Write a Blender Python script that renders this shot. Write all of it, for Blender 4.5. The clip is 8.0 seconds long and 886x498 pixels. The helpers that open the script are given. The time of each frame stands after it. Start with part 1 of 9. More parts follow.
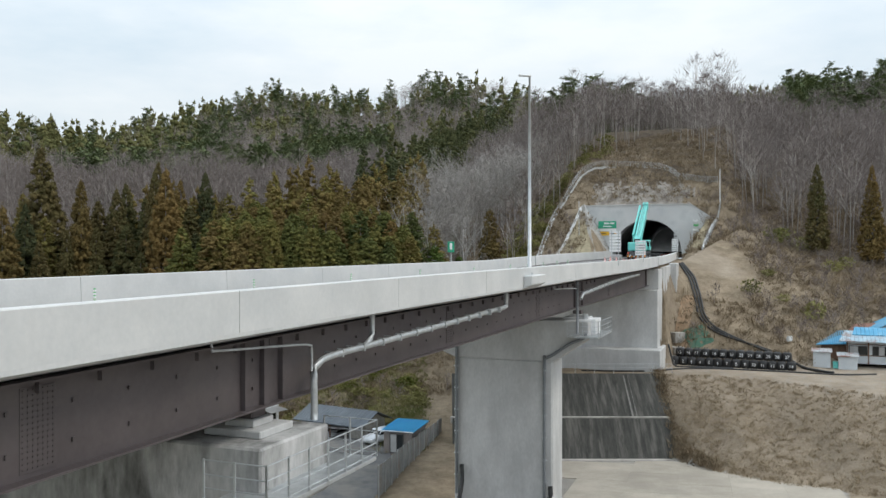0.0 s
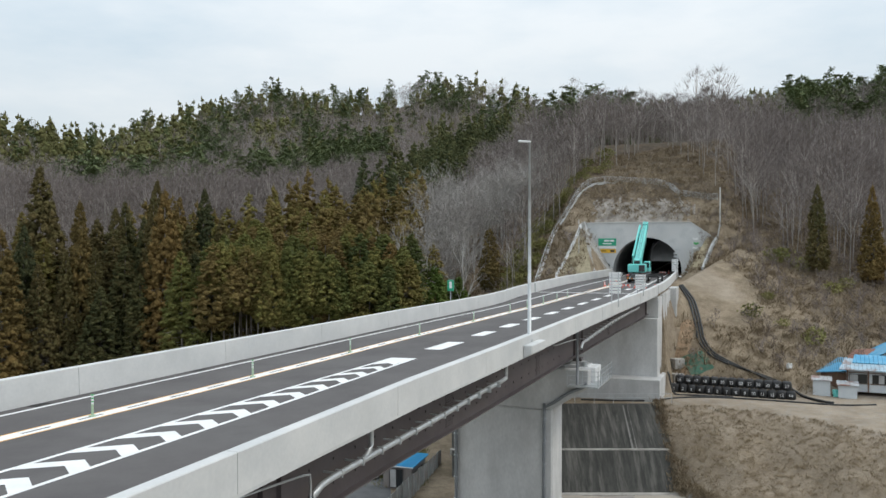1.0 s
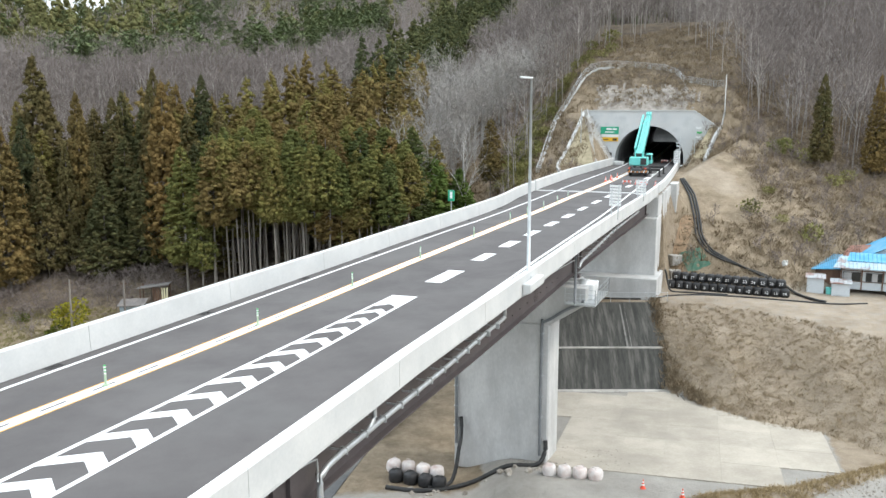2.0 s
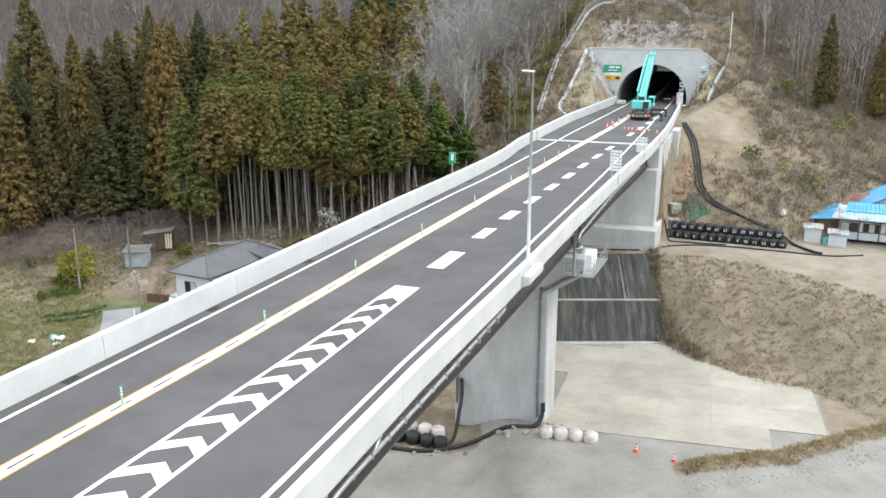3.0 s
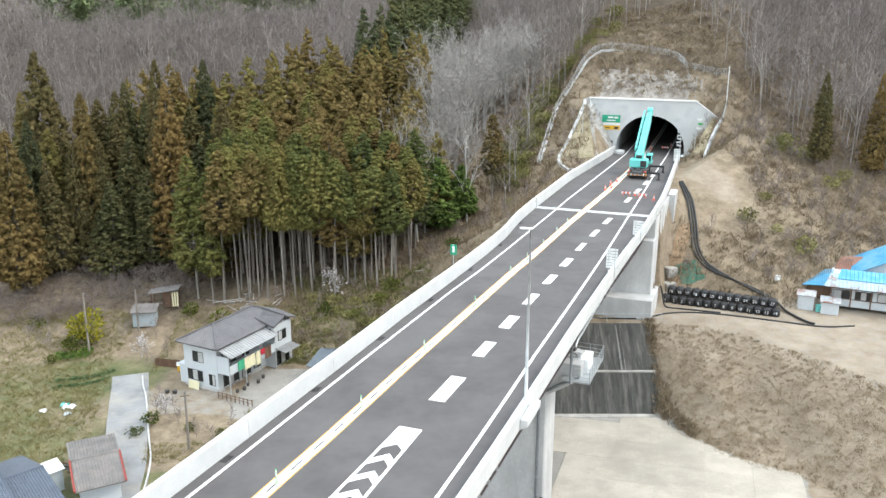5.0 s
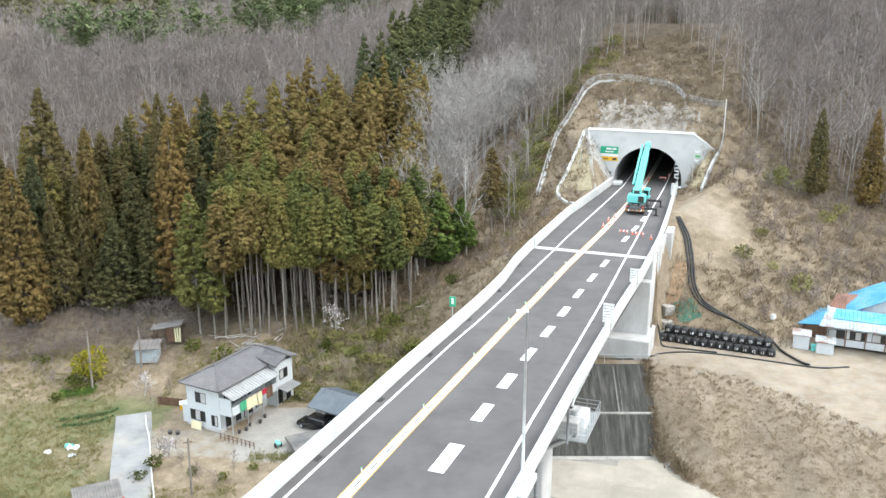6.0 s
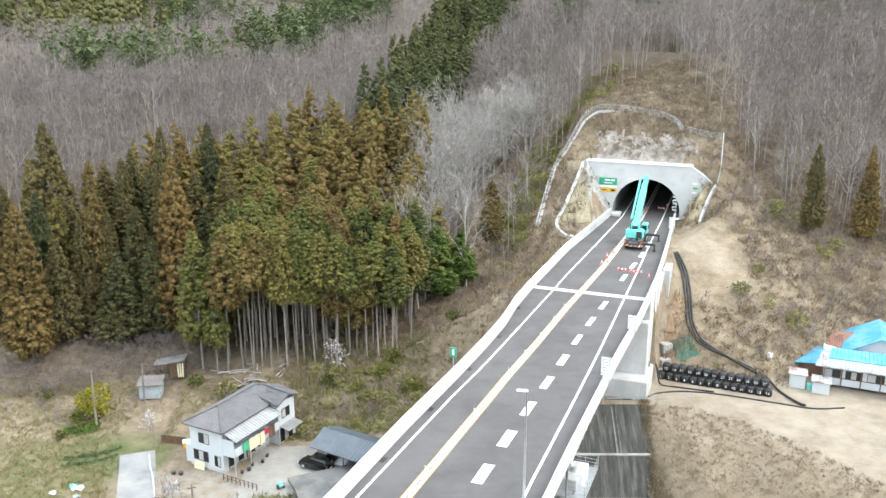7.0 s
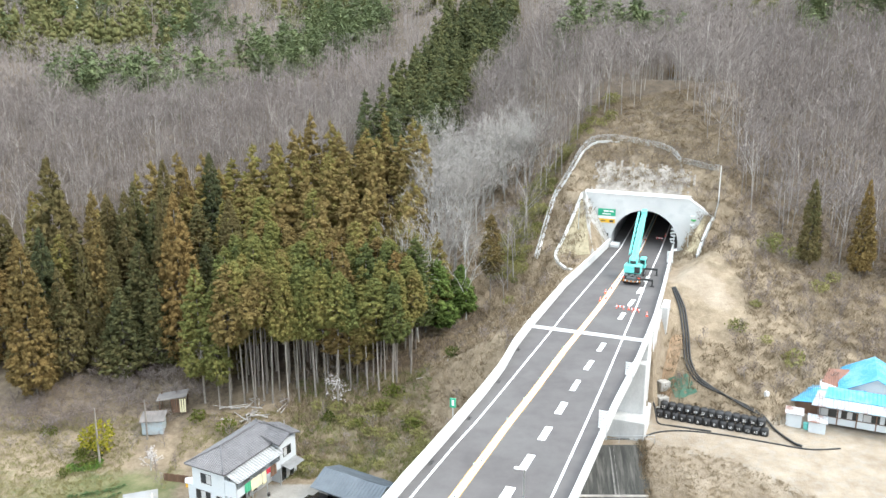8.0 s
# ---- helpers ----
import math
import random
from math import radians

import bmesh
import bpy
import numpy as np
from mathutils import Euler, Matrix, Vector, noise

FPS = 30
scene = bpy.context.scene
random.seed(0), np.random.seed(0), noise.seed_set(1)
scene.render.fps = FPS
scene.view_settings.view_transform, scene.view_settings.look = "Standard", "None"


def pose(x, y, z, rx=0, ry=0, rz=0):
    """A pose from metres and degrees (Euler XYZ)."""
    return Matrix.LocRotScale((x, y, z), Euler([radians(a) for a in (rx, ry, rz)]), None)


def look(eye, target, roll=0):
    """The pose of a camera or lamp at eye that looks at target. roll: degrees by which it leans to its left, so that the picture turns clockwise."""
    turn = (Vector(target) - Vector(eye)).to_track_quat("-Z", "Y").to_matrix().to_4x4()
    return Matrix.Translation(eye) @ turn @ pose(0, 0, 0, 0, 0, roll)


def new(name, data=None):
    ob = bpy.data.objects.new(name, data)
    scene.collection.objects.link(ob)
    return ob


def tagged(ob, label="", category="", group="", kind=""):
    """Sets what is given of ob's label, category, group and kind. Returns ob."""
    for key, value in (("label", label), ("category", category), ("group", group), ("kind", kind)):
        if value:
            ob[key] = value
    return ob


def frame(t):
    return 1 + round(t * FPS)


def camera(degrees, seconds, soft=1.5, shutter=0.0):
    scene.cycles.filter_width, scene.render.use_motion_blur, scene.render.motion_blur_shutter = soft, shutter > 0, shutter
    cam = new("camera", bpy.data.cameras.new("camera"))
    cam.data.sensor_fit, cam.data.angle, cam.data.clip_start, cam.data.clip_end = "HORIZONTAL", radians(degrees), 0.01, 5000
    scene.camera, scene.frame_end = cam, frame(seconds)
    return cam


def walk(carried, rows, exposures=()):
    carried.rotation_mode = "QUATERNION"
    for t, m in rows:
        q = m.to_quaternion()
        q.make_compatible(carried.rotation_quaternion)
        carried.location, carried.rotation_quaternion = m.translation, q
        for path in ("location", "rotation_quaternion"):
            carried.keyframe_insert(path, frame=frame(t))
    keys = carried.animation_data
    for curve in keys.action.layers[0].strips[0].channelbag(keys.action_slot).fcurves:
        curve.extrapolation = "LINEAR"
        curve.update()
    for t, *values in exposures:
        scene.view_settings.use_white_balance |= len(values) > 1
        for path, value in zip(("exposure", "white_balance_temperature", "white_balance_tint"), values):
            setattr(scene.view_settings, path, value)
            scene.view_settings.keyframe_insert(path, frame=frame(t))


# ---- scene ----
import itertools

cam = camera(55.7, 8.0)
METRES, EYE, TILT, LEAN, TURN = 36.0, 18.0, 0.0, 0.0, 0.0
ROWS = [
    (0.0, 0.0, 0.0, 0.0, -0.0, 0.0, 0.0),
    (0.5, -0.0003, 0.0036, 0.0575, -0.02, 0.15, -0.02),
    (1.0, 0.0002, 0.0053, 0.1127, -0.02, -0.41, -0.01),
    (1.5, 0.001, 0.007, 0.167, 0.02, -4.61, 0.01),
    (2.0, 0.0014, 0.007, 0.2248, 0.05, -9.57, 0.03),
    (3.5, -0.0013, 0.0094, 0.4084, 0.11, -16.12, -0.0),
    (4.0, -0.0025, 0.0098, 0.4694, 0.12, -15.95, -0.02),
    (4.5, -0.0029, 0.0104, 0.5321, 0.14, -15.76, -0.04),
    (6.0, 0.001, 0.0106, 0.7301, 0.18, -15.37, -0.02),
    (6.5, -0.0008, 0.0098, 0.7965, 0.16, -15.23, -0.02),
    (7.0, -0.0029, 0.0105, 0.8637, 0.14, -15.1, -0.04),
    (7.5, -0.0015, 0.0117, 0.9319, 0.16, -14.97, -0.04),
    (8.0, -0.0018, 0.0133, 0.9996, 0.16, -14.85, -0.05),
]
walk(cam, [(t, pose(0, 0, EYE, TILT, LEAN, TURN) @ pose(METRES * x, METRES * y, METRES * z, 90 + pitch, roll, yaw)) for t, x, y, z, yaw, pitch, roll in ROWS],
     exposures=[(0.0, 0.43), (0.5, 0.34), (1.0, 0.31), (1.5, 0.42), (2.0, 1.09), (3.5, 1.10), (4.5, 1.2), (6.0, 1.50), (7.0, 1.62), (8.0, 1.74)])

# ---- sky and sun: bright overcast ----
world = bpy.data.worlds.new("sky")
scene.world = world
world.use_nodes = True
wn, wl = world.node_tree.nodes, world.node_tree.links
wn.clear()
w_out = wn.new("ShaderNodeOutputWorld")
w_bg = wn.new("ShaderNodeBackground")
w_sky = wn.new("ShaderNodeTexSky")
w_sky.sky_type = "NISHITA"
w_sky.sun_disc = False
w_sky.sun_elevation, w_sky.sun_rotation = radians(48), radians(102)
w_sky.air_density, w_sky.dust_density = 1.2, 2.0
w_co = wn.new("ShaderNodeTexCoord")
w_map = wn.new("ShaderNodeMapping")
w_map.inputs["Scale"].default_value = (1.0, 1.0, 3.2)
w_noise = wn.new("ShaderNodeTexNoise")
w_noise.inputs["Scale"].default_value = 2.3
w_noise.inputs["Detail"].default_value = 7.0
w_noise.inputs["Roughness"].default_value = 0.55
w_ramp = wn.new("ShaderNodeValToRGB")
w_ramp.color_ramp.elements[0].position = 0.30
w_ramp.color_ramp.elements[0].color = (6.2, 7.55, 8.6, 1)
w_ramp.color_ramp.elements[1].position = 0.62
w_ramp.color_ramp.elements[1].color = (9.2, 9.75, 10.1, 1)
w_mix = wn.new("ShaderNodeMixRGB")
w_mix.inputs[0].default_value = 0.88
wl.new(w_co.outputs["Generated"], w_map.inputs["Vector"])
wl.new(w_map.outputs["Vector"], w_noise.inputs["Vector"])
wl.new(w_noise.outputs["Fac"], w_ramp.inputs["Fac"])
wl.new(w_sky.outputs["Color"], w_mix.inputs[1])
wl.new(w_ramp.outputs["Color"], w_mix.inputs[2])
# an overcast sky is about three times as bright overhead as at the horizon
w_split, w_up, w_lift = wn.new("ShaderNodeSeparateXYZ"), wn.new("ShaderNodeMapRange"), wn.new("ShaderNodeVectorMath")
w_up.inputs["To Min"].default_value, w_up.inputs["To Max"].default_value = 0.60, 1.30
w_lift.operation = "MULTIPLY"
wl.new(w_co.outputs["Generated"], w_split.inputs["Vector"])
wl.new(w_split.outputs["Z"], w_up.inputs["Value"])
wl.new(w_mix.outputs["Color"], w_lift.inputs[0])
wl.new(w_up.outputs["Result"], w_lift.inputs[1])
wl.new(w_lift.outputs["Vector"], w_bg.inputs["Color"])
w_bg.inputs["Strength"].default_value = 0.108
wl.new(w_bg.outputs["Background"], w_out.inputs["Surface"])
sun = new("sun", bpy.data.lights.new("sun", "SUN"))
sun.data.energy, sun.data.angle, sun.data.color = 0.72, radians(14), (1.0, 0.93, 0.82)
sun.matrix_world = look((55, -12, 62), (0, 0, 0))


# ---- materials ----
def shader(name, rough=0.8, metal=0.0):
    m = bpy.data.materials.new(name)
    m.use_nodes = True
    b = m.node_tree.nodes["Principled BSDF"]
    b.inputs["Roughness"].default_value, b.inputs["Metallic"].default_value = rough, metal
    return m, m.node_tree.nodes, m.node_tree.links, b


def surface(name, low, high, scale, rough=0.8, metal=0.0, fine=18.0, bump=0.15, stain=None, stain_scale=0.4, stain_amount=0.5, stretch=(1, 1, 1), per_object=0.0):
    """Colour from a coarse and a fine noise between two tones, a third tone in patches, bump from the fine one."""
    m, n, l, b = shader(name, rough, metal)
    co, mp = n.new("ShaderNodeTexCoord"), n.new("ShaderNodeMapping")
    mp.inputs["Scale"].default_value = stretch
    l.new(co.outputs["Object"], mp.inputs["Vector"])
    coarse, grain = n.new("ShaderNodeTexNoise"), n.new("ShaderNodeTexNoise")
    coarse.inputs["Scale"].default_value, coarse.inputs["Detail"].default_value = scale, 6
    coarse.inputs["Roughness"].default_value = 0.62
    grain.inputs["Scale"].default_value, grain.inputs["Detail"].default_value = fine, 4
    for q in (coarse, grain):
        l.new(mp.outputs["Vector"], q.inputs["Vector"])
    add = n.new("ShaderNodeMath")
    add.operation = "MULTIPLY_ADD"
    add.inputs[1].default_value = 0.35
    l.new(grain.outputs["Fac"], add.inputs[0])
    l.new(coarse.outputs["Fac"], add.inputs[2])
    ramp = n.new("ShaderNodeValToRGB")
    ramp.color_ramp.elements[0].position, ramp.color_ramp.elements[1].position = 0.5, 0.85
    ramp.color_ramp.elements[0].color, ramp.color_ramp.elements[1].color = (*low, 1), (*high, 1)
    l.new(add.outputs[0], ramp.inputs["Fac"])
    colour = ramp.outputs["Color"]
    if stain:
        patch = n.new("ShaderNodeTexNoise")
        patch.inputs["Scale"].default_value, patch.inputs["Detail"].default_value = stain_scale, 8
        patch.inputs["Roughness"].default_value = 0.65
        l.new(mp.outputs["Vector"], patch.inputs["Vector"])
        pr = n.new("ShaderNodeValToRGB")
        pr.color_ramp.elements[0].position, pr.color_ramp.elements[1].position = 0.48, 0.64
        pr.color_ramp.elements[1].color = (stain_amount,) * 3 + (1,)
        l.new(patch.outputs["Fac"], pr.inputs["Fac"])
        mx = n.new("ShaderNodeMixRGB")
        l.new(pr.outputs["Color"], mx.inputs[0])
        l.new(colour, mx.inputs[1])
        mx.inputs[2].default_value = (*stain, 1)
        colour = mx.outputs["Color"]
    if per_object:
        info, hsv, mth = n.new("ShaderNodeObjectInfo"), n.new("ShaderNodeHueSaturation"), n.new("ShaderNodeMapRange")
        mth.inputs["To Min"].default_value, mth.inputs["To Max"].default_value = 1 - per_object, 1 + per_object
        l.new(info.outputs["Random"], mth.inputs["Value"])
        l.new(mth.outputs["Result"], hsv.inputs["Value"])
        l.new(colour, hsv.inputs["Color"])
        colour = hsv.outputs["Color"]
    l.new(colour, b.inputs["Base Color"])
    if bump:
        bp = n.new("ShaderNodeBump")
        bp.inputs["Strength"].default_value, bp.inputs["Distance"].default_value = bump, 0.05
        l.new(grain.outputs["Fac"], bp.inputs["Height"])
        l.new(bp.outputs["Normal"], b.inputs["Normal"])
    return m


def foliage(name, tones, scale=0.12, rough=0.9, spread=0.35, own=0.45, grain=0.0):
    """Leaf colour: tree-to-tree tone from a broad noise, clump-to-clump from the island."""
    m, n, l, b = shader(name, rough)
    b.inputs["Specular IOR Level"].default_value = 0.15
    co, big, isl, info = n.new("ShaderNodeNewGeometry"), n.new("ShaderNodeTexNoise"), n.new("ShaderNodeNewGeometry"), n.new("ShaderNodeObjectInfo")
    big.inputs["Scale"].default_value, big.inputs["Detail"].default_value = scale, 3
    l.new(co.outputs["Position"], big.inputs["Vector"])
    s1, s2 = n.new("ShaderNodeMath"), n.new("ShaderNodeMath")
    s1.operation = s2.operation = "MULTIPLY_ADD"
    s1.inputs[1].default_value, s2.inputs[1].default_value = spread, own
    l.new(isl.outputs["Random Per Island"], s1.inputs[0])
    l.new(big.outputs["Fac"], s1.inputs[2])
    l.new(info.outputs["Random"], s2.inputs[0])
    l.new(s1.outputs[0], s2.inputs[2])
    ramp = n.new("ShaderNodeValToRGB")
    e = ramp.color_ramp.elements
    lo, hi = 0.45, 1.15
    e[0].position, e[0].color = lo / 1.25, (*tones[0], 1)
    e[1].position, e[1].color = hi / 1.25, (*tones[-1], 1)
    for k, c in enumerate(tones[1:-1]):
        q = e.new((lo + (hi - lo) * (k + 1) / (len(tones) - 1)) / 1.25)
        q.color = (*c, 1)
    sc = n.new("ShaderNodeMath")
    sc.operation = "MULTIPLY"
    sc.inputs[1].default_value = 0.8
    l.new(s2.outputs[0], sc.inputs[0])
    l.new(sc.outputs[0], ramp.inputs["Fac"])
    colour = ramp.outputs["Color"]
    if grain:
        # needle sprays: fine light and dark flecks with their relief
        fleck, span, tint = n.new("ShaderNodeTexNoise"), n.new("ShaderNodeMapRange"), n.new("ShaderNodeHueSaturation")
        fleck.inputs["Scale"].default_value, fleck.inputs["Detail"].default_value, fleck.inputs["Roughness"].default_value = grain, 5, 0.75
        l.new(co.outputs["Position"], fleck.inputs["Vector"])
        span.inputs["From Min"].default_value, span.inputs["From Max"].default_value = 0.3, 0.7
        span.inputs["To Min"].default_value, span.inputs["To Max"].default_value = 0.55, 1.4
        l.new(fleck.outputs["Fac"], span.inputs["Value"])
        l.new(span.outputs["Result"], tint.inputs["Value"])
        l.new(colour, tint.inputs["Color"])
        colour = tint.outputs["Color"]
        bp = n.new("ShaderNodeBump")
        bp.inputs["Strength"].default_value, bp.inputs["Distance"].default_value = 0.9, 0.3
        l.new(fleck.outputs["Fac"], bp.inputs["Height"])
        l.new(bp.outputs["Normal"], b.inputs["Normal"])
    l.new(colour, b.inputs["Base Color"])
    return m


M_CONC = surface("concrete_pale", (0.50, 0.51, 0.51), (0.64, 0.64, 0.63), 0.5, 0.85, fine=9, bump=0.08, stain=(0.42, 0.42, 0.41), stain_scale=0.25, stain_amount=0.45)
M_PARAPET = surface("concrete_new", (0.53, 0.54, 0.54), (0.63, 0.63, 0.62), 0.4, 0.8, fine=8, bump=0.06, stain=(0.50, 0.50, 0.49), stain_scale=0.35, stain_amount=0.3)
M_PIER = surface("concrete_pier", (0.45, 0.45, 0.445), (0.62, 0.615, 0.605), 0.35, 0.85, fine=7, bump=0.08, stain=(0.36, 0.35, 0.34), stain_scale=0.3, stain_amount=0.5, stretch=(1, 1, 0.45))
# Stain streaks on the cap, darkened further to paint in shade below the deck.
M_CAP = surface("concrete_stained_shaded", (0.26, 0.26, 0.25), (0.56, 0.55, 0.54), 0.5, 0.88, fine=6, bump=0.12, stain=(0.07, 0.067, 0.062), stain_scale=0.4, stain_amount=0.9, stretch=(1, 1, 0.35))
M_LINING = surface("tunnel_lining", (0.20, 0.20, 0.195), (0.29, 0.288, 0.28), 0.4, 0.8, fine=6, bump=0.05, stain=(0.13, 0.13, 0.125), stain_scale=0.3, stain_amount=0.5)
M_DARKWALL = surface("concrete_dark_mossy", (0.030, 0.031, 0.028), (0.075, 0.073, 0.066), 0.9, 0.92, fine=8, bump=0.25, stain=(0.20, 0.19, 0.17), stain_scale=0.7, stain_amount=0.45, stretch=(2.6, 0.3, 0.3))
M_ASPHALT = surface("asphalt", (0.081, 0.074, 0.074), (0.112, 0.103, 0.102), 0.35, 0.92, fine=40, bump=0.1, stain=(0.129, 0.123, 0.121), stain_scale=0.12, stain_amount=0.5)
M_PAINT = surface("road_paint_white", (0.72, 0.72, 0.71), (0.84, 0.84, 0.83), 1.0, 0.7, fine=25, bump=0.05)
M_YELLOW = surface("road_paint_orange", (0.72, 0.36, 0.07), (0.80, 0.44, 0.10), 1.0, 0.7, fine=25, bump=0.05)
M_STEEL = surface("weathering_brown_paint", (0.070, 0.058, 0.060), (0.100, 0.084, 0.086), 0.5, 0.55, fine=6, bump=0.05, stain=(0.11, 0.095, 0.09), stain_scale=0.4, stain_amount=0.4)
M_GALV = surface("galvanised_steel", (0.42, 0.44, 0.45), (0.58, 0.60, 0.61), 2.0, 0.45, 0.6, fine=12, bump=0.03)
M_PIPEDARK = surface("grey_plastic_pipe", (0.14, 0.15, 0.16), (0.20, 0.21, 0.22), 1.0, 0.5, fine=12, bump=0.03)
M_BLACK = surface("black_hose", (0.014, 0.014, 0.014), (0.030, 0.030, 0.030), 2.0, 0.5, fine=14, bump=0.1)


# ---- ground materials, laid by the lie of the land ----
def ground_material():
    m, n, l, b = shader("hill_ground", 0.95)
    geo, att = n.new("ShaderNodeNewGeometry"), n.new("ShaderNodeAttribute")
    att.attribute_name = "cover"

    def tone(low, high, scale, detail=8, rough=0.65, lo=0.35, hi=0.65):
        q = n.new("ShaderNodeTexNoise")
        q.inputs["Scale"].default_value, q.inputs["Detail"].default_value, q.inputs["Roughness"].default_value = scale, detail, rough
        l.new(geo.outputs["Position"], q.inputs["Vector"])
        r = n.new("ShaderNodeValToRGB")
        r.color_ramp.elements[0].position, r.color_ramp.elements[1].position = lo, hi
        r.color_ramp.elements[0].color, r.color_ramp.elements[1].color = (*low, 1), (*high, 1)
        l.new(q.outputs["Fac"], r.inputs["Fac"])
        return r.outputs["Color"], q.outputs["Fac"]

    dry, _ = tone((0.150, 0.112, 0.072), (0.315, 0.250, 0.174), 0.55, 10, 0.75)
    moss, _ = tone((0.075, 0.095, 0.03), (0.19, 0.175, 0.09), 0.35, 9, 0.7)
    dirt, _ = tone((0.235, 0.185, 0.133), (0.36, 0.297, 0.226), 0.3, 9, 0.7)
    slab, _ = tone((0.25, 0.234, 0.210), (0.355, 0.334, 0.303), 0.25, 9, 0.7)
    duff, _ = tone((0.06, 0.045, 0.031), (0.15, 0.112, 0.076), 0.5, 9, 0.7)
    split = n.new("ShaderNodeSeparateColor")
    l.new(att.outputs["Color"], split.inputs["Color"])
    _, edge = tone((0, 0, 0), (1, 1, 1), 0.8, 8, 0.7)

    def over(base, top, weight):
        k = n.new("ShaderNodeMath")
        k.operation = "MULTIPLY_ADD"
        k.inputs[1].default_value = 0.9
        l.new(edge, k.inputs[0])
        l.new(weight, k.inputs[2])
        r = n.new("ShaderNodeMapRange")
        r.inputs["From Min"].default_value, r.inputs["From Max"].default_value = 0.80, 1.10
        l.new(k.outputs[0], r.inputs["Value"])
        mx = n.new("ShaderNodeMixRGB")
        l.new(r.outputs["Result"], mx.inputs[0])
        l.new(base, mx.inputs[1])
        l.new(top, mx.inputs[2])
        return mx.outputs["Color"]

    c = over(dry, duff, split.outputs["Red"])
    c = over(c, moss, split.outputs["Green"])
    c = over(c, dirt, split.outputs["Blue"])
    c = over(c, slab, att.outputs["Alpha"])
    l.new(c, b.inputs["Base Color"])
    _, rel = tone((0, 0, 0), (1, 1, 1), 2.5, 6, 0.7)
    bp = n.new("ShaderNodeBump")
    bp.inputs["Strength"].default_value, bp.inputs["Distance"].default_value = 0.7, 0.25
    l.new(rel, bp.inputs["Height"])
    l.new(bp.outputs["Normal"], b.inputs["Normal"])
    return m


M_GROUND = ground_material()

# ---- alignment of the road: s along, o to the right, z up ----
HEAD = radians(21.8)
AX, AY = math.sin(HEAD), math.cos(HEAD)
X0, Y0 = 0.0, 42.2


def bend(s):
    return -2.2e-4 * np.maximum(0.0, np.asarray(s, float) - 15.0) ** 2


def road_z(s):
    return 15.80 + 0.0105 * np.maximum(0.0, np.asarray(s, float) - 42.0)


def deck_z(s, o):
    """Road height with its crossfall, which dies out towards the tunnel."""
    return 15.80 + 0.0105 * max(0.0, s - 42.0) + 0.018 * (min(max(o, -14.0), 6.0) + 5.0) * min(1.0, max(0.0, (75.0 - s) / 40.0))


def P(s, o, z=0.0):
    """The place at s along the road and o to the right of its reference line."""
    q = o + float(bend(s))
    return Vector((X0 + AX * s + AY * q, Y0 + AY * s - AX * q, z))


def heading(s):
    return math.degrees(HEAD) - math.degrees(math.atan(2 * 2.2e-4 * max(0.0, s - 15.0)))


def road_frame(x, y):
    """s and o of places, for arrays."""
    u, v = np.asarray(x, float) - X0, np.asarray(y, float) - Y0
    s = u * AX + v * AY
    return s, u * AY - v * AX - bend(s)


def along(nodes):
    ss, vv = zip(*nodes)
    return lambda s: float(np.interp(s, ss, vv))


LEFT_IN = along([(-62, -11.8), (-17, -11.65), (9, -11.5), (20, -11.58), (31, -11.35), (40, -11.25), (47, -11.3), (54, -11.85), (62, -11.9), (80, -11.4), (96, -9.9), (107, -8.9)])
RIGHT_IN = along([(-62, 4.13), (-23, 3.03), (-10, 2.58), (0, 2.53), (9, 2.39), (20, 2.18), (41, 2.15), (54, 2.55), (69, 2.6), (82, 2.25), (107, 1.45)])
LEDGE = along([(-62, -11.1), (-17, -10.9), (-5, -10.75), (11, -10.63), (20, -10.52), (28, -10.38), (34, -10.08), (45, -9.8), (61, -9.28), (68, -9.1), (83, -8.3), (105, -7.1), (190, -7.0)])
REDGE = along([(-62, 2.9), (-22, 1.72), (-8, 1.2), (2, 1.06), (9, 0.88), (16, 0.64), (30, 0.40), (47, 0.1), (60, -0.14), (71, -0.25), (90, -0.45), (105, -0.3), (190, -0.3)])
CENTRE = along([(-62, -8.3), (-20, -7.72), (-10, -7.42), (0, -7.33), (10, -7.36), (20, -7.25), (34, -7.05), (43, -6.7), (55, -6.3), (62, -5.88), (74, -5.15), (84, -4.8), (105, -3.9), (190, -3.8)])
PORTAL_S = 107.0
JOINT_S = 62.0


# ---- small mesh helpers ----
def thing(name, label, category, at=(0, 0, 0), group="", kind=""):
    e = new(name)
    e.location = at
    return tagged(e, label, category, group, kind)


def mesh_of(name, bm, material, smooth=False):
    me = bpy.data.meshes.new(name)
    bm.normal_update()
    bm.to_mesh(me)
    bm.free()
    for mt in (material if isinstance(material, (list, tuple)) else [material]):
        me.materials.append(mt)
    if smooth:
        me.polygons.foreach_set("use_smooth", [True] * len(me.polygons))
    return me


def stance(ob):
    """Where an object stands in the world, by its parents."""
    own = Matrix.LocRotScale(ob.location, ob.rotation_euler, ob.scale)
    return own if ob.parent is None else stance(ob.parent) @ ob.matrix_parent_inverse @ own


def part(name, bm, material, parent, label="", smooth=False):
    """One mesh object under a thing or a part, given in world places."""
    ob = new(name, mesh_of(name, bm, material, smooth))
    if parent is not None:
        ob.parent = parent
        ob.matrix_parent_inverse = stance(parent).inverted()
    return tagged(ob, label) if label else ob


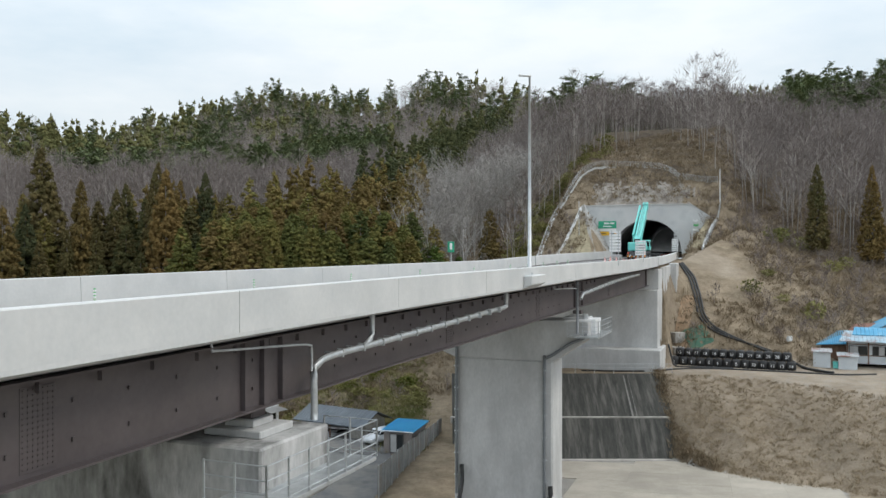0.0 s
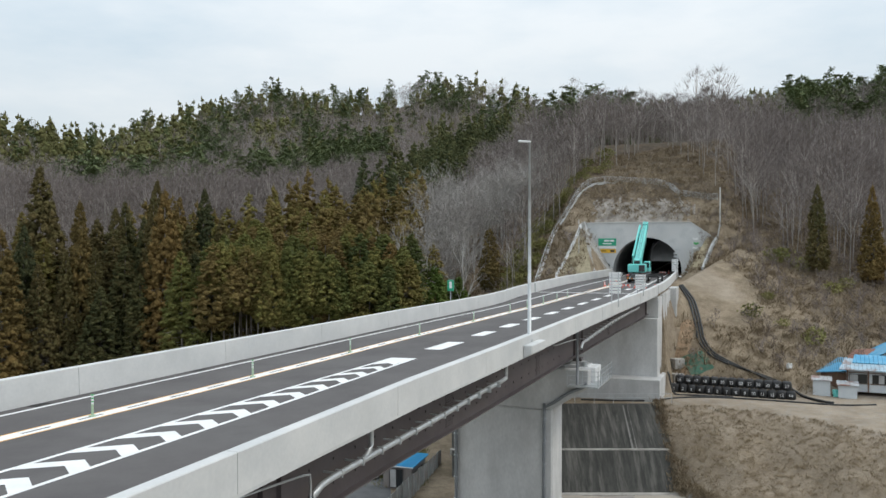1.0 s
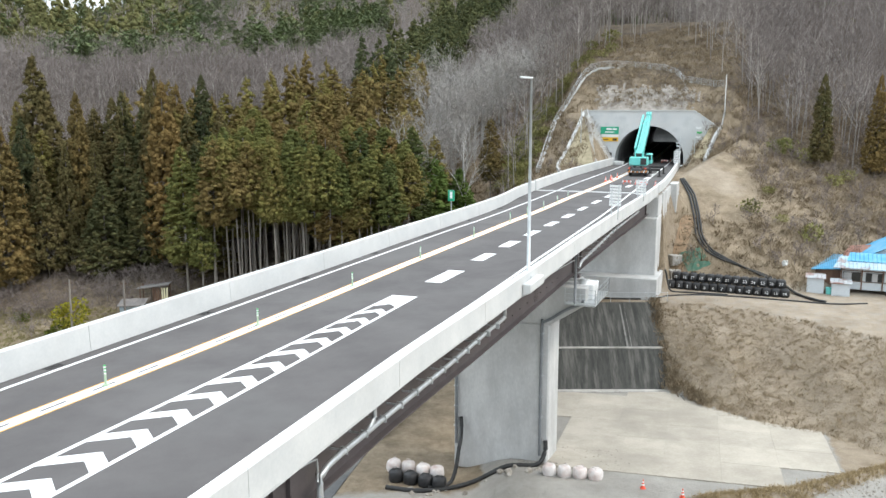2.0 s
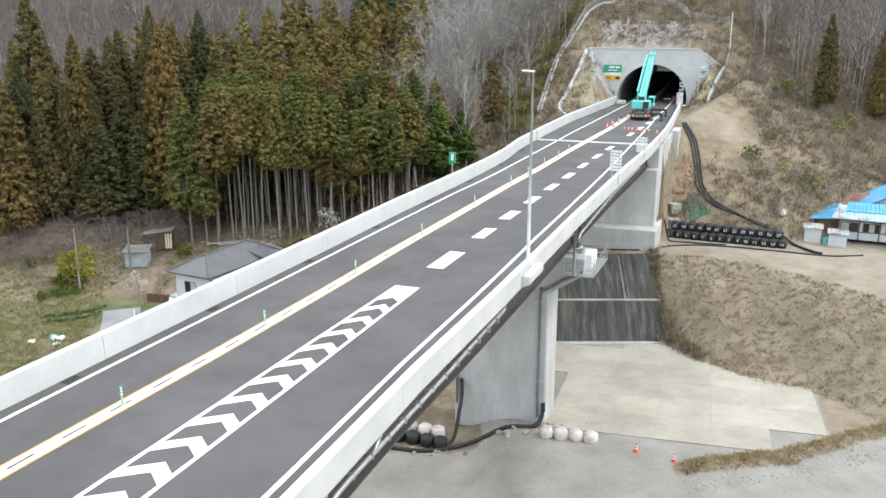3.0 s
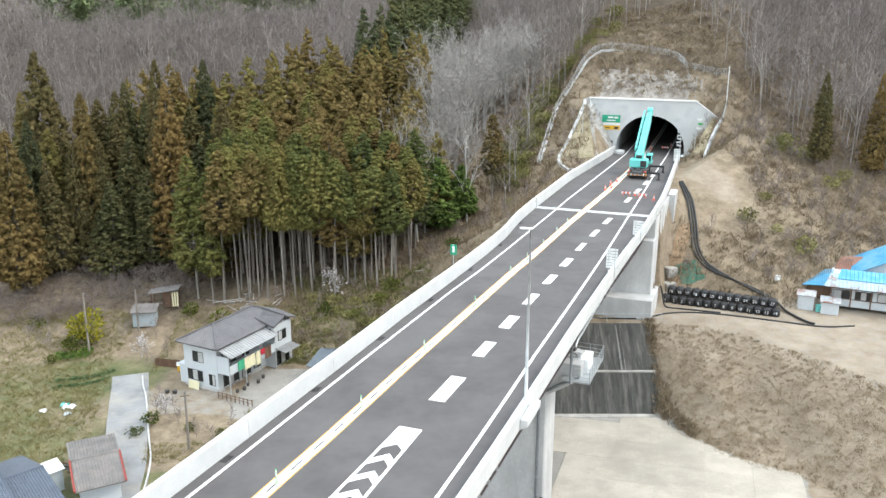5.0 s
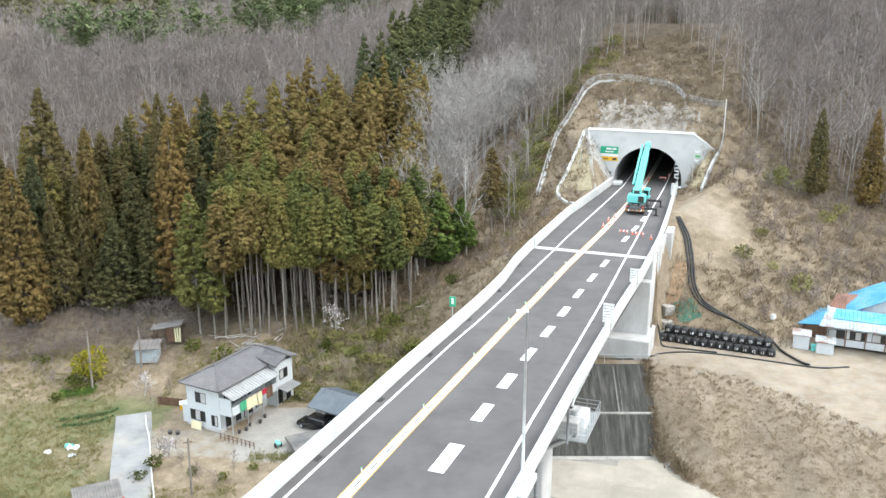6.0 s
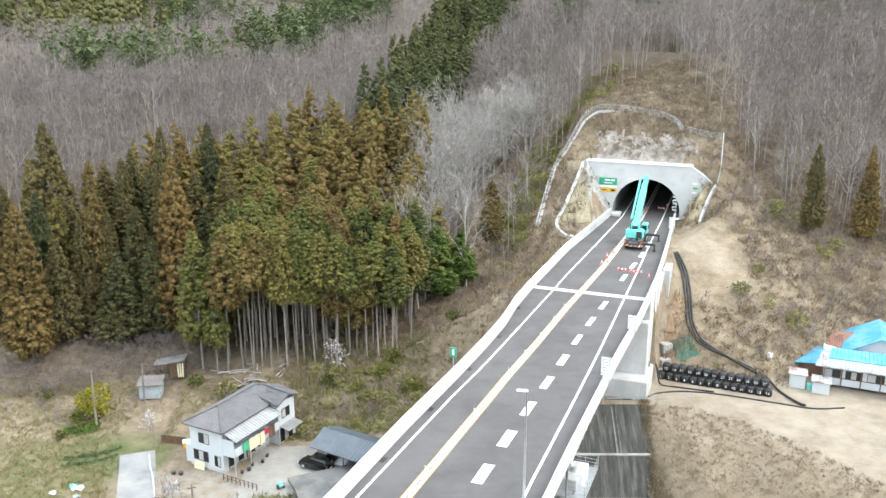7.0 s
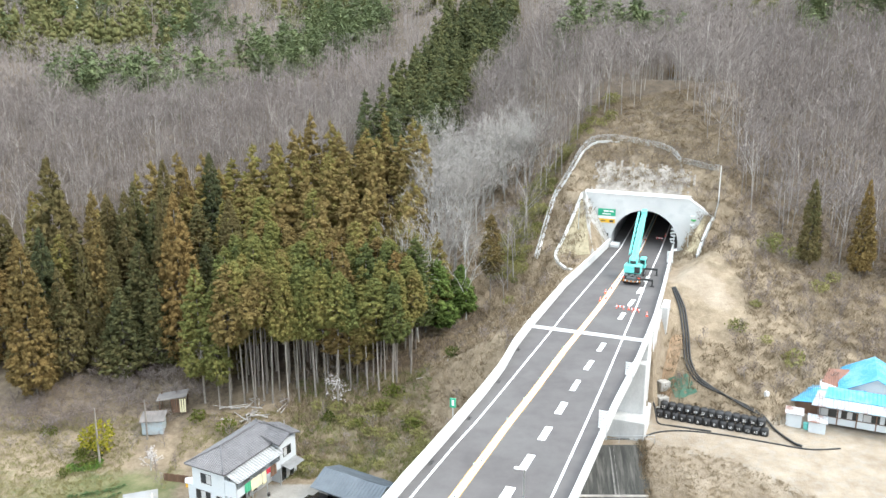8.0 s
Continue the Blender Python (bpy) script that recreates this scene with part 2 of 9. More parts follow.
def box(bm, m, sx, sy, sz, bevel=0.0):
    """A box with its base centre at the pose m."""
    mm = m @ Matrix.Translation((0, 0, sz / 2)) @ Matrix.Diagonal((sx, sy, sz, 1))
    r = bmesh.ops.create_cube(bm, size=1, matrix=mm)
    if bevel:
        edges = list({e for v in r["verts"] for e in v.link_edges})
        bmesh.ops.bevel(bm, geom=edges, offset=bevel, segments=1, affect="EDGES", clamp_overlap=True)
    return r["verts"]


def tube(bm, points, radius, sides=8, taper=None, cap=True):
    """A round bar along places; radius may differ at each."""
    rings = []
    pts = [Vector(p) for p in points]
    for i, p in enumerate(pts):
        d = (pts[min(i + 1, len(pts) - 1)] - pts[max(i - 1, 0)])
        d = d.normalized() if d.length > 1e-9 else Vector((0, 0, 1))
        a = d.cross(Vector((0, 0, 1)) if abs(d.z) < 0.9 else Vector((1, 0, 0))).normalized()
        c = d.cross(a)
        r = taper[i] if taper else radius
        rings.append([bm.verts.new(p + r * (math.cos(2 * math.pi * k / sides) * a + math.sin(2 * math.pi * k / sides) * c)) for k in range(sides)])
    for r0, r1 in zip(rings, rings[1:]):
        for k in range(sides):
            bm.faces.new((r0[k], r0[(k + 1) % sides], r1[(k + 1) % sides], r1[k]))
    if cap and sides > 2:
        bm.faces.new(rings[0])
        bm.faces.new(rings[-1][::-1])
    return bm


def rounded(points, step=0.35):
    """A smooth way through places."""
    pts = [Vector(p) for p in points]
    out = []
    for i in range(len(pts) - 1):
        p0, p1, p2, p3 = pts[max(i - 1, 0)], pts[i], pts[i + 1], pts[min(i + 2, len(pts) - 1)]
        k = max(2, int((p2 - p1).length / step))
        for j in range(k):
            t = j / k
            out.append(0.5 * ((2 * p1) + (p2 - p0) * t + (2 * p0 - 5 * p1 + 4 * p2 - p3) * t * t + (3 * p1 - p0 - 3 * p2 + p3) * t ** 3))
    out.append(pts[-1])
    return out


def sweep(bm, s0, s1, step, profile):
    """A closed section (o, z above the road) carried along the road; profile(s) gives it."""
    n = max(1, round((s1 - s0) / step))
    rings = []
    for i in range(n + 1):
        s = s0 + (s1 - s0) * i / n
        rings.append([bm.verts.new(P(s, o, deck_z(s, o) + h)) for o, h in profile(s)])
    k = len(rings[0])
    for a, b in zip(rings, rings[1:]):
        for j in range(k):
            bm.faces.new((a[j], b[j], b[(j + 1) % k], a[(j + 1) % k]))
    bm.faces.new(rings[0])
    bm.faces.new(rings[-1][::-1])
    bmesh.ops.recalc_face_normals(bm, faces=bm.faces)
    return bm


def ribbon(bm, s0, s1, step, left, right, lift):
    n = max(1, round((s1 - s0) / step))
    last = None
    for i in range(n + 1):
        s = s0 + (s1 - s0) * i / n
        pair = bm.verts.new(P(s, left(s), deck_z(s, left(s)) + lift)), bm.verts.new(P(s, right(s), deck_z(s, right(s)) + lift))
        if last:
            bm.faces.new((last[0], last[1], pair[1], pair[0]))
        last = pair
    return bm


# ---- the lie of the land ----
def smooth01(t):
    t = np.clip(t, 0, 1)
    return t * t * (3 - 2 * t)


COL_LEFT = ((-300, 20, 70, 95, 107, 118, 135, 170, 210, 250, 300, 400, 570, 800, 1000, 1700),
            (-5, -4.8, -4.8, -4.7, -2.2, 0.6, 6, 17, 28, 33, 44, 61, 94, 140, 130, 110))
COL_MID = ((-300, 20, 70, 95, 108, 118, 130, 160, 200, 240, 300, 400, 570, 800, 1700),
           (-4, -3.4, -3.4, -1.5, 0.6, 3.8, 8, 19, 29, 33, 48, 66, 107, 82, 70))
COL_RIGHT = ((-300, 20, 60, 98, 105, 115, 130, 154, 167, 197, 230, 280, 350, 500, 1700),
             (-3, -2.6, -2.6, 3.8, 7.5, 13.0, 19.5, 29.5, 34, 43, 50, 58, 60, 62, 60))


# the skyline: bearing (x over y), how far off the crest stands and how high its ground is
CREST_B = (-0.60, -0.53, -0.46, -0.39, -0.333, -0.292, -0.25, -0.218, -0.15, -0.084, -0.057, -0.016, 0.031, 0.078, 0.12, 0.137, 0.15, 0.20, 0.253, 0.28, 0.32, 0.375, 0.435, 0.48, 0.53, 0.62)
CREST_D = (400, 400, 380, 385, 450, 590, 650, 650, 640, 615, 560, 480, 466, 450, 432, 380, 216, 218, 225, 235, 258, 280, 270, 264, 264, 264)
CREST_H = (72, 70, 63, 65, 78, 106, 120, 128, 123, 114, 113, 104, 101, 94, 84, 74, 49, 49, 47.5, 49, 55, 62, 61, 61, 63, 66)


def lump(x, y, scale, seed, octaves=4):
    """Smooth value noise for arrays, -1 to 1."""
    rng = np.random.RandomState(seed)
    total, amp, norm = 0.0, 1.0, 0.0
    for _ in range(octaves):
        ph = rng.uniform(0, 6.28, 6)
        a = rng.uniform(0, 6.28, 3)
        v = sum(np.sin((x * np.cos(a[i]) + y * np.sin(a[i])) / scale * 6.28 + ph[i] + 1.7 * np.sin((y * np.cos(a[i]) - x * np.sin(a[i])) / scale * 3.9 + ph[i + 3])) for i in range(3)) / 3
        total = total + amp * v
        norm += amp
        amp, scale = amp * 0.55, scale * 0.47
    return total / norm


def valley(x, y):
    """The near slopes, blended from three runs of heights up the valley."""
    left, mid = np.interp(y, *COL_LEFT), np.interp(y, *COL_MID)
    right = np.interp(y - 0.45 * np.maximum(0, x - 46), *COL_RIGHT)
    a, b = smooth01((x + 45) / 45), smooth01((x - 4) / 30)
    z = left * (1 - a) + mid * a
    return z * (1 - b) + right * b


def land(x, y):
    """Height of the ground; arrays of the same shape."""
    x, y = np.asarray(x, float), np.asarray(y, float)
    z = valley(x, y)
    # the hills behind climb from the valley to their crest, bearing by bearing
    bear = x / np.maximum(y, 1.0)
    crest, high = np.interp(bear, CREST_B, CREST_D), np.interp(bear, CREST_B, CREST_H)
    start = np.minimum(205.0, 0.80 * crest)
    climb = np.clip((y - start) / (crest - start), 0, 1)
    low = valley(bear * start, start)
    back = smooth01((bear - 0.13) / 0.02)
    hill = low + (high - low) * climb ** 1.22 + np.maximum(0, np.minimum(y, 430) - crest) * (0.13 * back - 0.22 * (1 - back)) - 0.22 * np.maximum(0, y - 430) * back
    z = np.where(y > start, np.maximum(hill, 20), z)
    rough = smooth01((y - 140) / 120)
    z = z + rough * (1.6 * lump(x, y, 90, 3) + 1.2 * lump(x, y, 40, 5)) + 0.25 * lump(x, y, 14, 7)
    # the pad of the white house
    pad = smooth01((x + 44) / 6) * smooth01((-6 - x) / 6) * smooth01((y - 80) / 4) * smooth01((107 - y) / 4)
    z = z * (1 - pad) - 3.3 * pad
    # the yard and lot right of the bridge, its bank and the terrace with the dirt track
    foot = np.interp(x, (4, 12, 23.6, 25.6, 29, 34, 37, 45, 60), (86.2, 86.2, 86.2, 80.0, 74, 70.5, 62, 48, 30))
    edge = np.interp(x, (4, 12, 21.5, 23.5, 26, 30, 34, 40, 44, 60), (95.0, 95.0, 95.0, 95.3, 95.5, 94.5, 92.5, 84.5, 78, 58))
    shelf = np.interp(x, (4, 26, 34, 42, 50, 58, 70), (106, 104.6, 101.2, 98.2, 101, 103, 96))
    lot = -1.4 - 0.083 * (np.clip(y, 58, 95) - 59) + 0.05 * lump(x, y, 9, 11)
    lot = np.where(y < 58, -1.35 - 0.04 * (58 - np.maximum(y, 20)), lot)
    k = np.clip((y - foot) / np.maximum(edge - foot, 0.5), 0, 1)
    bank = lot + (3.9 - lot) * (0.5 * k + 0.5 * smooth01(k)) + 0.55 * np.sin(np.pi * k) * lump(x, y, 5, 12)
    rise = 3.9 + np.maximum(z - 3.9, 0) * smooth01((y - shelf) / 5)
    terrace = rise + 0.05 * lump(x, y, 7, 13)
    yard = np.where(y < foot, lot, np.where(y < edge, bank, terrace))
    heap = np.interp(x, (17, 18.9, 21.8, 25.4, 29, 36.1, 46), (55.4, 55.7, 56.2, 56.8, 58.3, 61.9, 68))
    yard = yard + 0.5 * np.exp(-((y - heap) / 0.75) ** 2) * smooth01((x - 17) / 2) * smooth01((46 - x) / 4)
    side = smooth01((x - 1) / 5)
    z = z * (1 - side) + np.where(y < 118, yard, z) * side
    # steep cut behind the portal
    s, o = road_frame(x, y)
    cut = smooth01((o + 21) / 4) * smooth01((13 - o) / 4)
    wall = 25.2 + 1.05 * np.clip(s - PORTAL_S - 3.2, 0, 7.4) + 0.42 * np.clip(s - PORTAL_S - 10.6, 0, 40) + 0.5 * lump(x, y, 5, 15) * smooth01((s - PORTAL_S - 4) / 3)
    back = np.where(s > PORTAL_S + 1.5, smooth01((PORTAL_S + 48 - s) / 14), 0.0)
    z = z * (1 - cut * back) + wall * cut * back
    # the road on its shelf between bridge end and portal
    rz = road_z(s)
    off = np.maximum(np.maximum(-12.4 - o, o - 2.9), 0)
    before = np.maximum(JOINT_S + 3 - s, 0)
    fill = rz - 0.4 - np.where(o > 0, np.interp(s, (70, 78), (14, 1.6)), 0.66) * np.maximum(off - np.where(o > 0, 0.1, 0.8), 0) - np.where(o > 0, 9.0, 1.3) * before
    cutup = rz - 0.3 + 0.62 * np.maximum(off - 0.5, 0)
    shelf_z = np.clip(z, fill, np.maximum(cutup, fill))
    shelf_z = np.where(off <= 0, rz - 0.12, shelf_z)
    z = np.where((s > JOINT_S + 3) & (s <= PORTAL_S + 1.5), shelf_z, z)
    # slopes that lean on the portal: mortar and grass to the left, a grass wedge to the right
    grass = 25.3 + 0.775 * (s - PORTAL_S) + 0.04 * (o + 14.4)
    mortar = 25.3 - 1.66 * (o + 14.4) + 0.02 * (s - PORTAL_S)
    left_edge = np.interp(s, (88, 96, 107), (-11.2, -10.4, -9.4))
    lean = np.minimum(grass, mortar) - 0.62 * np.maximum(0, -14.6 + 0.18 * (s - PORTAL_S) - o)
    z = np.where((s > 90) & (s <= PORTAL_S + 1.5) & (o < left_edge) & (o > -21), np.maximum(z, lean), z)
    wedge = np.minimum(16.4 + 2.1 * (o - 3.3), 17.0 + 0.66 * (s - 98)) - 0.5 * np.maximum(0, o - 7.4)
    z = np.where((s > 97) & (s <= PORTAL_S + 1.5) & (o > 3.2) & (o < 13), np.maximum(z, wedge), z)
    z = np.where((s <= JOINT_S + 3) & (s > JOINT_S - 14) & (off > 0), np.maximum(z, fill), z)
    return z


def axis(lo, hi, fine0, fine1, step, grow=1.13):
    out = list(np.arange(fine0, fine1 + 1e-6, step))
    d, v = step, fine1
    while v < hi:
        d *= grow
        v += d
        out.append(v)
    d, v = step, fine0
    while v > lo:
        d *= grow
        v -= d
        out.insert(0, v)
    return np.array(out)


def build_ground():
    xs, ys = axis(-1700, 1700, -72, 74, 0.9), axis(-400, 1900, 18, 172, 0.9, 1.1)
    gx, gy = np.meshgrid(xs, ys)
    gz = land(gx, gy)
    nx, ny = len(xs), len(ys)
    s, o = road_frame(gx, gy)
    verts = np.stack([gx, gy, gz], -1).reshape(-1, 3)
    idx = np.arange(nx * ny).reshape(ny, nx)
    quads = np.stack([idx[:-1, :-1], idx[:-1, 1:], idx[1:, 1:], idx[1:, :-1]], -1).reshape(-1, 4)
    cs, co = s[:-1, :-1].ravel(), o[:-1, :-1].ravel()
    low = np.minimum(np.minimum(gz[:-1, :-1], gz[1:, 1:]), np.minimum(gz[1:, :-1], gz[:-1, 1:])).ravel()
    hole = (cs > PORTAL_S - 0.3) & (cs < PORTAL_S + 3.0) & (co > -10.2) & (co < 3.2) & (low < 24.2)
    quads = quads[~hole]
    me = bpy.data.meshes.new("ground")
    me.from_pydata(verts.tolist(), [], quads.tolist())
    # cover: red woodland duff, green moss and grass, blue bare earth, alpha gravelled yard
    wood = smooth01((gy - 112 - 0.1 * np.abs(gx + 20)) / 10) * (1 - smooth01((gx - 12) / 10) * (1 - smooth01((gy - 165) / 12)))
    wood = np.maximum(wood, smooth01((gy - 168) / 15)) * (gy > 100)
    verge = smooth01((o + 38) / 6) * smooth01((-18 - o) / 2) * smooth01((s - 84) / 4) * smooth01((122 - s) / 6)
    wood = wood * (1 - 0.9 * verge)
    moss = smooth01((-14 - gx) / 10) * smooth01((106 - gy) / 8) * (0.62 + 0.35 * lump(gx, gy, 22, 31))
    moss = moss * (1 - 0.7 * smooth01((gx + 36) / 3) * smooth01((gy - 73) / 3))
    moss = np.maximum(moss, 0.45 * smooth01((gy - 96) / 6) * smooth01((116 - gy) / 8) * smooth01((-3 - gx) / 4) * smooth01((gx + 22) / 6))
    track = smooth01((gx - 18) / 5) * smooth01((gz - 3.2) / 0.4) * smooth01((5.0 - gz) / 0.6) * (gy < 104) * (gy > 60)
    spoil = smooth01(1.05 - np.hypot((gx - 39.0 + 0.35 * (gy - 122)) / 6.5, (gy - 123) / 11)) * 1.15 * (0.8 + 0.5 * lump(gx, gy, 6, 45))
    cutface = (s > PORTAL_S + 0.4) * (s < PORTAL_S + 26) * (np.abs(o + 4) < 13) * (0.22 + 0.4 * lump(gx, gy, 9, 41))
    wood = np.maximum(wood, 0.52 * smooth01((gy - 103) / 7) * smooth01((-27 - gx) / 6) * (gy < 130))
    wood = np.maximum(wood, 0.55 * smooth01((gx - 46) / 10) * smooth01((gy - 108) / 8))
    wood = np.maximum(wood, (s > PORTAL_S + 7) * (s < PORTAL_S + 48) * (np.abs(o + 4) < 15) * (0.60 + 0.28 * lump(gx, gy, 7, 47)))
    bare = np.clip(np.maximum(np.maximum(track * 1.0, spoil), cutface), 0, 1)
    slope = (gx > 22) * (gz > -2.6) * (gz < 3.9) * (gy > 45) * (gy < 96)
    bare = np.maximum(bare, slope * (0.52 + 0.2 * lump(gx, gy, 8, 49)))
    bare = np.maximum(bare, 0.55 * smooth01((gx - 30) / 2) * smooth01((72 - gy) / 5) * (gy > 57))
    bare = np.maximum(bare, 0.5 * smooth01((gx - 24) / 4) * smooth01((34 - gx) / 4) * smooth01((gy - 103) / 4) * smooth01((126 - gy) / 6))
    yard = (gx > 3) * smooth01((np.interp(gx, (4, 12, 23.6, 25.6, 29, 34, 37, 45, 60), (86.2, 86.2, 86.2, 80.0, 74, 70.5, 62, 48, 30)) + 0.4 - gy) / 1.2) * (gy > 40) * np.where(gy > np.interp(gx, (17, 18.9, 21.8, 25.4, 29, 36.1, 46), (55.4, 55.7, 56.2, 56.8, 58.3, 61.9, 68)), smooth01((31.6 + 0.33 * (gy - 62) - gx) / 1.0), 1.0)
    pale = smooth01((o + 15) / 4) * smooth01((4.5 - o) / 4) * smooth01((s - PORTAL_S - 2.5) / 1.0) * smooth01((PORTAL_S + 8.2 + 1.2 * lump(gx, gy, 7, 44) - s) / 2.2)
    yard = np.maximum(yard, np.clip(pale * (0.72 + 0.55 * lump(gx, gy, 3.0, 43)), 0, 1))
    yard = np.maximum(yard, smooth01((gx + 27) / 5) * smooth01((18 - gx) / 5) * smooth01((63 - gy) / 3) * 0.9)
    yard = np.maximum(yard, 0.5 * smooth01((gx + 37) / 1.5) * smooth01((-22 - gx) / 2) * smooth01((gy - 84) / 1.5) * smooth01((93 - gy) / 2))
    yard = np.maximum(yard, smooth01((gx + 25) / 2) * smooth01((-9 - gx) / 2) * smooth01((gy - 83) / 2) * smooth01((98.5 - gy) / 2))
    yard = np.maximum(yard, 0.38 * track)
    heap = np.interp(gx, (17, 18.9, 21.8, 25.4, 29, 36.1, 46), (55.4, 55.7, 56.2, 56.8, 58.3, 61.9, 68))
    yard = yard * (1 - np.exp(-((gy - heap) / 0.9) ** 2) * (gx > 17))
    cover = np.stack([wood, moss, bare, yard], -1).reshape(-1, 4).clip(0, 1).astype(np.float32)
    at = me.color_attributes.new("cover", "FLOAT_COLOR", "POINT")
    at.data.foreach_set("color", cover.ravel())
    me.materials.append(M_GROUND)
    me.polygons.foreach_set("use_smooth", [True] * len(me.polygons))
    return tagged(new("ground", me), "brown hillside and gravel yard, dry grass and leaf litter", "ground", kind="structure")


ground = build_ground()

# ---- the bridge and the road ----
BRIDGE_S0 = -62.0
bridge = thing("bridge", "steel plate girder road bridge with pale concrete parapets", "bridge", P(0, -5, -3), kind="structure")
bm = bmesh.new()
sweep(bm, BRIDGE_S0, JOINT_S - 0.25, 2.0, lambda s: [(LEFT_IN(s) - 0.45, 0.0), (LEFT_IN(s) - 0.45, -0.14), (LEFT_IN(s) + 1.2, -0.42), (RIGHT_IN(s) - 1.0, -0.42), (RIGHT_IN(s) + 0.45, -0.10), (RIGHT_IN(s) + 0.45, 0.0), (RIGHT_IN(s), -0.05), (LEFT_IN(s), -0.05)])
part("deck_slab", bm, M_CONC, bridge)


def parapet(side, s0, s1, parent):
    """Solid barrier in lengths with narrow joints."""
    inner = LEFT_IN if side < 0 else RIGHT_IN
    h = 1.17 if side < 0 else 1.04
    s = s0
    while s < s1 - 0.01:
        e = min(s + 10.0, s1)
        bm = bmesh.new()
        sweep(bm, s + 0.012, e - 0.012, 2.0, lambda q: [(inner(q), 0.0), (inner(q) + side * 0.06, h - 0.03), (inner(q) + side * 0.09, h), (inner(q) + side * 0.42, h), (inner(q) + side * 0.45, h - 0.03), (inner(q) + side * 0.452, 0.0)])
        part("parapet", bm, M_PARAPET, parent)
        s = e


parapet(-1, BRIDGE_S0, JOINT_S - 0.25, bridge)
parapet(1, BRIDGE_S0, JOINT_S - 0.25, bridge)
bm = bmesh.new()
ribbon(bm, BRIDGE_S0, JOINT_S - 0.55, 2.0, LEFT_IN, RIGHT_IN, 0.0)
part("asphalt", bm, M_ASPHALT, bridge, "dark grey asphalt deck surface")

GIRDERS = (1.5, -2.5, -6.6, -9.9)
GIRDER_TOP, GIRDER_BOTTOM = -0.42, -2.38


def girder(o0):
    bm = bmesh.new()
    web, fl = 0.02, 0.32
    off = lambda s: o0 + (RIGHT_IN(s) - 2.35 if o0 > -4 else LEFT_IN(s) + 11.5)
    sweep(bm, BRIDGE_S0, JOINT_S - 0.4, 2.0, lambda s: [(off(s) - fl, GIRDER_BOTTOM), (off(s) + fl, GIRDER_BOTTOM), (off(s) + fl, GIRDER_BOTTOM + 0.05), (off(s) + web, GIRDER_BOTTOM + 0.05), (off(s) + web, GIRDER_TOP - 0.04), (off(s) + fl, GIRDER_TOP - 0.04), (off(s) + fl, GIRDER_TOP), (off(s) - fl, GIRDER_TOP), (off(s) - fl, GIRDER_TOP - 0.04), (off(s) - web, GIRDER_TOP - 0.04), (off(s) - web, GIRDER_BOTTOM + 0.05), (off(s) - fl, GIRDER_BOTTOM + 0.05)])
    return part("girder", bm, M_STEEL, bridge), off


for o0 in GIRDERS:
    girder(o0)

# road between the bridge and the tunnel, and on through it
road = thing("road", "dark grey asphalt road between concrete parapets", "road", P(85, -4, road_z(85)), kind="structure")
bm = bmesh.new()
ribbon(bm, JOINT_S + 0.55, PORTAL_S + 80, 2.0, lambda s: LEFT_IN(s) if s < PORTAL_S else -9.3, lambda s: RIGHT_IN(s) if s < PORTAL_S else 2.5, 0.0)
part("asphalt", bm, M_ASPHALT, road)
parapet(-1, JOINT_S + 0.25, PORTAL_S - 0.3, road)
parapet(1, JOINT_S + 0.25, PORTAL_S - 0.3, road)


def line(name, s0, s1, centre, width, material, parent, lift=0.006):
    bm = bmesh.new()
    ribbon(bm, s0, s1, 2.0, lambda s: centre(s) - width / 2, lambda s: centre(s) + width / 2, lift)
    return part(name, bm, material, parent)


marks = thing("road_markings", "white and orange painted lane lines", "road marking", P(20, -5, road_z(20)), kind="structure")
line("edge_line", BRIDGE_S0, JOINT_S - 0.6, LEDGE, 0.22, M_PAINT, marks)
line("edge_line", BRIDGE_S0, JOINT_S - 0.6, REDGE, 0.22, M_PAINT, marks)
line("edge_line", JOINT_S + 0.6, PORTAL_S + 70, LEDGE, 0.22, M_PAINT, marks)
line("edge_line", JOINT_S + 0.6, PORTAL_S + 70, REDGE, 0.22, M_PAINT, marks)
for s0, s1 in ((BRIDGE_S0, JOINT_S - 0.6), (JOINT_S + 0.6, PORTAL_S + 70)):
    for side in (-1, 1):
        line("centre_band", s0, s1, lambda s: CENTRE(s) + 0.10 + side * 0.19, 0.26, M_PAINT, marks)
        line("orange_line", s0, s1, lambda s: CENTRE(s) + 0.10 + side * 0.37, 0.09, M_YELLOW, marks)
s = BRIDGE_S0
while s < 36:
    bm = bmesh.new()
    ribbon(bm, s, s + 1.2, 1.2, lambda q: CENTRE(q) + 0.04, lambda q: CENTRE(q) + 0.16, 0.006)
    part("centre_filler", bm, M_PAINT, marks)
    s += 2.35
# hatched nose
TIP = 2.3
ZL = along([(-62, -4.2), (-20, -4.12), (TIP, -3.92)])
ZR = along([(-62, -1.35), (-22, -1.86), (-12, -2.04), (TIP, -2.40)])
line("hatch_border", BRIDGE_S0, TIP, lambda s: ZL(s) + 0.1, 0.2, M_PAINT, marks)
line("hatch_border", BRIDGE_S0, TIP, lambda s: ZR(s) - 0.1, 0.2, M_PAINT, marks)


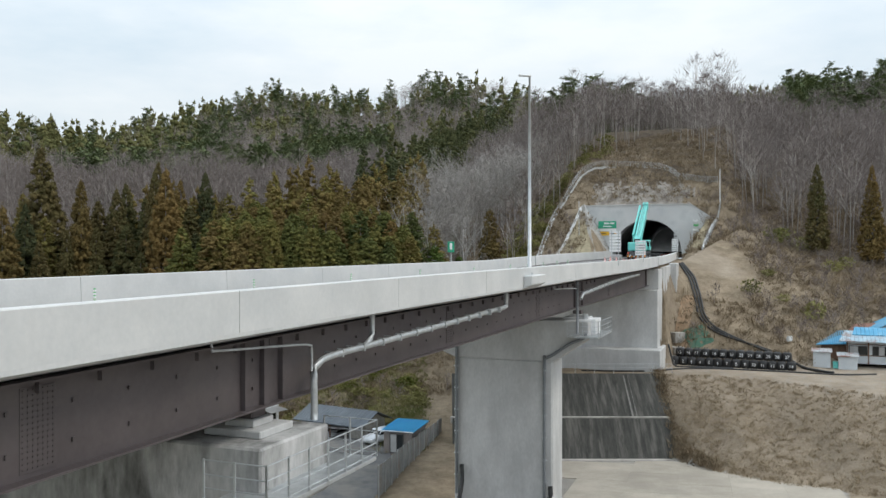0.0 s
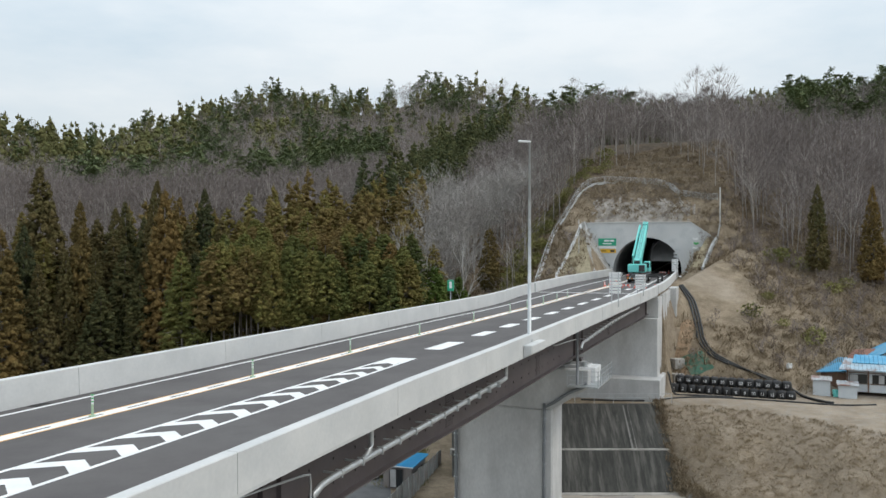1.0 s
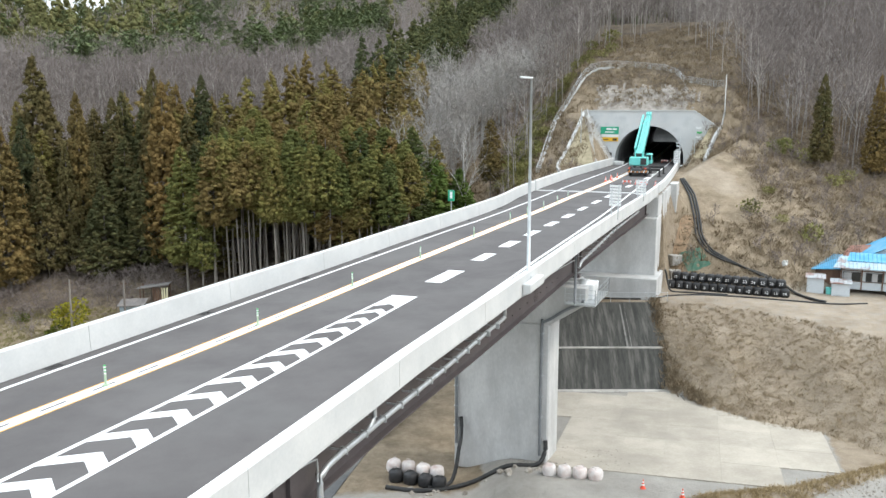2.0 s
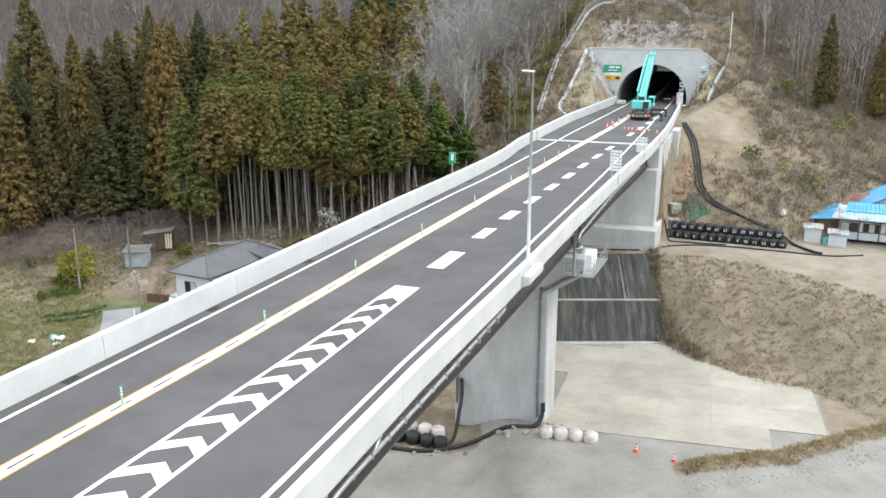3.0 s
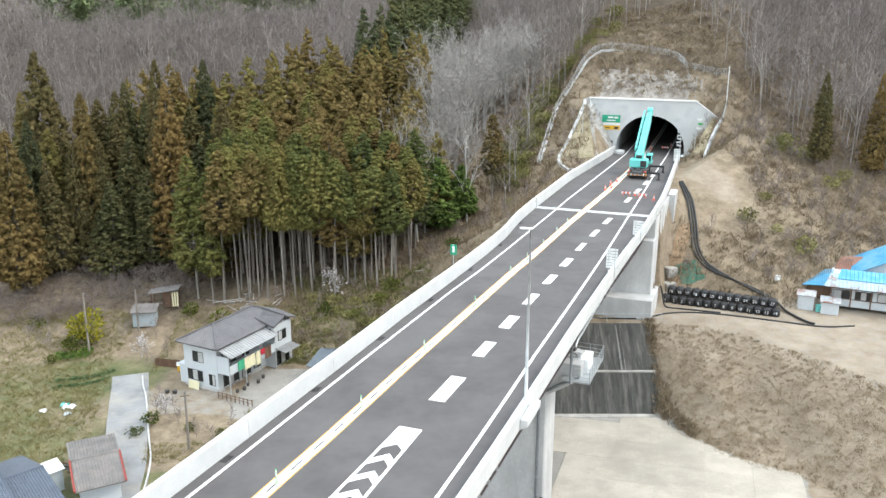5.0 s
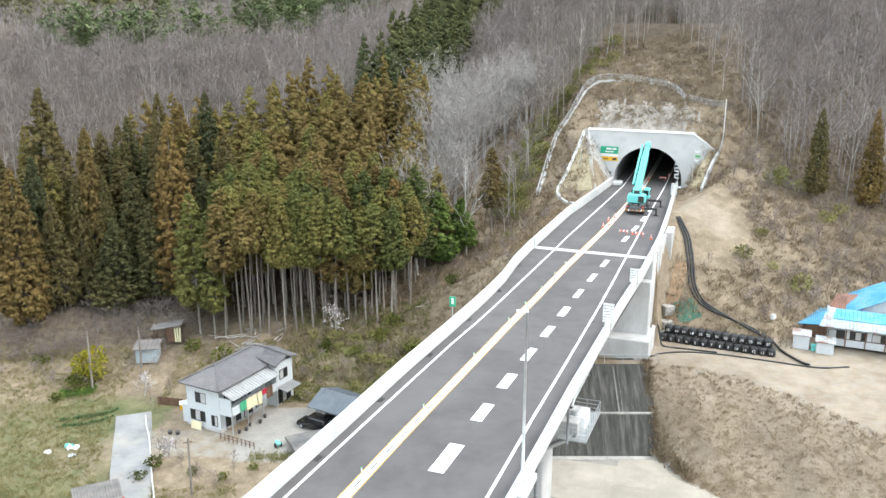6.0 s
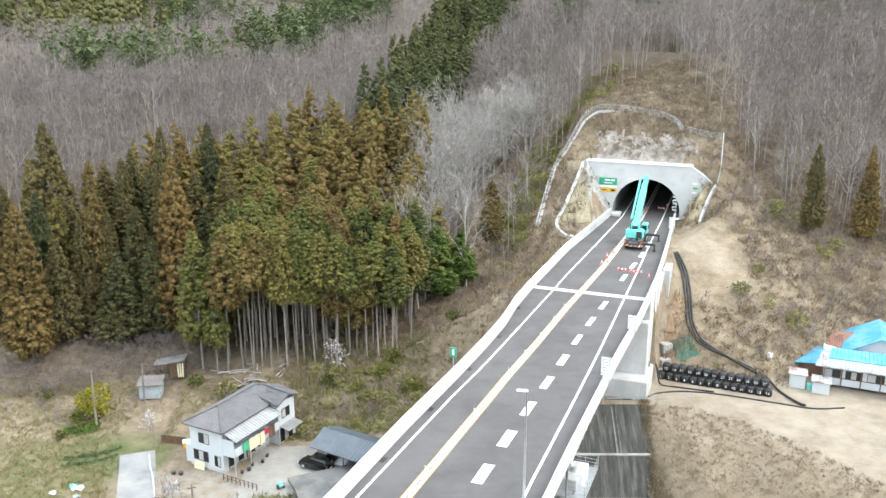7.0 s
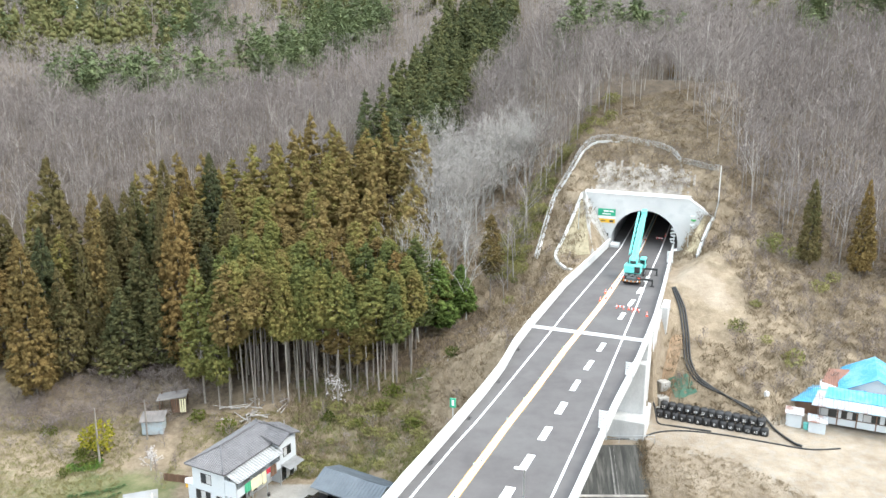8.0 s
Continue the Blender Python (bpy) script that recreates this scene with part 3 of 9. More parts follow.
def chevron(s):
    bm = bmesh.new()
    a, b = ZL(s) + 0.2, ZR(s) - 0.2
    mid = a + 0.58 * (b - a)
    w = 0.74
    for o0, o1, d0, d1 in ((a, mid, 0, 0.8), (mid, b, 0.8, 0.2)):
        bm.faces.new([bm.verts.new(P(s + d, o, deck_z(s + d, o) + 0.006)) for o, d in ((o0, d0), (o1, d1), (o1, d1 + w), (o0, d0 + w))])
    return part("chevron", bm, M_PAINT, marks)


for k in range(28):
    chevron(-2.45 - 1.96 * k)
bm = bmesh.new()
za, zb = ZL(1) + 0.2, ZR(1) - 0.2
bm.faces.new([bm.verts.new(P(s, o, deck_z(s, o) + 0.006)) for s, o in ((-0.45, za), (TIP, za), (TIP, zb), (-0.3, zb), (0.2, za + 0.55 * (zb - za)))])
part("hatch_nose", bm, M_PAINT, marks)
DASH_O = along([(6, -3.12), (22, -3.15), (28, -3.07), (34, -2.95), (46, -2.72), (52, -2.46), (58, -2.13), (72, -1.5), (78, -1.05), (84, -0.67), (92, -0.4)])
line("dash", 6.2, 10.2, DASH_O, 1.1, M_PAINT, marks)
for k in range(13):
    s = 14.0 + 6.06 * k
    if not JOINT_S - 3.5 < s < JOINT_S + 0.6:
        line("dash", s, s + 3.0, DASH_O, 0.9 if k < 2 else 0.75 if k < 5 else 0.6, M_PAINT, marks)
# expansion joint
joint = thing("expansion_joint", "steel expansion joint between white concrete strips", "expansion joint", P(JOINT_S, -5, road_z(JOINT_S)), kind="structure")
for a, b, mt, nm, lift in ((-0.56, -0.12, M_PARAPET, "strip", 0.005), (-0.12, 0.12, M_PIPEDARK, "steel_comb", 0.0), (0.12, 0.56, M_PARAPET, "strip", 0.005)):
    bm = bmesh.new()
    bm.faces.new([bm.verts.new(P(JOINT_S + d, o, deck_z(JOINT_S, o) + lift)) for d, o in ((a, LEFT_IN(62)), (a, RIGHT_IN(62)), (b, RIGHT_IN(62)), (b, LEFT_IN(62)))])
    part(nm, bm, mt, joint)


# gully grates in the gutter along the far parapet
for k in range(9):
    s = -24.0 + 9.7 * k
    t = thing("gully_grate", "dark steel gully grate in the gutter", "grate", P(s, LEFT_IN(s) + 0.3, deck_z(s, LEFT_IN(s))), "gully grates")
    bm = bmesh.new()
    for j in range(6):
        p = P(s - 0.35 + 0.14 * j, LEFT_IN(s) + 0.3)
        box(bm, pose(p.x, p.y, deck_z(s, LEFT_IN(s) + 0.3) - 0.02, 0, 0, -heading(s)), 0.42, 0.09, 0.035)
    part("grate", bm, M_BLACK, t)


# ---- piers and abutment ----
def block(name, s0, s1, o0, o1, z0, z1, material, parent, bevel=0.05, label=""):
    bm = bmesh.new()
    sm, om = (s0 + s1) / 2, (o0 + o1) / 2
    p = P(sm, om, z0)
    box(bm, pose(*p, 0, 0, -heading(sm)), abs(o1 - o0), abs(s1 - s0), z1 - z0, bevel)
    return part(name, bm, material, parent, label)


def cap_beam(s0, s1, o0, o1, c0, c1, zb, zm, zt, parent, material=M_PIER):
    """Hammerhead: deep over the column from c0 to c1, tapering to its ends."""
    bm = bmesh.new()
    prof = [(o0, zt), (o0, zm), (c0, zb), (c1, zb), (o1, zm), (o1, zt)]
    f = [bm.verts.new(P(s0, o, z)) for o, z in prof]
    g = [bm.verts.new(P(s1, o, z)) for o, z in prof]
    bm.faces.new(f)
    bm.faces.new(g[::-1])
    for k in range(6):
        bm.faces.new((f[k], g[k], g[(k + 1) % 6], f[(k + 1) % 6]))
    bmesh.ops.recalc_face_normals(bm, faces=bm.faces)
    bmesh.ops.bevel(bm, geom=bm.edges[:], offset=0.06, segments=1, affect="EDGES")
    return part("cap_beam", bm, material, parent)


pier_far = thing("bridge_pier", "tall pale grey concrete bridge pier with a hammerhead top", "bridge pier", P(24.5, -3.8, -3), "bridge piers", "structure")
block("column", 22.6, 25.7, -8.05, -0.12, -3.4, 9.5, M_PIER, pier_far, 0.12)
cap_beam(22.6, 25.7, -12.4, 2.6, -8.05, -0.12, 9.5, 11.3, 12.6, pier_far)
pier_near = thing("bridge_pier", "stained pale concrete bridge pier with a broad cap", "bridge pier", P(-18.8, -3.8, -3), "bridge piers", "structure")
block("column", -20.6, -17.0, -7.4, -0.6, -4.4, 10.0, M_PIER, pier_near, 0.12)
cap_beam(-20.6, -17.0, -12.6, 3.1, -7.4, -0.6, 10.0, 10.8, 12.75, pier_near, M_CAP)

abutment = thing("abutment", "massive pale concrete bridge abutment", "abutment", P(64, -4, 2), kind="structure")
block("stem", 61.0, 66.5, -12.3, 3.05, 3.0, 13.2, M_PIER, abutment, 0.08)
block("back_wall", 62.3, 66.5, -12.25, 3.0, 13.2, 15.6, M_PIER, abutment, 0.05)
block("footing", 58.5, 67.5, -13.0, 3.6, 2.0, 6.4, M_PIER, abutment, 0.08)

# ---- tunnel portal ----
portal = thing("tunnel_portal", "pale grey concrete tunnel portal with an arched mouth", "tunnel portal", P(107, -3.6, 16), kind="structure")
T_O, T_Z, T_R = -3.35, 17.25, 5.75


def arch_points(n=28, r=T_R, foot=0.0):
    zf = float(road_z(PORTAL_S)) + foot
    a0 = math.asin((zf - T_Z) / r)
    return [(T_O + r * math.cos(a0 + (math.pi - 2 * a0) * k / n), T_Z + r * math.sin(a0 + (math.pi - 2 * a0) * k / n)) for k in range(n + 1)]


def portal_wall():
    """Face round the mouth: every angle joins the arch to the wall's outline."""
    zb = float(road_z(PORTAL_S)) - 0.3
    outline = [(7.6, zb - 9), (7.6, 22.95), (3.85, 25.55), (-14.4, 25.55), (-14.4, zb - 9)]
    a0 = math.asin((zb - T_Z) / T_R)
    angles = [a0 + (math.pi - 2 * a0) * k / 40 for k in range(41)]
    angles += [math.atan2(z - T_Z, o - T_O) for o, z in outline[1:4]]
    angles = sorted(angles)

    def outer(a):
        c, d = math.cos(a), math.sin(a)
        best = 1e9
        for (o0, z0), (o1, z1) in zip(outline, outline[1:]):
            den = c * (z1 - z0) - d * (o1 - o0)
            if abs(den) > 1e-9:
                r = ((o0 - T_O) * (z1 - z0) - (z0 - T_Z) * (o1 - o0)) / den
                u = (d * (o0 - T_O) - c * (z0 - T_Z)) / den
                if r > 0 and -1e-6 <= u <= 1 + 1e-6:
                    best = min(best, r)
        return T_O + best * c, T_Z + best * d

    bm = bmesh.new()
    cols = []
    for a in angles:
        inn, out = (T_O + T_R * math.cos(a), T_Z + T_R * math.sin(a)), outer(a)
        cols.append([bm.verts.new(P(s, o, z)) for s in (PORTAL_S, PORTAL_S + 3.6) for o, z in (inn, out)])
    for p, q in zip(cols, cols[1:]):
        bm.faces.new((p[0], q[0], q[1], p[1]))
        bm.faces.new((p[2], p[3], q[3], q[2]))
        bm.faces.new((p[1], q[1], q[3], p[3]))
        bm.faces.new((p[0], p[2], q[2], q[0]))
    for c in (cols[0], cols[-1]):
        bm.faces.new((c[0], c[1], c[3], c[2]))
    bmesh.ops.recalc_face_normals(bm, faces=bm.faces)
    return part("face_wall", bm, M_CONC, portal)


portal_wall()
for (o0, z0), (o1, z1) in (((-14.55, 25.55), (3.85, 25.55)), ((3.85, 25.55), (7.75, 22.85))):
    bm = bmesh.new()
    a, b = P(PORTAL_S + 0.2, o0, z0), P(PORTAL_S + 0.2, o1, z1)
    up, deep = Vector((0, 0, 0.09)), P(PORTAL_S + 0.55, 0) - P(PORTAL_S, 0)
    ring = [[bm.verts.new(q - deep * 0.6 - up * 0.4), bm.verts.new(q - deep * 0.6 + up), bm.verts.new(q + deep * 0.6 + up), bm.verts.new(q + deep * 0.6 - up * 0.4)] for q in (a, b)]
    for k in range(4):
        bm.faces.new((ring[0][k], ring[1][k], ring[1][(k + 1) % 4], ring[0][(k + 1) % 4]))
    bm.faces.new(ring[0][::-1])
    bm.faces.new(ring[1])
    bmesh.ops.recalc_face_normals(bm, faces=bm.faces)
    part("coping", bm, M_CONC, portal)
bm = bmesh.new()
rings = []
for s in np.linspace(PORTAL_S + 3.6, PORTAL_S + 82, 22):
    dz = float(road_z(s) - road_z(PORTAL_S))
    rings.append([bm.verts.new(P(float(s), o, z + dz)) for o, z in arch_points(foot=-0.3)])
for a, b in zip(rings, rings[1:]):
    for k in range(len(a) - 1):
        bm.faces.new((a[k], a[k + 1], b[k + 1], b[k]))
bm.faces.new(rings[-1])
part("lining", bm, M_LINING, portal)

# ---- trees ----
M_BARK = surface("conifer_bark", (0.18, 0.155, 0.135), (0.35, 0.315, 0.28), 1.2, 0.95, fine=9, bump=0.3, stretch=(1, 1, 0.2), per_object=0.25)
M_GREYBARK = surface("grey_bark", (0.26, 0.24, 0.22), (0.44, 0.415, 0.39), 1.0, 0.95, fine=9, bump=0.2, stretch=(1, 1, 0.3), per_object=0.2)
M_TWIG = foliage("bare_twigs", [(0.158, 0.133, 0.122), (0.214, 0.185, 0.172), (0.285, 0.252, 0.238)], 0.045, 0.95, 0.4)
M_STEM = foliage("pale_stems", [(0.19, 0.170, 0.155), (0.28, 0.253, 0.232), (0.39, 0.358, 0.33)], 0.3, 0.95, 0.6)
M_PALETWIG = foliage("pale_bare_twigs", [(0.220, 0.198, 0.182), (0.297, 0.275, 0.259), (0.396, 0.374, 0.352)], 0.08, 0.95, 0.4)
M_CEDAR = foliage("cedar_needles", [(0.072, 0.090, 0.031), (0.116, 0.128, 0.040), (0.158, 0.158, 0.048), (0.196, 0.172, 0.053), (0.190, 0.138, 0.052)], 0.06, 0.9, 0.22, 0.55, 4.0)
# Darker set of cedar tones for the broad green kinds.
M_CEDAR_DARK = foliage("dark_cedar_needles", [(0.050, 0.061, 0.031), (0.078, 0.084, 0.038), (0.105, 0.102, 0.042), (0.142, 0.110, 0.047), (0.124, 0.107, 0.044)], 0.06, 0.9, 0.22, 0.55, 4.0)
M_CEDAR_RUST = foliage("cedar_needles_rust", [(0.110, 0.088, 0.035), (0.165, 0.119, 0.044), (0.215, 0.143, 0.053)], 0.08, 0.9, 0.3, 0.45, 4.0)
M_CEDAR_FAR = foliage("far_cedar_needles", [(0.063, 0.076, 0.036), (0.099, 0.108, 0.045), (0.141, 0.131, 0.053), (0.132, 0.139, 0.056)], 0.03, 0.9, 0.3, 0.4, 2.0)
M_PINE = foliage("pine_needles", [(0.085, 0.112, 0.056), (0.135, 0.170, 0.080), (0.200, 0.228, 0.112)], 0.05, 0.9, 0.4)
M_SHRUB = foliage("broad_leaves", [(0.030, 0.045, 0.010), (0.070, 0.085, 0.018), (0.13, 0.14, 0.03)], 0.2, 0.7, 0.5)


class Soup:
    """Loose triangles gathered fast."""

    def __init__(self):
        self.v, self.f = [], []

    def tri(self, a, b, c):
        n = len(self.v)
        self.v += [a, b, c]
        self.f.append((n, n + 1, n + 2))

    def quad(self, a, b, c, d):
        n = len(self.v)
        self.v += [a, b, c, d]
        self.f.append((n, n + 1, n + 2))
        self.f.append((n, n + 2, n + 3))

    def bar(self, a, b, ra, rb, sides=3):
        a, b = np.array(a), np.array(b)
        d = (b - a) / max(np.linalg.norm(b - a), 1e-6)
        u = np.cross(d, (0, 0, 1.0) if abs(d[2]) < 0.9 else (1.0, 0, 0))
        u /= np.linalg.norm(u)
        w = np.cross(d, u)
        n = len(self.v)
        for p, r in ((a, ra), (b, rb)):
            for k in range(sides):
                t = 2 * math.pi * k / sides
                self.v.append(tuple(p + r * (math.cos(t) * u + math.sin(t) * w)))
        for k in range(sides):
            j = (k + 1) % sides
            self.f.append((n + k, n + j, n + sides + j))
            self.f.append((n + k, n + sides + j, n + sides + k))

    def mesh(self, name, material, smooth=False):
        me = bpy.data.meshes.new(name)
        me.from_pydata([tuple(map(float, p)) for p in self.v], [], self.f)
        me.materials.append(material)
        if smooth:
            me.polygons.foreach_set("use_smooth", [True] * len(me.polygons))
        return me

    def arrays(self):
        return np.array(self.v, float), np.array(self.f, int)


def clump(soup, rng, at, out, size, droop=0.35, blades=3):
    """A tuft of leaf-like triangles fanning from a place."""
    for _ in range(blades):
        d = np.array(out) + rng.normal(0, 0.55, 3)
        d[2] -= droop
        d /= np.linalg.norm(d)
        side = np.cross(d, rng.normal(0, 1, 3))
        side /= max(np.linalg.norm(side), 1e-6)
        L, W = size * rng.uniform(0.7, 1.3), size * rng.uniform(0.28, 0.5)
        p = np.array(at)
        soup.quad(tuple(p - side * W * 0.4), tuple(p + d * L * 0.5 - side * W), tuple(p + d * L), tuple(p + d * L * 0.5 + side * W))


PHI = (1 + 5 ** 0.5) / 2
LUMP_V = np.array([(x, y * PHI, 0) for x in (-1, 1) for y in (-1, 1)] + [(0, x, y * PHI) for x in (-1, 1) for y in (-1, 1)] + [(y * PHI, 0, x) for x in (-1, 1) for y in (-1, 1)]) / (1 + PHI * PHI) ** 0.5
LUMP_F = [(i, j, k) for i, j, k in itertools.combinations(range(12), 3) if max(np.linalg.norm(LUMP_V[a] - LUMP_V[b]) for a, b in ((i, j), (j, k), (i, k))) < 1.1]
LUMP_F = [f if np.dot(np.cross(LUMP_V[f[1]] - LUMP_V[f[0]], LUMP_V[f[2]] - LUMP_V[f[0]]), LUMP_V[f[0]]) > 0 else f[::-1] for f in LUMP_F]


def spray(soup, rng, at, out, r, leaves):
    """A hanging cluster of needle sprays: a knobbly core drawn out along its limb under ragged drooping tips."""
    out, at = np.array(out, float), np.array(at, float)
    q = LUMP_V * r * rng.uniform(0.45, 0.95, (12, 1))
    q = q + np.outer(q @ out, out) * 0.35
    q[:, 2] = q[:, 2] * 0.95 - 0.25 * np.hypot(q[:, 0], q[:, 1])
    n = len(soup.v)
    soup.v += [tuple(p) for p in q + at]
    soup.f += [(n + i, n + j, n + k) for i, j, k in LUMP_F]
    for _ in range(leaves):
        d = rng.normal(0, 0.8, 3) + out * 0.7
        d /= np.linalg.norm(d)
        p = at + d * r * rng.uniform(0.45, 0.8)
        way = d * 0.9 + np.array([0, 0, rng.uniform(-0.75, 0.25)])
        e = np.cross(way, rng.normal(0, 1, 3) + d)
        e *= r * rng.uniform(0.20, 0.36) / max(np.linalg.norm(e), 1e-6)
        soup.tri(tuple(p - e), tuple(p + e), tuple(p + way * r * rng.uniform(0.55, 0.95)))


def cedar(seed, height=24.0, base=0.42, width=2.9, limbs=150, size=0.75, trunk_sides=7, leaves=6, taper=0.8):
    """Trunk and crown of a cedar: limbs in rough tiers, each hung with lumps of needles."""
    rng = np.random.RandomState(seed)
    t, c = Soup(), Soup()
    lean = rng.normal(0, 0.012, 2)
    zs = np.linspace(0, height * 0.9, 6)
    for a, b in zip(zs, zs[1:]):
        t.bar((lean[0] * a, lean[1] * a, a - (0.6 if a == 0 else 0)), (lean[0] * b, lean[1] * b, b), 0.125 * (1 - a / height) + 0.03, 0.125 * (1 - b / height) + 0.03, trunk_sides)
    bulge = rng.uniform(0, 6.28, 3)
    for i in range(limbs):
        f = ((i + rng.uniform(0, 1)) / limbs) ** 1.12
        z = height * (base + (0.975 - base) * f)
        prof = (1 - f) ** taper * min(1.0, 0.62 + 2.6 * f)
        ang = rng.uniform(0, 2 * math.pi)
        r = width * prof * (1 + 0.16 * math.sin(2 * ang + bulge[0] + 5 * f) + 0.1 * math.sin(9 * f + bulge[1])) * rng.uniform(0.72, 1.08) + 0.05
        dx, dy = math.cos(ang), math.sin(ang)
        tip = (lean[0] * z + dx * r, lean[1] * z + dy * r, z - 0.22 * r)
        if f < 0.45:
            t.bar((lean[0] * z, lean[1] * z, z), tip, 0.05, 0.015)
        rad = size * (0.36 + 0.75 * prof ** 0.7) * rng.uniform(0.75, 1.25)
        spray(c, rng, tip, (dx * 0.8, dy * 0.8, 0.1), rad, leaves)
        if prof > 0.3 and i % 3 == 0:
            k = rng.uniform(0.45, 0.65)
            spray(c, rng, (lean[0] * z + dx * r * k, lean[1] * z + dy * r * k, z - 0.05 * r), (dx * 0.6, dy * 0.6, 0.3), rad * 1.5, 0)
    for k in range(4):  # the leading shoot
        z = height * (0.945 + 0.02 * k)
        spray(c, rng, (lean[0] * z, lean[1] * z, z), (0, 0, 1.0), size * (0.34 - 0.06 * k), 3)
    for _ in range(14):  # dead snags on the bare stem
        z, ang = height * rng.uniform(0.15, max(base, 0.2)), rng.uniform(0, 6.28)
        r = rng.uniform(0.5, 1.3)
        t.bar((0, 0, z), (math.cos(ang) * r, math.sin(ang) * r, z - 0.15), 0.03, 0.01)
    return t, c


def bare_tree(seed, height=15.0, fork=0.45, spread=0.55, twigs=260, thick=0.16, levels=3, flat=False):
    """Leafless broadleaf: stem, limbs and fine twigs."""
    rng = np.random.RandomState(seed)
    t, w = Soup(), Soup()

    def grow(p, d, length, r, level):
        q = p
        dd = d
        for k in range(2):
            dd = dd + rng.normal(0, 0.10, 3)
            dd /= np.linalg.norm(dd)
            n = q + dd * length / 2
            if flat and level:
                e = np.cross(dd, rng.normal(0, 1, 3))
                e /= max(np.linalg.norm(e), 1e-6)
                e *= r
                w.quad(tuple(q - e), tuple(q + e), tuple(n + e * 0.6), tuple(n - e * 0.6))
            else:
                (t if level < 3 else w).bar(q, n, r * (1 - 0.25 * k), r * (0.75 - 0.2 * k), 4 if level < 2 else 3)
            q = n
            if level < levels:
                for _ in range(2 if level else 3):
                    a = rng.normal(0, 1, 3)
                    a -= a @ dd * dd
                    a /= np.linalg.norm(a)
                    nd = dd + a * spread * rng.uniform(0.5, 1.3)
                    nd[2] += 0.25
                    nd /= np.linalg.norm(nd)
                    tips.append((q, nd, length * rng.uniform(0.5, 0.75), r * 0.48, level + 1))
        return q

    tips = []
    lean = rng.normal(0, 0.05, 3)
    d0 = np.array([lean[0], lean[1], 1.0])
    t.bar((0, 0, -0.5), d0 * height * fork, thick * 1.15, thick * 0.8, 6)
    top = d0 * height * fork
    grow(top, d0 / np.linalg.norm(d0), height * 0.42, thick * 0.8, 0)
    for _ in range(3):
        a = rng.normal(0, 1, 3)
        a[2] = 0
        a /= np.linalg.norm(a)
        nd = np.array([0, 0, 1.0]) + a * spread
        tips.append((d0 * height * fork * rng.uniform(0.75, 1.0), nd / np.linalg.norm(nd), height * 0.35, thick * 0.5, 1))
    ends = []
    while tips:
        p, d, length, r, level = tips.pop()
        e = grow(p, d, length, r, level)
        ends.append((e, d))
        ends.append(((np.array(p) + e) / 2, d))
    for k in range(twigs):
        p, d = ends[rng.randint(len(ends))]
        a = d + rng.normal(0, 0.6, 3)
        a[2] += 0.3
        a /= np.linalg.norm(a)
        L = height * rng.uniform(0.05, 0.11)
        s = np.cross(a, rng.normal(0, 1, 3))
        s /= np.linalg.norm(s)
        p0 = np.array(p) + rng.normal(0, height * 0.02, 3)
        w.tri(tuple(p0 - s * 0.03), tuple(p0 + s * 0.03), tuple(p0 + a * L))
    return t, w


def pine(seed, height=14.0, width=3.4, limbs=13, leaves=13):
    """Red pine: leaning stem and flat plates of needles in broken layers."""
    rng = np.random.RandomState(seed)
    t, c = Soup(), Soup()
    t.bar((0, 0, -0.5), (0.3, 0.1, height * 0.55), 0.22, 0.15, 4)
    t.bar((0.3, 0.1, height * 0.55), (0.1, 0.3, height), 0.15, 0.04, 3)
    for i in range(limbs):
        f = 0.34 + 0.66 * (i + rng.uniform(0, 1)) / limbs
        ang, r = rng.uniform(0, 6.28), width * (1.12 - f) ** 0.55 * rng.uniform(0.55, 1.1)
        d = np.array([math.cos(ang), math.sin(ang), 0])
        mid = d * r * 0.62 + np.array([0.2, 0.2, height * f])
        t.bar((0.2, 0.2, height * f - 0.3), mid, 0.06, 0.02)
        for _ in range(leaves):
            at = mid + d * rng.normal(0, 0.36) * r + np.cross(d, (0, 0, 1)) * rng.normal(0, 0.30) * r + np.array([0, 0, rng.normal(0.1, 0.16)])
            a = rng.uniform(0, 6.28)
            u, v = np.array([math.cos(a), math.sin(a), rng.normal(0.1, 0.3)]), np.array([-math.sin(a), math.cos(a), rng.normal(0, 0.3)])
            q = rng.uniform(0.35, 0.75)
            c.tri(tuple(at - u * q * 0.6 - v * q * 0.35), tuple(at - u * q * 0.6 + v * q * 0.35), tuple(at + u * q))
    return t, c


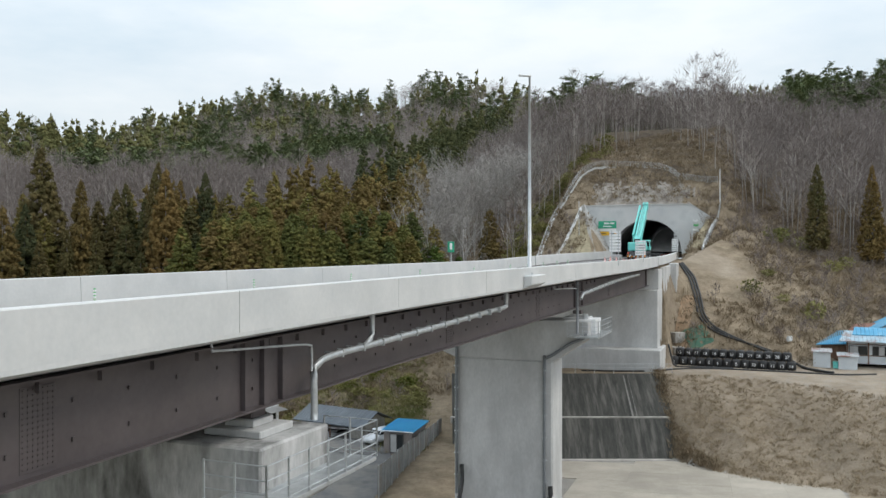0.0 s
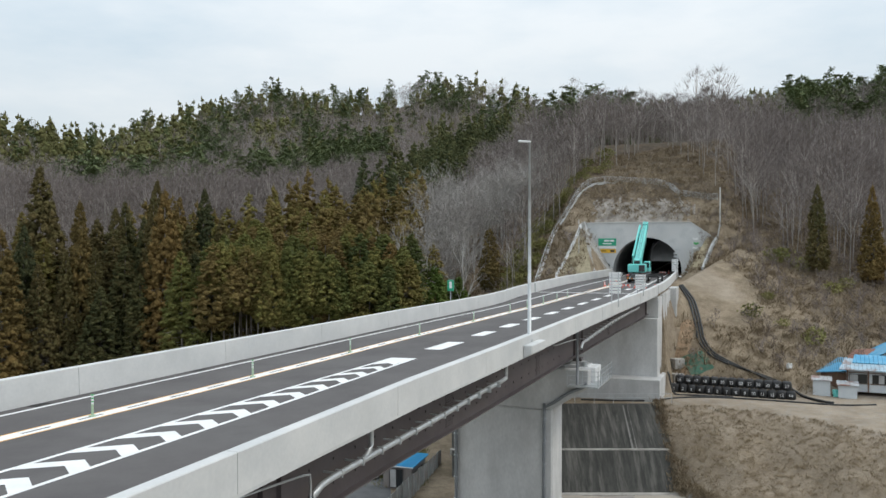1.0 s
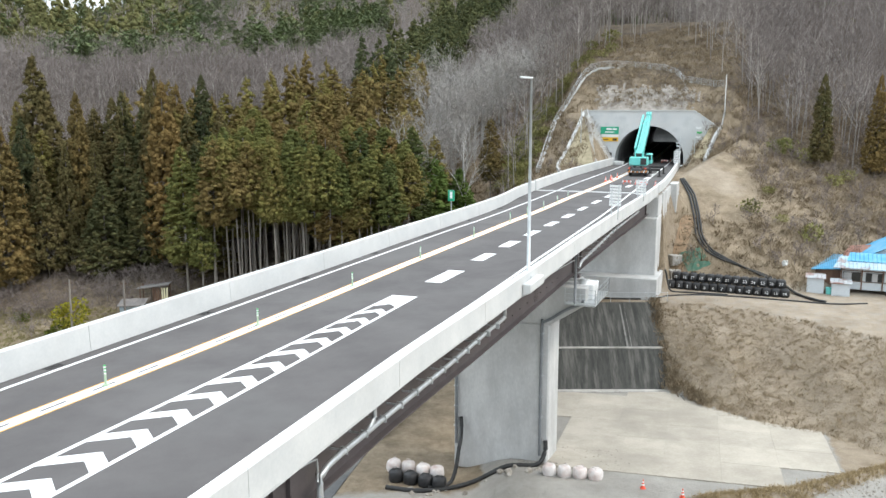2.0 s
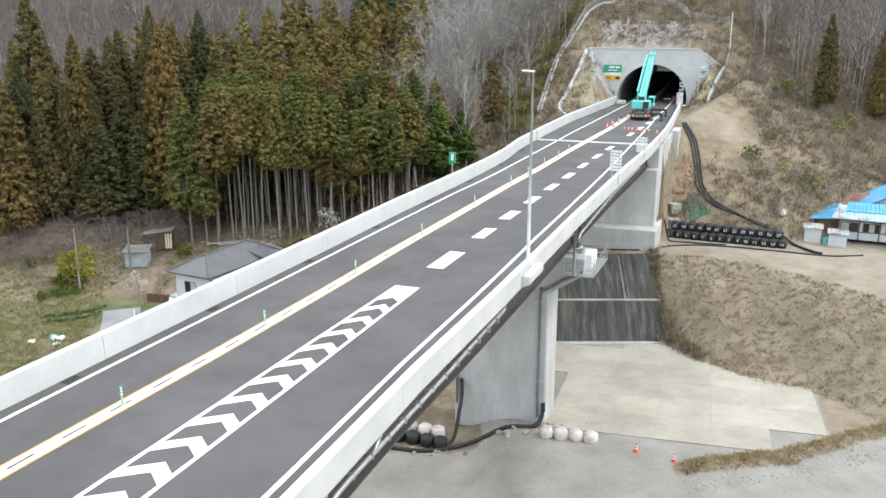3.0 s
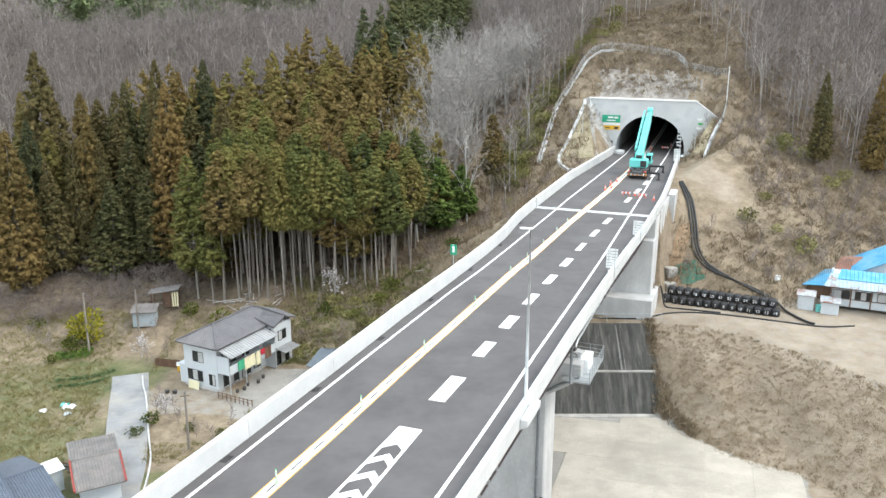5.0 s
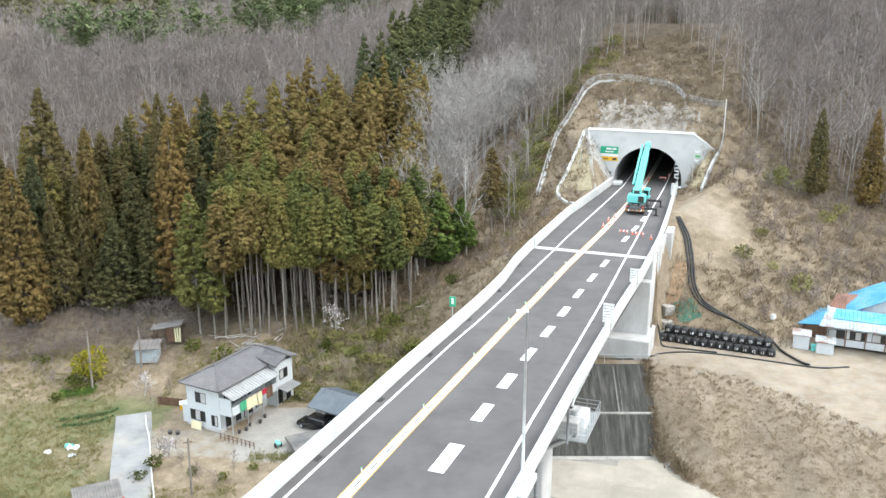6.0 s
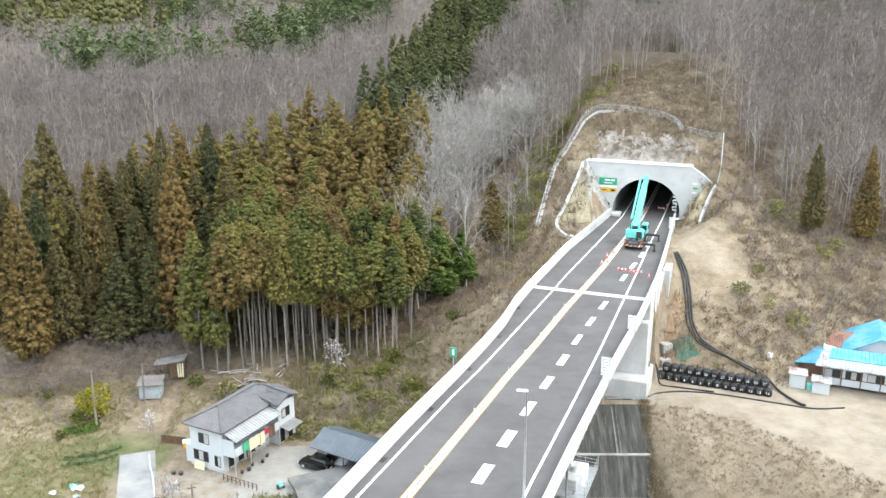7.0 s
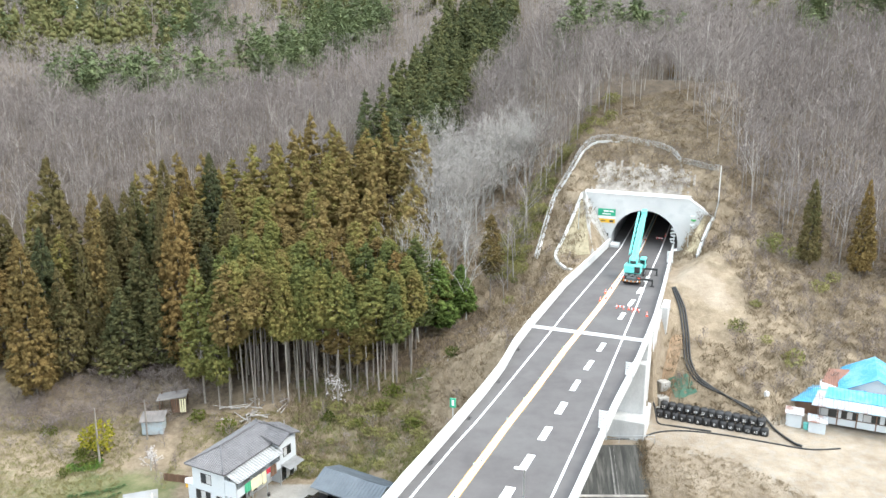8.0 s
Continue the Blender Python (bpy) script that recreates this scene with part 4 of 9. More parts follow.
def winter_tree(seed, height=11.0, twigs=190, width=0.30, stem=0.09):
    """Leafless woodland tree: a stem, a few limbs and a soft rounded crown of fine twigs."""
    rng = np.random.RandomState(seed)
    t, w = Soup(), Soup()
    lean = rng.normal(0, 0.05, 2)
    fork = height * rng.uniform(0.38, 0.52)
    t.bar((0, 0, -0.5), (lean[0] * fork, lean[1] * fork, fork), stem, stem * 0.75, 3)
    t.bar((lean[0] * fork, lean[1] * fork, fork), (lean[0] * height, lean[1] * height, height * 0.93), stem * 0.7, 0.02, 3)
    for _ in range(5):
        a, h = rng.uniform(0, 6.28), fork * rng.uniform(0.85, 1.25)
        r = height * width * rng.uniform(0.5, 0.85)
        t.bar((lean[0] * h, lean[1] * h, h), (lean[0] * h + math.cos(a) * r, lean[1] * h + math.sin(a) * r, h + height * rng.uniform(0.2, 0.36)), stem * 0.5, 0.02, 3)
    for _ in range(twigs):
        f = rng.uniform(0, 1) ** 0.8
        z = height * (0.40 + 0.52 * f)
        r = height * width * (1 - (2 * f - 0.85) ** 2 * 0.75) * rng.uniform(0.15, 1.0) ** 0.6
        a = rng.uniform(0, 6.28)
        d = np.array([math.cos(a) * 0.75, math.sin(a) * 0.75, rng.uniform(0.5, 1.3)]) + rng.normal(0, 0.3, 3)
        d /= np.linalg.norm(d)
        p = np.array([lean[0] * z + math.cos(a) * r, lean[1] * z + math.sin(a) * r, z])
        e = np.cross(d, rng.normal(0, 1, 3))
        e *= rng.uniform(0.02, 0.045) / max(np.linalg.norm(e), 1e-6)
        q = p + d * rng.uniform(0.7, 1.7)
        w.tri(tuple(p - e), tuple(p + e), tuple(q))
    return t.arrays(), w.arrays()


def plant(name, label, category, meshes, x, y, z, turn, scale, group=""):
    e = thing(name, label, category, (x, y, z), group)
    e.rotation_euler = (0, 0, turn)
    e.scale = (scale[0], scale[0], scale[1])
    for nm, me in meshes:
        ob = new(nm, me)
        ob.parent = e
        if nm == "twig_crown":
            tagged(ob, kind="stuff")
    return e


def scatter_stuff(name, label, category, kinds, places, material):
    """Joined woods: kinds are (verts, faces); places are rows of x, y, z, turn, width, height, kind."""
    allv, allf, base = [], [], 0
    for x, y, z, turn, sw, sh, k in places:
        v, f = kinds[int(k)]
        c, s = math.cos(turn), math.sin(turn)
        q = np.stack([(v[:, 0] * c - v[:, 1] * s) * sw + x, (v[:, 0] * s + v[:, 1] * c) * sw + y, v[:, 2] * sh + z], -1)
        allv.append(q)
        allf.append(f + base)
        base += len(v)
    v, f = np.concatenate(allv), np.concatenate(allf)
    me = bpy.data.meshes.new(name)
    me.vertices.add(len(v))
    me.vertices.foreach_set("co", v.astype(np.float32).ravel())
    me.loops.add(len(f) * 3)
    me.loops.foreach_set("vertex_index", f.astype(np.int32).ravel())
    me.polygons.add(len(f))
    me.polygons.foreach_set("loop_start", np.arange(0, len(f) * 3, 3, dtype=np.int32))
    me.update(calc_edges=True)
    me.materials.append(material)
    return tagged(new(name, me), label, category, kind="stuff")


def both(pair):
    return np_join((pair[0].arrays(), pair[1].arrays()))


def np_join(pair):
    (v0, f0), (v1, f1) = pair
    return np.concatenate([v0, v1]), np.concatenate([f0, f1 + len(v0)])


def ground_at(x, y):
    return float(land(np.array([x]), np.array([y]))[0])


rng = np.random.RandomState(12)


def thin(count, xr, yr, gap, keep, tries=60):
    """Random places at least a gap apart."""
    out = []
    for _ in range(count * tries):
        x, y = rng.uniform(*xr), rng.uniform(*yr)
        if keep(x, y) and all((x - a) ** 2 + (y - b) ** 2 > gap * gap for a, b in out[-400:]):
            out.append((x, y))
            if len(out) >= count:
                break
    return out


# the cedar plantation beside the fields
CEDARS = []
for k in range(8):
    tr, cr = cedar(100 + k, 24, (0.48, 0.10, 0.68, 0.34, 0.05, 0.26, 0.58, 0.08)[k], (2.2, 3.9, 2.0, 2.4, 4.4, 2.5, 2.2, 3.5)[k], (220, 430, 180, 240, 500, 235, 200, 420)[k], (0.50, 0.62, 0.48, 0.52, 0.64, 0.52, 0.50, 0.60)[k], leaves=10, taper=(0.55, 0.72, 0.5, 0.62, 0.75, 0.6, 0.5, 0.7)[k])
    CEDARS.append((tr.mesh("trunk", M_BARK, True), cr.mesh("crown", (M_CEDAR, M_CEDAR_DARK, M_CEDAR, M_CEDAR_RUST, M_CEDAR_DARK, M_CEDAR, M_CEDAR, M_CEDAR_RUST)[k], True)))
M_FRESH = foliage("fresh_green_needles", [(0.075, 0.12, 0.03), (0.115, 0.165, 0.04), (0.16, 0.20, 0.055)], 0.2, 0.9, 0.35, 0.2, 4.0)
tr, cr = cedar(120, 24, 0.10, 4.6, 260, 0.95, leaves=10, taper=0.6)
CEDARS.append((tr.mesh("trunk", M_BARK, True), cr.mesh("crown", M_FRESH, True)))
CEDAR_LABEL = {3: "rust-tinged tall cedar in the dense plantation", 7: "broad rust-brown cedar with branches to the ground", 1: "broad dark green cedar with branches to the ground", 4: "broad dark green cedar with branches to the ground"}


def grove(x, y):
    front = np.interp(x, (-90, -58, -50, -37, -33, -8, -3), (113, 113, 122, 122, 112.6, 113.6, 120))
    return front < y < np.interp(x, (-95, -60, -45, -12, -4, 0), (150, 152, 166, 178, 165, 121))


def band(x, y):
    """The cedar strip that climbs the spur."""
    return 165 < y < 305 and abs(x + 10 - min(22.0, 0.19 * (y - 170))) < 9.5 + 0.02 * (y - 165)


def cedar_tree(x, y, k, width, top):
    """One cedar of kind k whose tip stands at the height top."""
    z = ground_at(x, y)
    plant("cedar_tree", CEDAR_LABEL.get(k, "tall straight green cedar with a bare lower trunk"), "tree", [("trunk", CEDARS[k][0]), ("crown", CEDARS[k][1])], x, y, z, rng.uniform(0, 6.28), (width, (top - z) / 24.0), "cedar plantation")


# those that stand out of the edge: place, kind, width, height of the tip
BROAD = [
    (-63.1, 132.0, 4, 1.15, 34.7), (-54.2, 126.0, 7, 0.90, 28.8), (-53.0, 136.0, 1, 0.80, 28.2), (-51.9, 139.0, 1, 0.80, 29.3), (-47.4, 140.0, 4, 0.85, 33.0),
    (-46.0, 147.0, 7, 0.75, 30.5), (-41.1, 124.5, 7, 1.05, 30.4), (-44.9, 129.0, 1, 0.70, 30.7), (-61.5, 117.0, 7, 1.05, 24.4), (-61.8, 123.0, 1, 0.80, 25.1),
    (-42.7, 151.0, 1, 0.75, 32.3), (-57.8, 121.0, 1, 0.70, 19.5), (-55.5, 124.0, 4, 0.65, 21.3), (-52.3, 126.0, 1, 0.60, 21.7),
]
TALL = [
    (-35.5, 114.5, 5, 1.20, 21.4), (-31.4, 113.0, 0, 1.25, 22.4), (-29.5, 114.0, 2, 1.10, 22.7), (-28.8, 121.0, 5, 1.15, 24.0), (-26.3, 131.0, 3, 1.00, 24.1),
    (-25.3, 113.5, 6, 1.10, 21.6), (-21.4, 122.0, 6, 1.10, 23.6), (-19.3, 126.0, 5, 1.10, 24.4), (-19.0, 114.0, 0, 1.05, 21.5), (-14.6, 117.0, 3, 1.25, 23.2),
    (-11.9, 119.0, 5, 1.25, 23.9), (-10.5, 124.0, 3, 1.10, 23.5), (-7.8, 119.5, 3, 1.10, 22.5), (-13.9, 127.0, 6, 1.10, 25.5), (-31.5, 140.0, 6, 1.10, 26.5),
    (-22.5, 141.0, 5, 1.10, 27.8), (-16.8, 124.8, 3, 1.10, 22.5),
]
HEROES = BROAD + TALL
for row in HEROES:
    cedar_tree(*row)


def apart(x, y, gap):
    return all((x - q[0]) ** 2 + (y - q[1]) ** 2 > gap * gap for q in HEROES)


for x, y in thin(135, (-33, -4), (112, 129), 1.55, lambda x, y: grove(x, y) and apart(x, y, 1.5)):
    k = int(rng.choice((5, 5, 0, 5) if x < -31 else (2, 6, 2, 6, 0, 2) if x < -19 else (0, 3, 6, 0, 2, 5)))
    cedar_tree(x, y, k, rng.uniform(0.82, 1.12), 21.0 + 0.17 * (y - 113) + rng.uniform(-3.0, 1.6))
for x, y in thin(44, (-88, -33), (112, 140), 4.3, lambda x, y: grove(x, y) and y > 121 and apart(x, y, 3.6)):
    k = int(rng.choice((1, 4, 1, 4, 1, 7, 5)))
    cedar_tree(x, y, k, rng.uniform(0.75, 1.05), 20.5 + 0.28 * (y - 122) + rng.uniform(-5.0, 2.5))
BACK_CEDAR = [both(cedar(150 + k, 19, 0.12, (2.7, 2.3, 3.0, 2.5)[k], 74, 0.82, 4, 7, 0.66)) for k in range(4)]
def back_rows(count, keep):
    return [(x, y, ground_at(x, y), rng.uniform(0, 6.28), rng.uniform(0.8, 1.2), rng.uniform(0.62, 1.0), rng.randint(4)) for x, y in thin(count, (-90, 24), (129, 305), 3.9, keep)]


scatter_stuff("cedar_plantation", "dense green and rust cedar plantation behind the edge", "woodland", BACK_CEDAR, back_rows(175, lambda x, y: grove(x, y) and (y > 139 or x > -34) and x > -62), M_CEDAR)
scatter_stuff("cedar_plantation", "dark green cedar strip climbing the spur", "woodland", BACK_CEDAR, back_rows(150, lambda x, y: band(x, y) and not grove(x, y)), M_CEDAR_FAR)
for x, y, h, k, w in ((58.0, 129.8, 0.60, 1, 0.5), (66.6, 130.0, 0.66, 7, 0.55), (73.5, 131.0, 0.6, 7, 0.5), (91.0, 192.0, 0.46, 1, 0.85), (7.5, 134.0, 0.62, 3, 0.85), (-1.0, 127.5, 0.48, 8, 0.72), (2.2, 131.0, 0.36, 8, 0.6), (-58.9, 224.0, 0.40, 7, 0.62), (-77.0, 226.0, 0.42, 7, 0.62), (57.0, 189.2, 0.27, 7, 0.45), (54.5, 205.0, 0.25, 7, 0.4)):
    plant("cedar_tree", "dark lone cedar on the brown slope", "tree", [("trunk", CEDARS[k][0]), ("crown", CEDARS[k][1])], x, y, ground_at(x, y), rng.uniform(0, 6.28), (w, h))

# bare broadleaf trees at the wood's edge
BARE, PALE_TRUNK = [], []
M_PALEBARK = surface("pale_bark", (0.40, 0.385, 0.36), (0.60, 0.585, 0.56), 1.0, 0.9, fine=9, bump=0.2, stretch=(1, 1, 0.4))
for k in range(5):
    tr, tw = bare_tree(200 + k, 14, (0.30, 0.42, 0.36, 0.46, 0.28)[k], 0.8, 420, 0.15)
    PALE_TRUNK.append(tr.mesh("trunk", M_PALEBARK, True))
    BARE.append((tr.mesh("trunk", M_GREYBARK, True), tw.mesh("twigs", M_PALETWIG)))


def bare_edge(x, y):
    s, o = road_frame(x, y)
    return o < (-33 if y < 160 else -27) and y > np.interp(x, (-4, 6, 20), (124, 132, 150)) and not grove(x, y)


for x, y in thin(75, (-4, 26), (122, 170), 2.3, bare_edge):
    k = rng.randint(5)
    plant("bare_tree", "leafless grey broadleaf tree on the hillside", "tree", [("trunk", BARE[k][0]), ("twig_crown", BARE[k][1])], x, y, ground_at(x, y), rng.uniform(0, 6.28), (rng.uniform(0.85, 1.2), rng.uniform(0.7, 0.98)), "bare trees beside the plantation")

for x, y, k, w, h, turn in ((-4.2, 124.5, 0, 0.95, 1.05, 0.6), (-3.2, 126.8, 4, 1.0, 1.1, 2.1), (3.4, 129.5, 2, 0.8, 0.95, 4.0), (-6.0, 128.5, 1, 0.9, 1.0, 5.0)):
    plant("bare_tree", "tall leafless pale-barked tree beside the cedars", "tree", [("trunk", PALE_TRUNK[k]), ("twig_crown", BARE[k][1])], x, y, ground_at(x, y), turn, (w, h), "bare trees beside the plantation")

# far woods, nobody could count
NEAR_WOOD = [winter_tree(300 + k, 10.5 + 0.5 * k, 250, 0.30, 0.10) for k in range(6)]
FAR_WOOD = [winter_tree(320 + k, 10.0 + 0.5 * k, 95, 0.36, 0.12) for k in range(4)]
FAR_CEDAR = [both(cedar(400 + k, (11, 9, 12.5)[k], 0.06, (2.5, 2.7, 2.3)[k], 14, 1.3, 3, 4, 0.6)) for k in range(3)]
FAR_PINE = [both(pine(500 + k, 13.0, 4.5, 16, 28)) for k in range(4)]


def crest_at(x, y):
    """How far the way to the crest has been climbed at a place."""
    return (y - 205.0) / (float(np.interp(x / y, CREST_B, CREST_D)) - 205.0)


def far_places(step, keep, kinds, hw=(0.8, 1.2), near=128.0, far=690.0):
    rows = []
    y = near
    while y < far:
        gap = step * (1 + max(0.0, y - 200) / 330)
        half = 0.57 * y + 14
        for x in np.arange(-half, half, gap):
            px, py = x + rng.uniform(-0.5, 0.5) * gap, y + rng.uniform(-0.5, 0.5) * gap
            if py < (430 if px / py > 0.135 else 1.03 * float(np.interp(px / py, CREST_B, CREST_D))) and keep(px, py):
                w = rng.uniform(*hw) * (1 + max(0.0, y - 300) / 900)
                rows.append((px, py, 0, rng.uniform(0, 6.28), w, w * rng.uniform(0.85, 1.2), rng.randint(kinds)))
        y += gap * 0.9
    a = np.array(rows)
    a[:, 2] = land(a[:, 0], a[:, 1])
    return a


def patch(x, y, scale, seed):
    return float(lump(np.array([x]), np.array([y]), scale, seed, 3)[0])


def clear(x, y):
    s, o = road_frame(x, y)
    if s < PORTAL_S and -22 < o < 17:
        return False
    if ((o + 5) / 16.0) ** 2 + ((s - PORTAL_S) / 13.2) ** 2 < 1:
        return False
    if s < PORTAL_S + 36 and abs(o + 5) < max(1.4, 13.5 - 0.62 * max(0.0, s - PORTAL_S - 8)):
        return False
    return not grove(x, y) and not (band(x, y) and y < 305) and not (y < 178 and -5 < x < 32 and o < -24) and not (x > 36 and y < np.interp(x, (36, 46, 50, 56, 64, 100), (152, 150, 142, 135, 129, 124)))


def conifer_here(x, y):
    if band(x, y):
        return True
    b, k = x / y, crest_at(x, y)
    if b < -0.29 and 285 < y and patch(x, y, 60, 24) > -0.35:
        return True
    if y < 300:
        return x > 60 and y > 225 and patch(x, y, 50, 22) > 0.3
    if k > 0.86 and (b < -0.06 or b > 0.0):
        return patch(x, y, 45, 23) > -0.25
    return patch(x, y, 100, 21) > 0.2


def pine_here(x, y):
    if ((x + 86) / 25) ** 2 + ((y - 237) / 14) ** 2 < 1 or ((x + 52) / 13) ** 2 + ((y - 274) / 24) ** 2 < 1 or ((x + 36) / 16) ** 2 + ((y - 318) / 32) ** 2 < 1:
        return True
    if 26 < x < 58 and abs(y - 211 - 0.1 * x) < 7:
        return True
    return x / y > 0.41 and y > 222 and patch(x, y, 40, 61) > -0.05


woods = far_places(3.5, lambda x, y: clear(x, y) and not conifer_here(x, y) and not pine_here(x, y), 6, far=235.0)
scatter_stuff("bare_woods", "leafless mauve-grey woods on the near slopes", "woodland", [q[1] for q in NEAR_WOOD], woods, M_TWIG)
scatter_stuff("wood_stems", "pale slender stems of the leafless woods", "woodland", [q[0] for q in NEAR_WOOD], woods, M_STEM)
woods = far_places(3.9, lambda x, y: clear(x, y) and not conifer_here(x, y) and not pine_here(x, y), 4, near=236.0)
scatter_stuff("bare_woods", "leafless grey-brown woods covering the hills", "woodland", [np_join(q) for q in FAR_WOOD], woods, M_TWIG)
con = far_places(5.3, lambda x, y: clear(x, y) and conifer_here(x, y) and not pine_here(x, y) and not (band(x, y) and y < 305), 3)
scatter_stuff("cedar_woods", "dark green cedar stands on the far hills", "woodland", FAR_CEDAR, con, M_CEDAR_FAR)
pn = far_places(3.9, lambda x, y: clear(x, y) and (pine_here(x, y) or (y > 300 and patch(x, y, 60, 33) > 0.25)), 4)
scatter_stuff("pine_woods", "grey-green pine stands on the far hills", "woodland", FAR_PINE, pn, M_PINE)

# ---- more materials ----
M_WHITE = surface("white_paint", (0.72, 0.73, 0.73), (0.82, 0.82, 0.81), 1.0, 0.5, fine=12, bump=0.02)
M_GREEN_SIGN = surface("sign_green", (0.015, 0.31, 0.17), (0.022, 0.37, 0.21), 1.0, 0.35, fine=10, bump=0.0)
M_YELLOW_SIGN = surface("sign_amber", (0.72, 0.40, 0.02), (0.80, 0.46, 0.03), 1.0, 0.4, fine=10, bump=0.0)
M_ORANGE = surface("cone_red", (0.72, 0.09, 0.05), (0.82, 0.13, 0.07), 2.0, 0.5, fine=12, bump=0.03)
M_POSTGREEN = surface("post_green", (0.05, 0.36, 0.10), (0.08, 0.45, 0.14), 2.0, 0.45, fine=12, bump=0.0)
M_POSTPALE = surface("post_pale_green", (0.32, 0.44, 0.30), (0.42, 0.54, 0.38), 2.0, 0.5, fine=12, bump=0.0)
M_CRANE = surface("crane_turquoise", (0.13, 0.56, 0.52), (0.19, 0.66, 0.61), 1.2, 0.35, fine=8, bump=0.02, stain=(0.12, 0.42, 0.40), stain_scale=1.2, stain_amount=0.3)
M_DARK = surface("dark_rubber_metal", (0.018, 0.018, 0.018), (0.045, 0.043, 0.042), 2.0, 0.6, fine=14, bump=0.05)
M_RED = surface("dull_red_paint", (0.22, 0.035, 0.025), (0.34, 0.06, 0.045), 2.0, 0.5, fine=12, bump=0.04)
M_GLASS = surface("dark_window_glass", (0.015, 0.018, 0.02), (0.03, 0.034, 0.036), 0.6, 0.08, fine=3, bump=0.0)
M_BAG = surface("white_bulk_bag", (0.52, 0.47, 0.45), (0.70, 0.66, 0.64), 1.4, 0.9, fine=10, bump=0.3, stain=(0.50, 0.36, 0.32), stain_scale=1.0, stain_amount=0.6, per_object=0.12)
M_BLACKBAG = surface("black_bulk_bag", (0.012, 0.012, 0.013), (0.030, 0.030, 0.032), 1.4, 0.55, fine=9, bump=0.4, per_object=0.25)
M_FENCE = surface("fence_wire_grey", (0.40, 0.41, 0.41), (0.55, 0.56, 0.56), 2.0, 0.5, 0.3, fine=12, bump=0.0)
M_SHOT = surface("sprayed_mortar", (0.33, 0.315, 0.29), (0.48, 0.455, 0.42), 0.8, 0.95, fine=4, bump=0.5, stain=(0.20, 0.19, 0.17), stain_scale=0.7, stain_amount=0.7)
M_MORTAR = surface("weathered_mortar", (0.23, 0.205, 0.178), (0.41, 0.375, 0.335), 0.9, 0.95, fine=5, bump=0.5, stain=(0.16, 0.137, 0.115), stain_scale=0.8, stain_amount=0.85, stretch=(1, 1, 0.5))
M_SLAB = surface("yard_concrete", (0.34, 0.305, 0.255), (0.47, 0.425, 0.36), 0.22, 0.95, fine=5, bump=0.15, stain=(0.31, 0.28, 0.235), stain_scale=0.16, stain_amount=0.7, per_object=0.05)
M_STREAK = surface("lime_run", (0.12, 0.118, 0.11), (0.26, 0.25, 0.235), 2.0, 0.95, fine=9, bump=0.3)
M_CARRIER = surface("carrier_grey", (0.055, 0.06, 0.062), (0.10, 0.105, 0.108), 2.0, 0.6, fine=10, bump=0.06, stain=(0.16, 0.14, 0.12), stain_scale=1.5, stain_amount=0.5)
M_CONEORANGE = surface("warning_orange", (0.75, 0.25, 0.03), (0.82, 0.32, 0.05), 2.0, 0.5, fine=12, bump=0.0)
M_NET = surface("green_net", (0.05, 0.13, 0.09), (0.10, 0.20, 0.14), 2.0, 0.9, fine=10, bump=0.2, stain=(0.22, 0.18, 0.13), stain_scale=1.5, stain_amount=0.7)
M_GRASSDRY = surface("dry_grass_strip", (0.29, 0.25, 0.165), (0.41, 0.355, 0.245), 0.9, 0.95, fine=8, bump=0.5, stain=(0.16, 0.13, 0.07), stain_scale=0.8, stain_amount=0.6)


def put(m, name, bm, material, parent, label="", smooth=False):
    """A part whose mesh was drawn about the origin, moved to the pose m."""
    bmesh.ops.transform(bm, matrix=m, verts=bm.verts)
    return part(name, bm, material, parent, label, smooth)


def at_road(s, o, z=None):
    p = P(s, o, deck_z(s, o) if z is None else z)
    return pose(p.x, p.y, p.z, 0, 0, -heading(s))


def cylinder(bm, m, r, h, sides=12, r2=None):
    bmesh.ops.create_cone(bm, cap_ends=True, segments=sides, radius1=r, radius2=r if r2 is None else r2, depth=h, matrix=m @ Matrix.Translation((0, 0, h / 2)))
    return bm


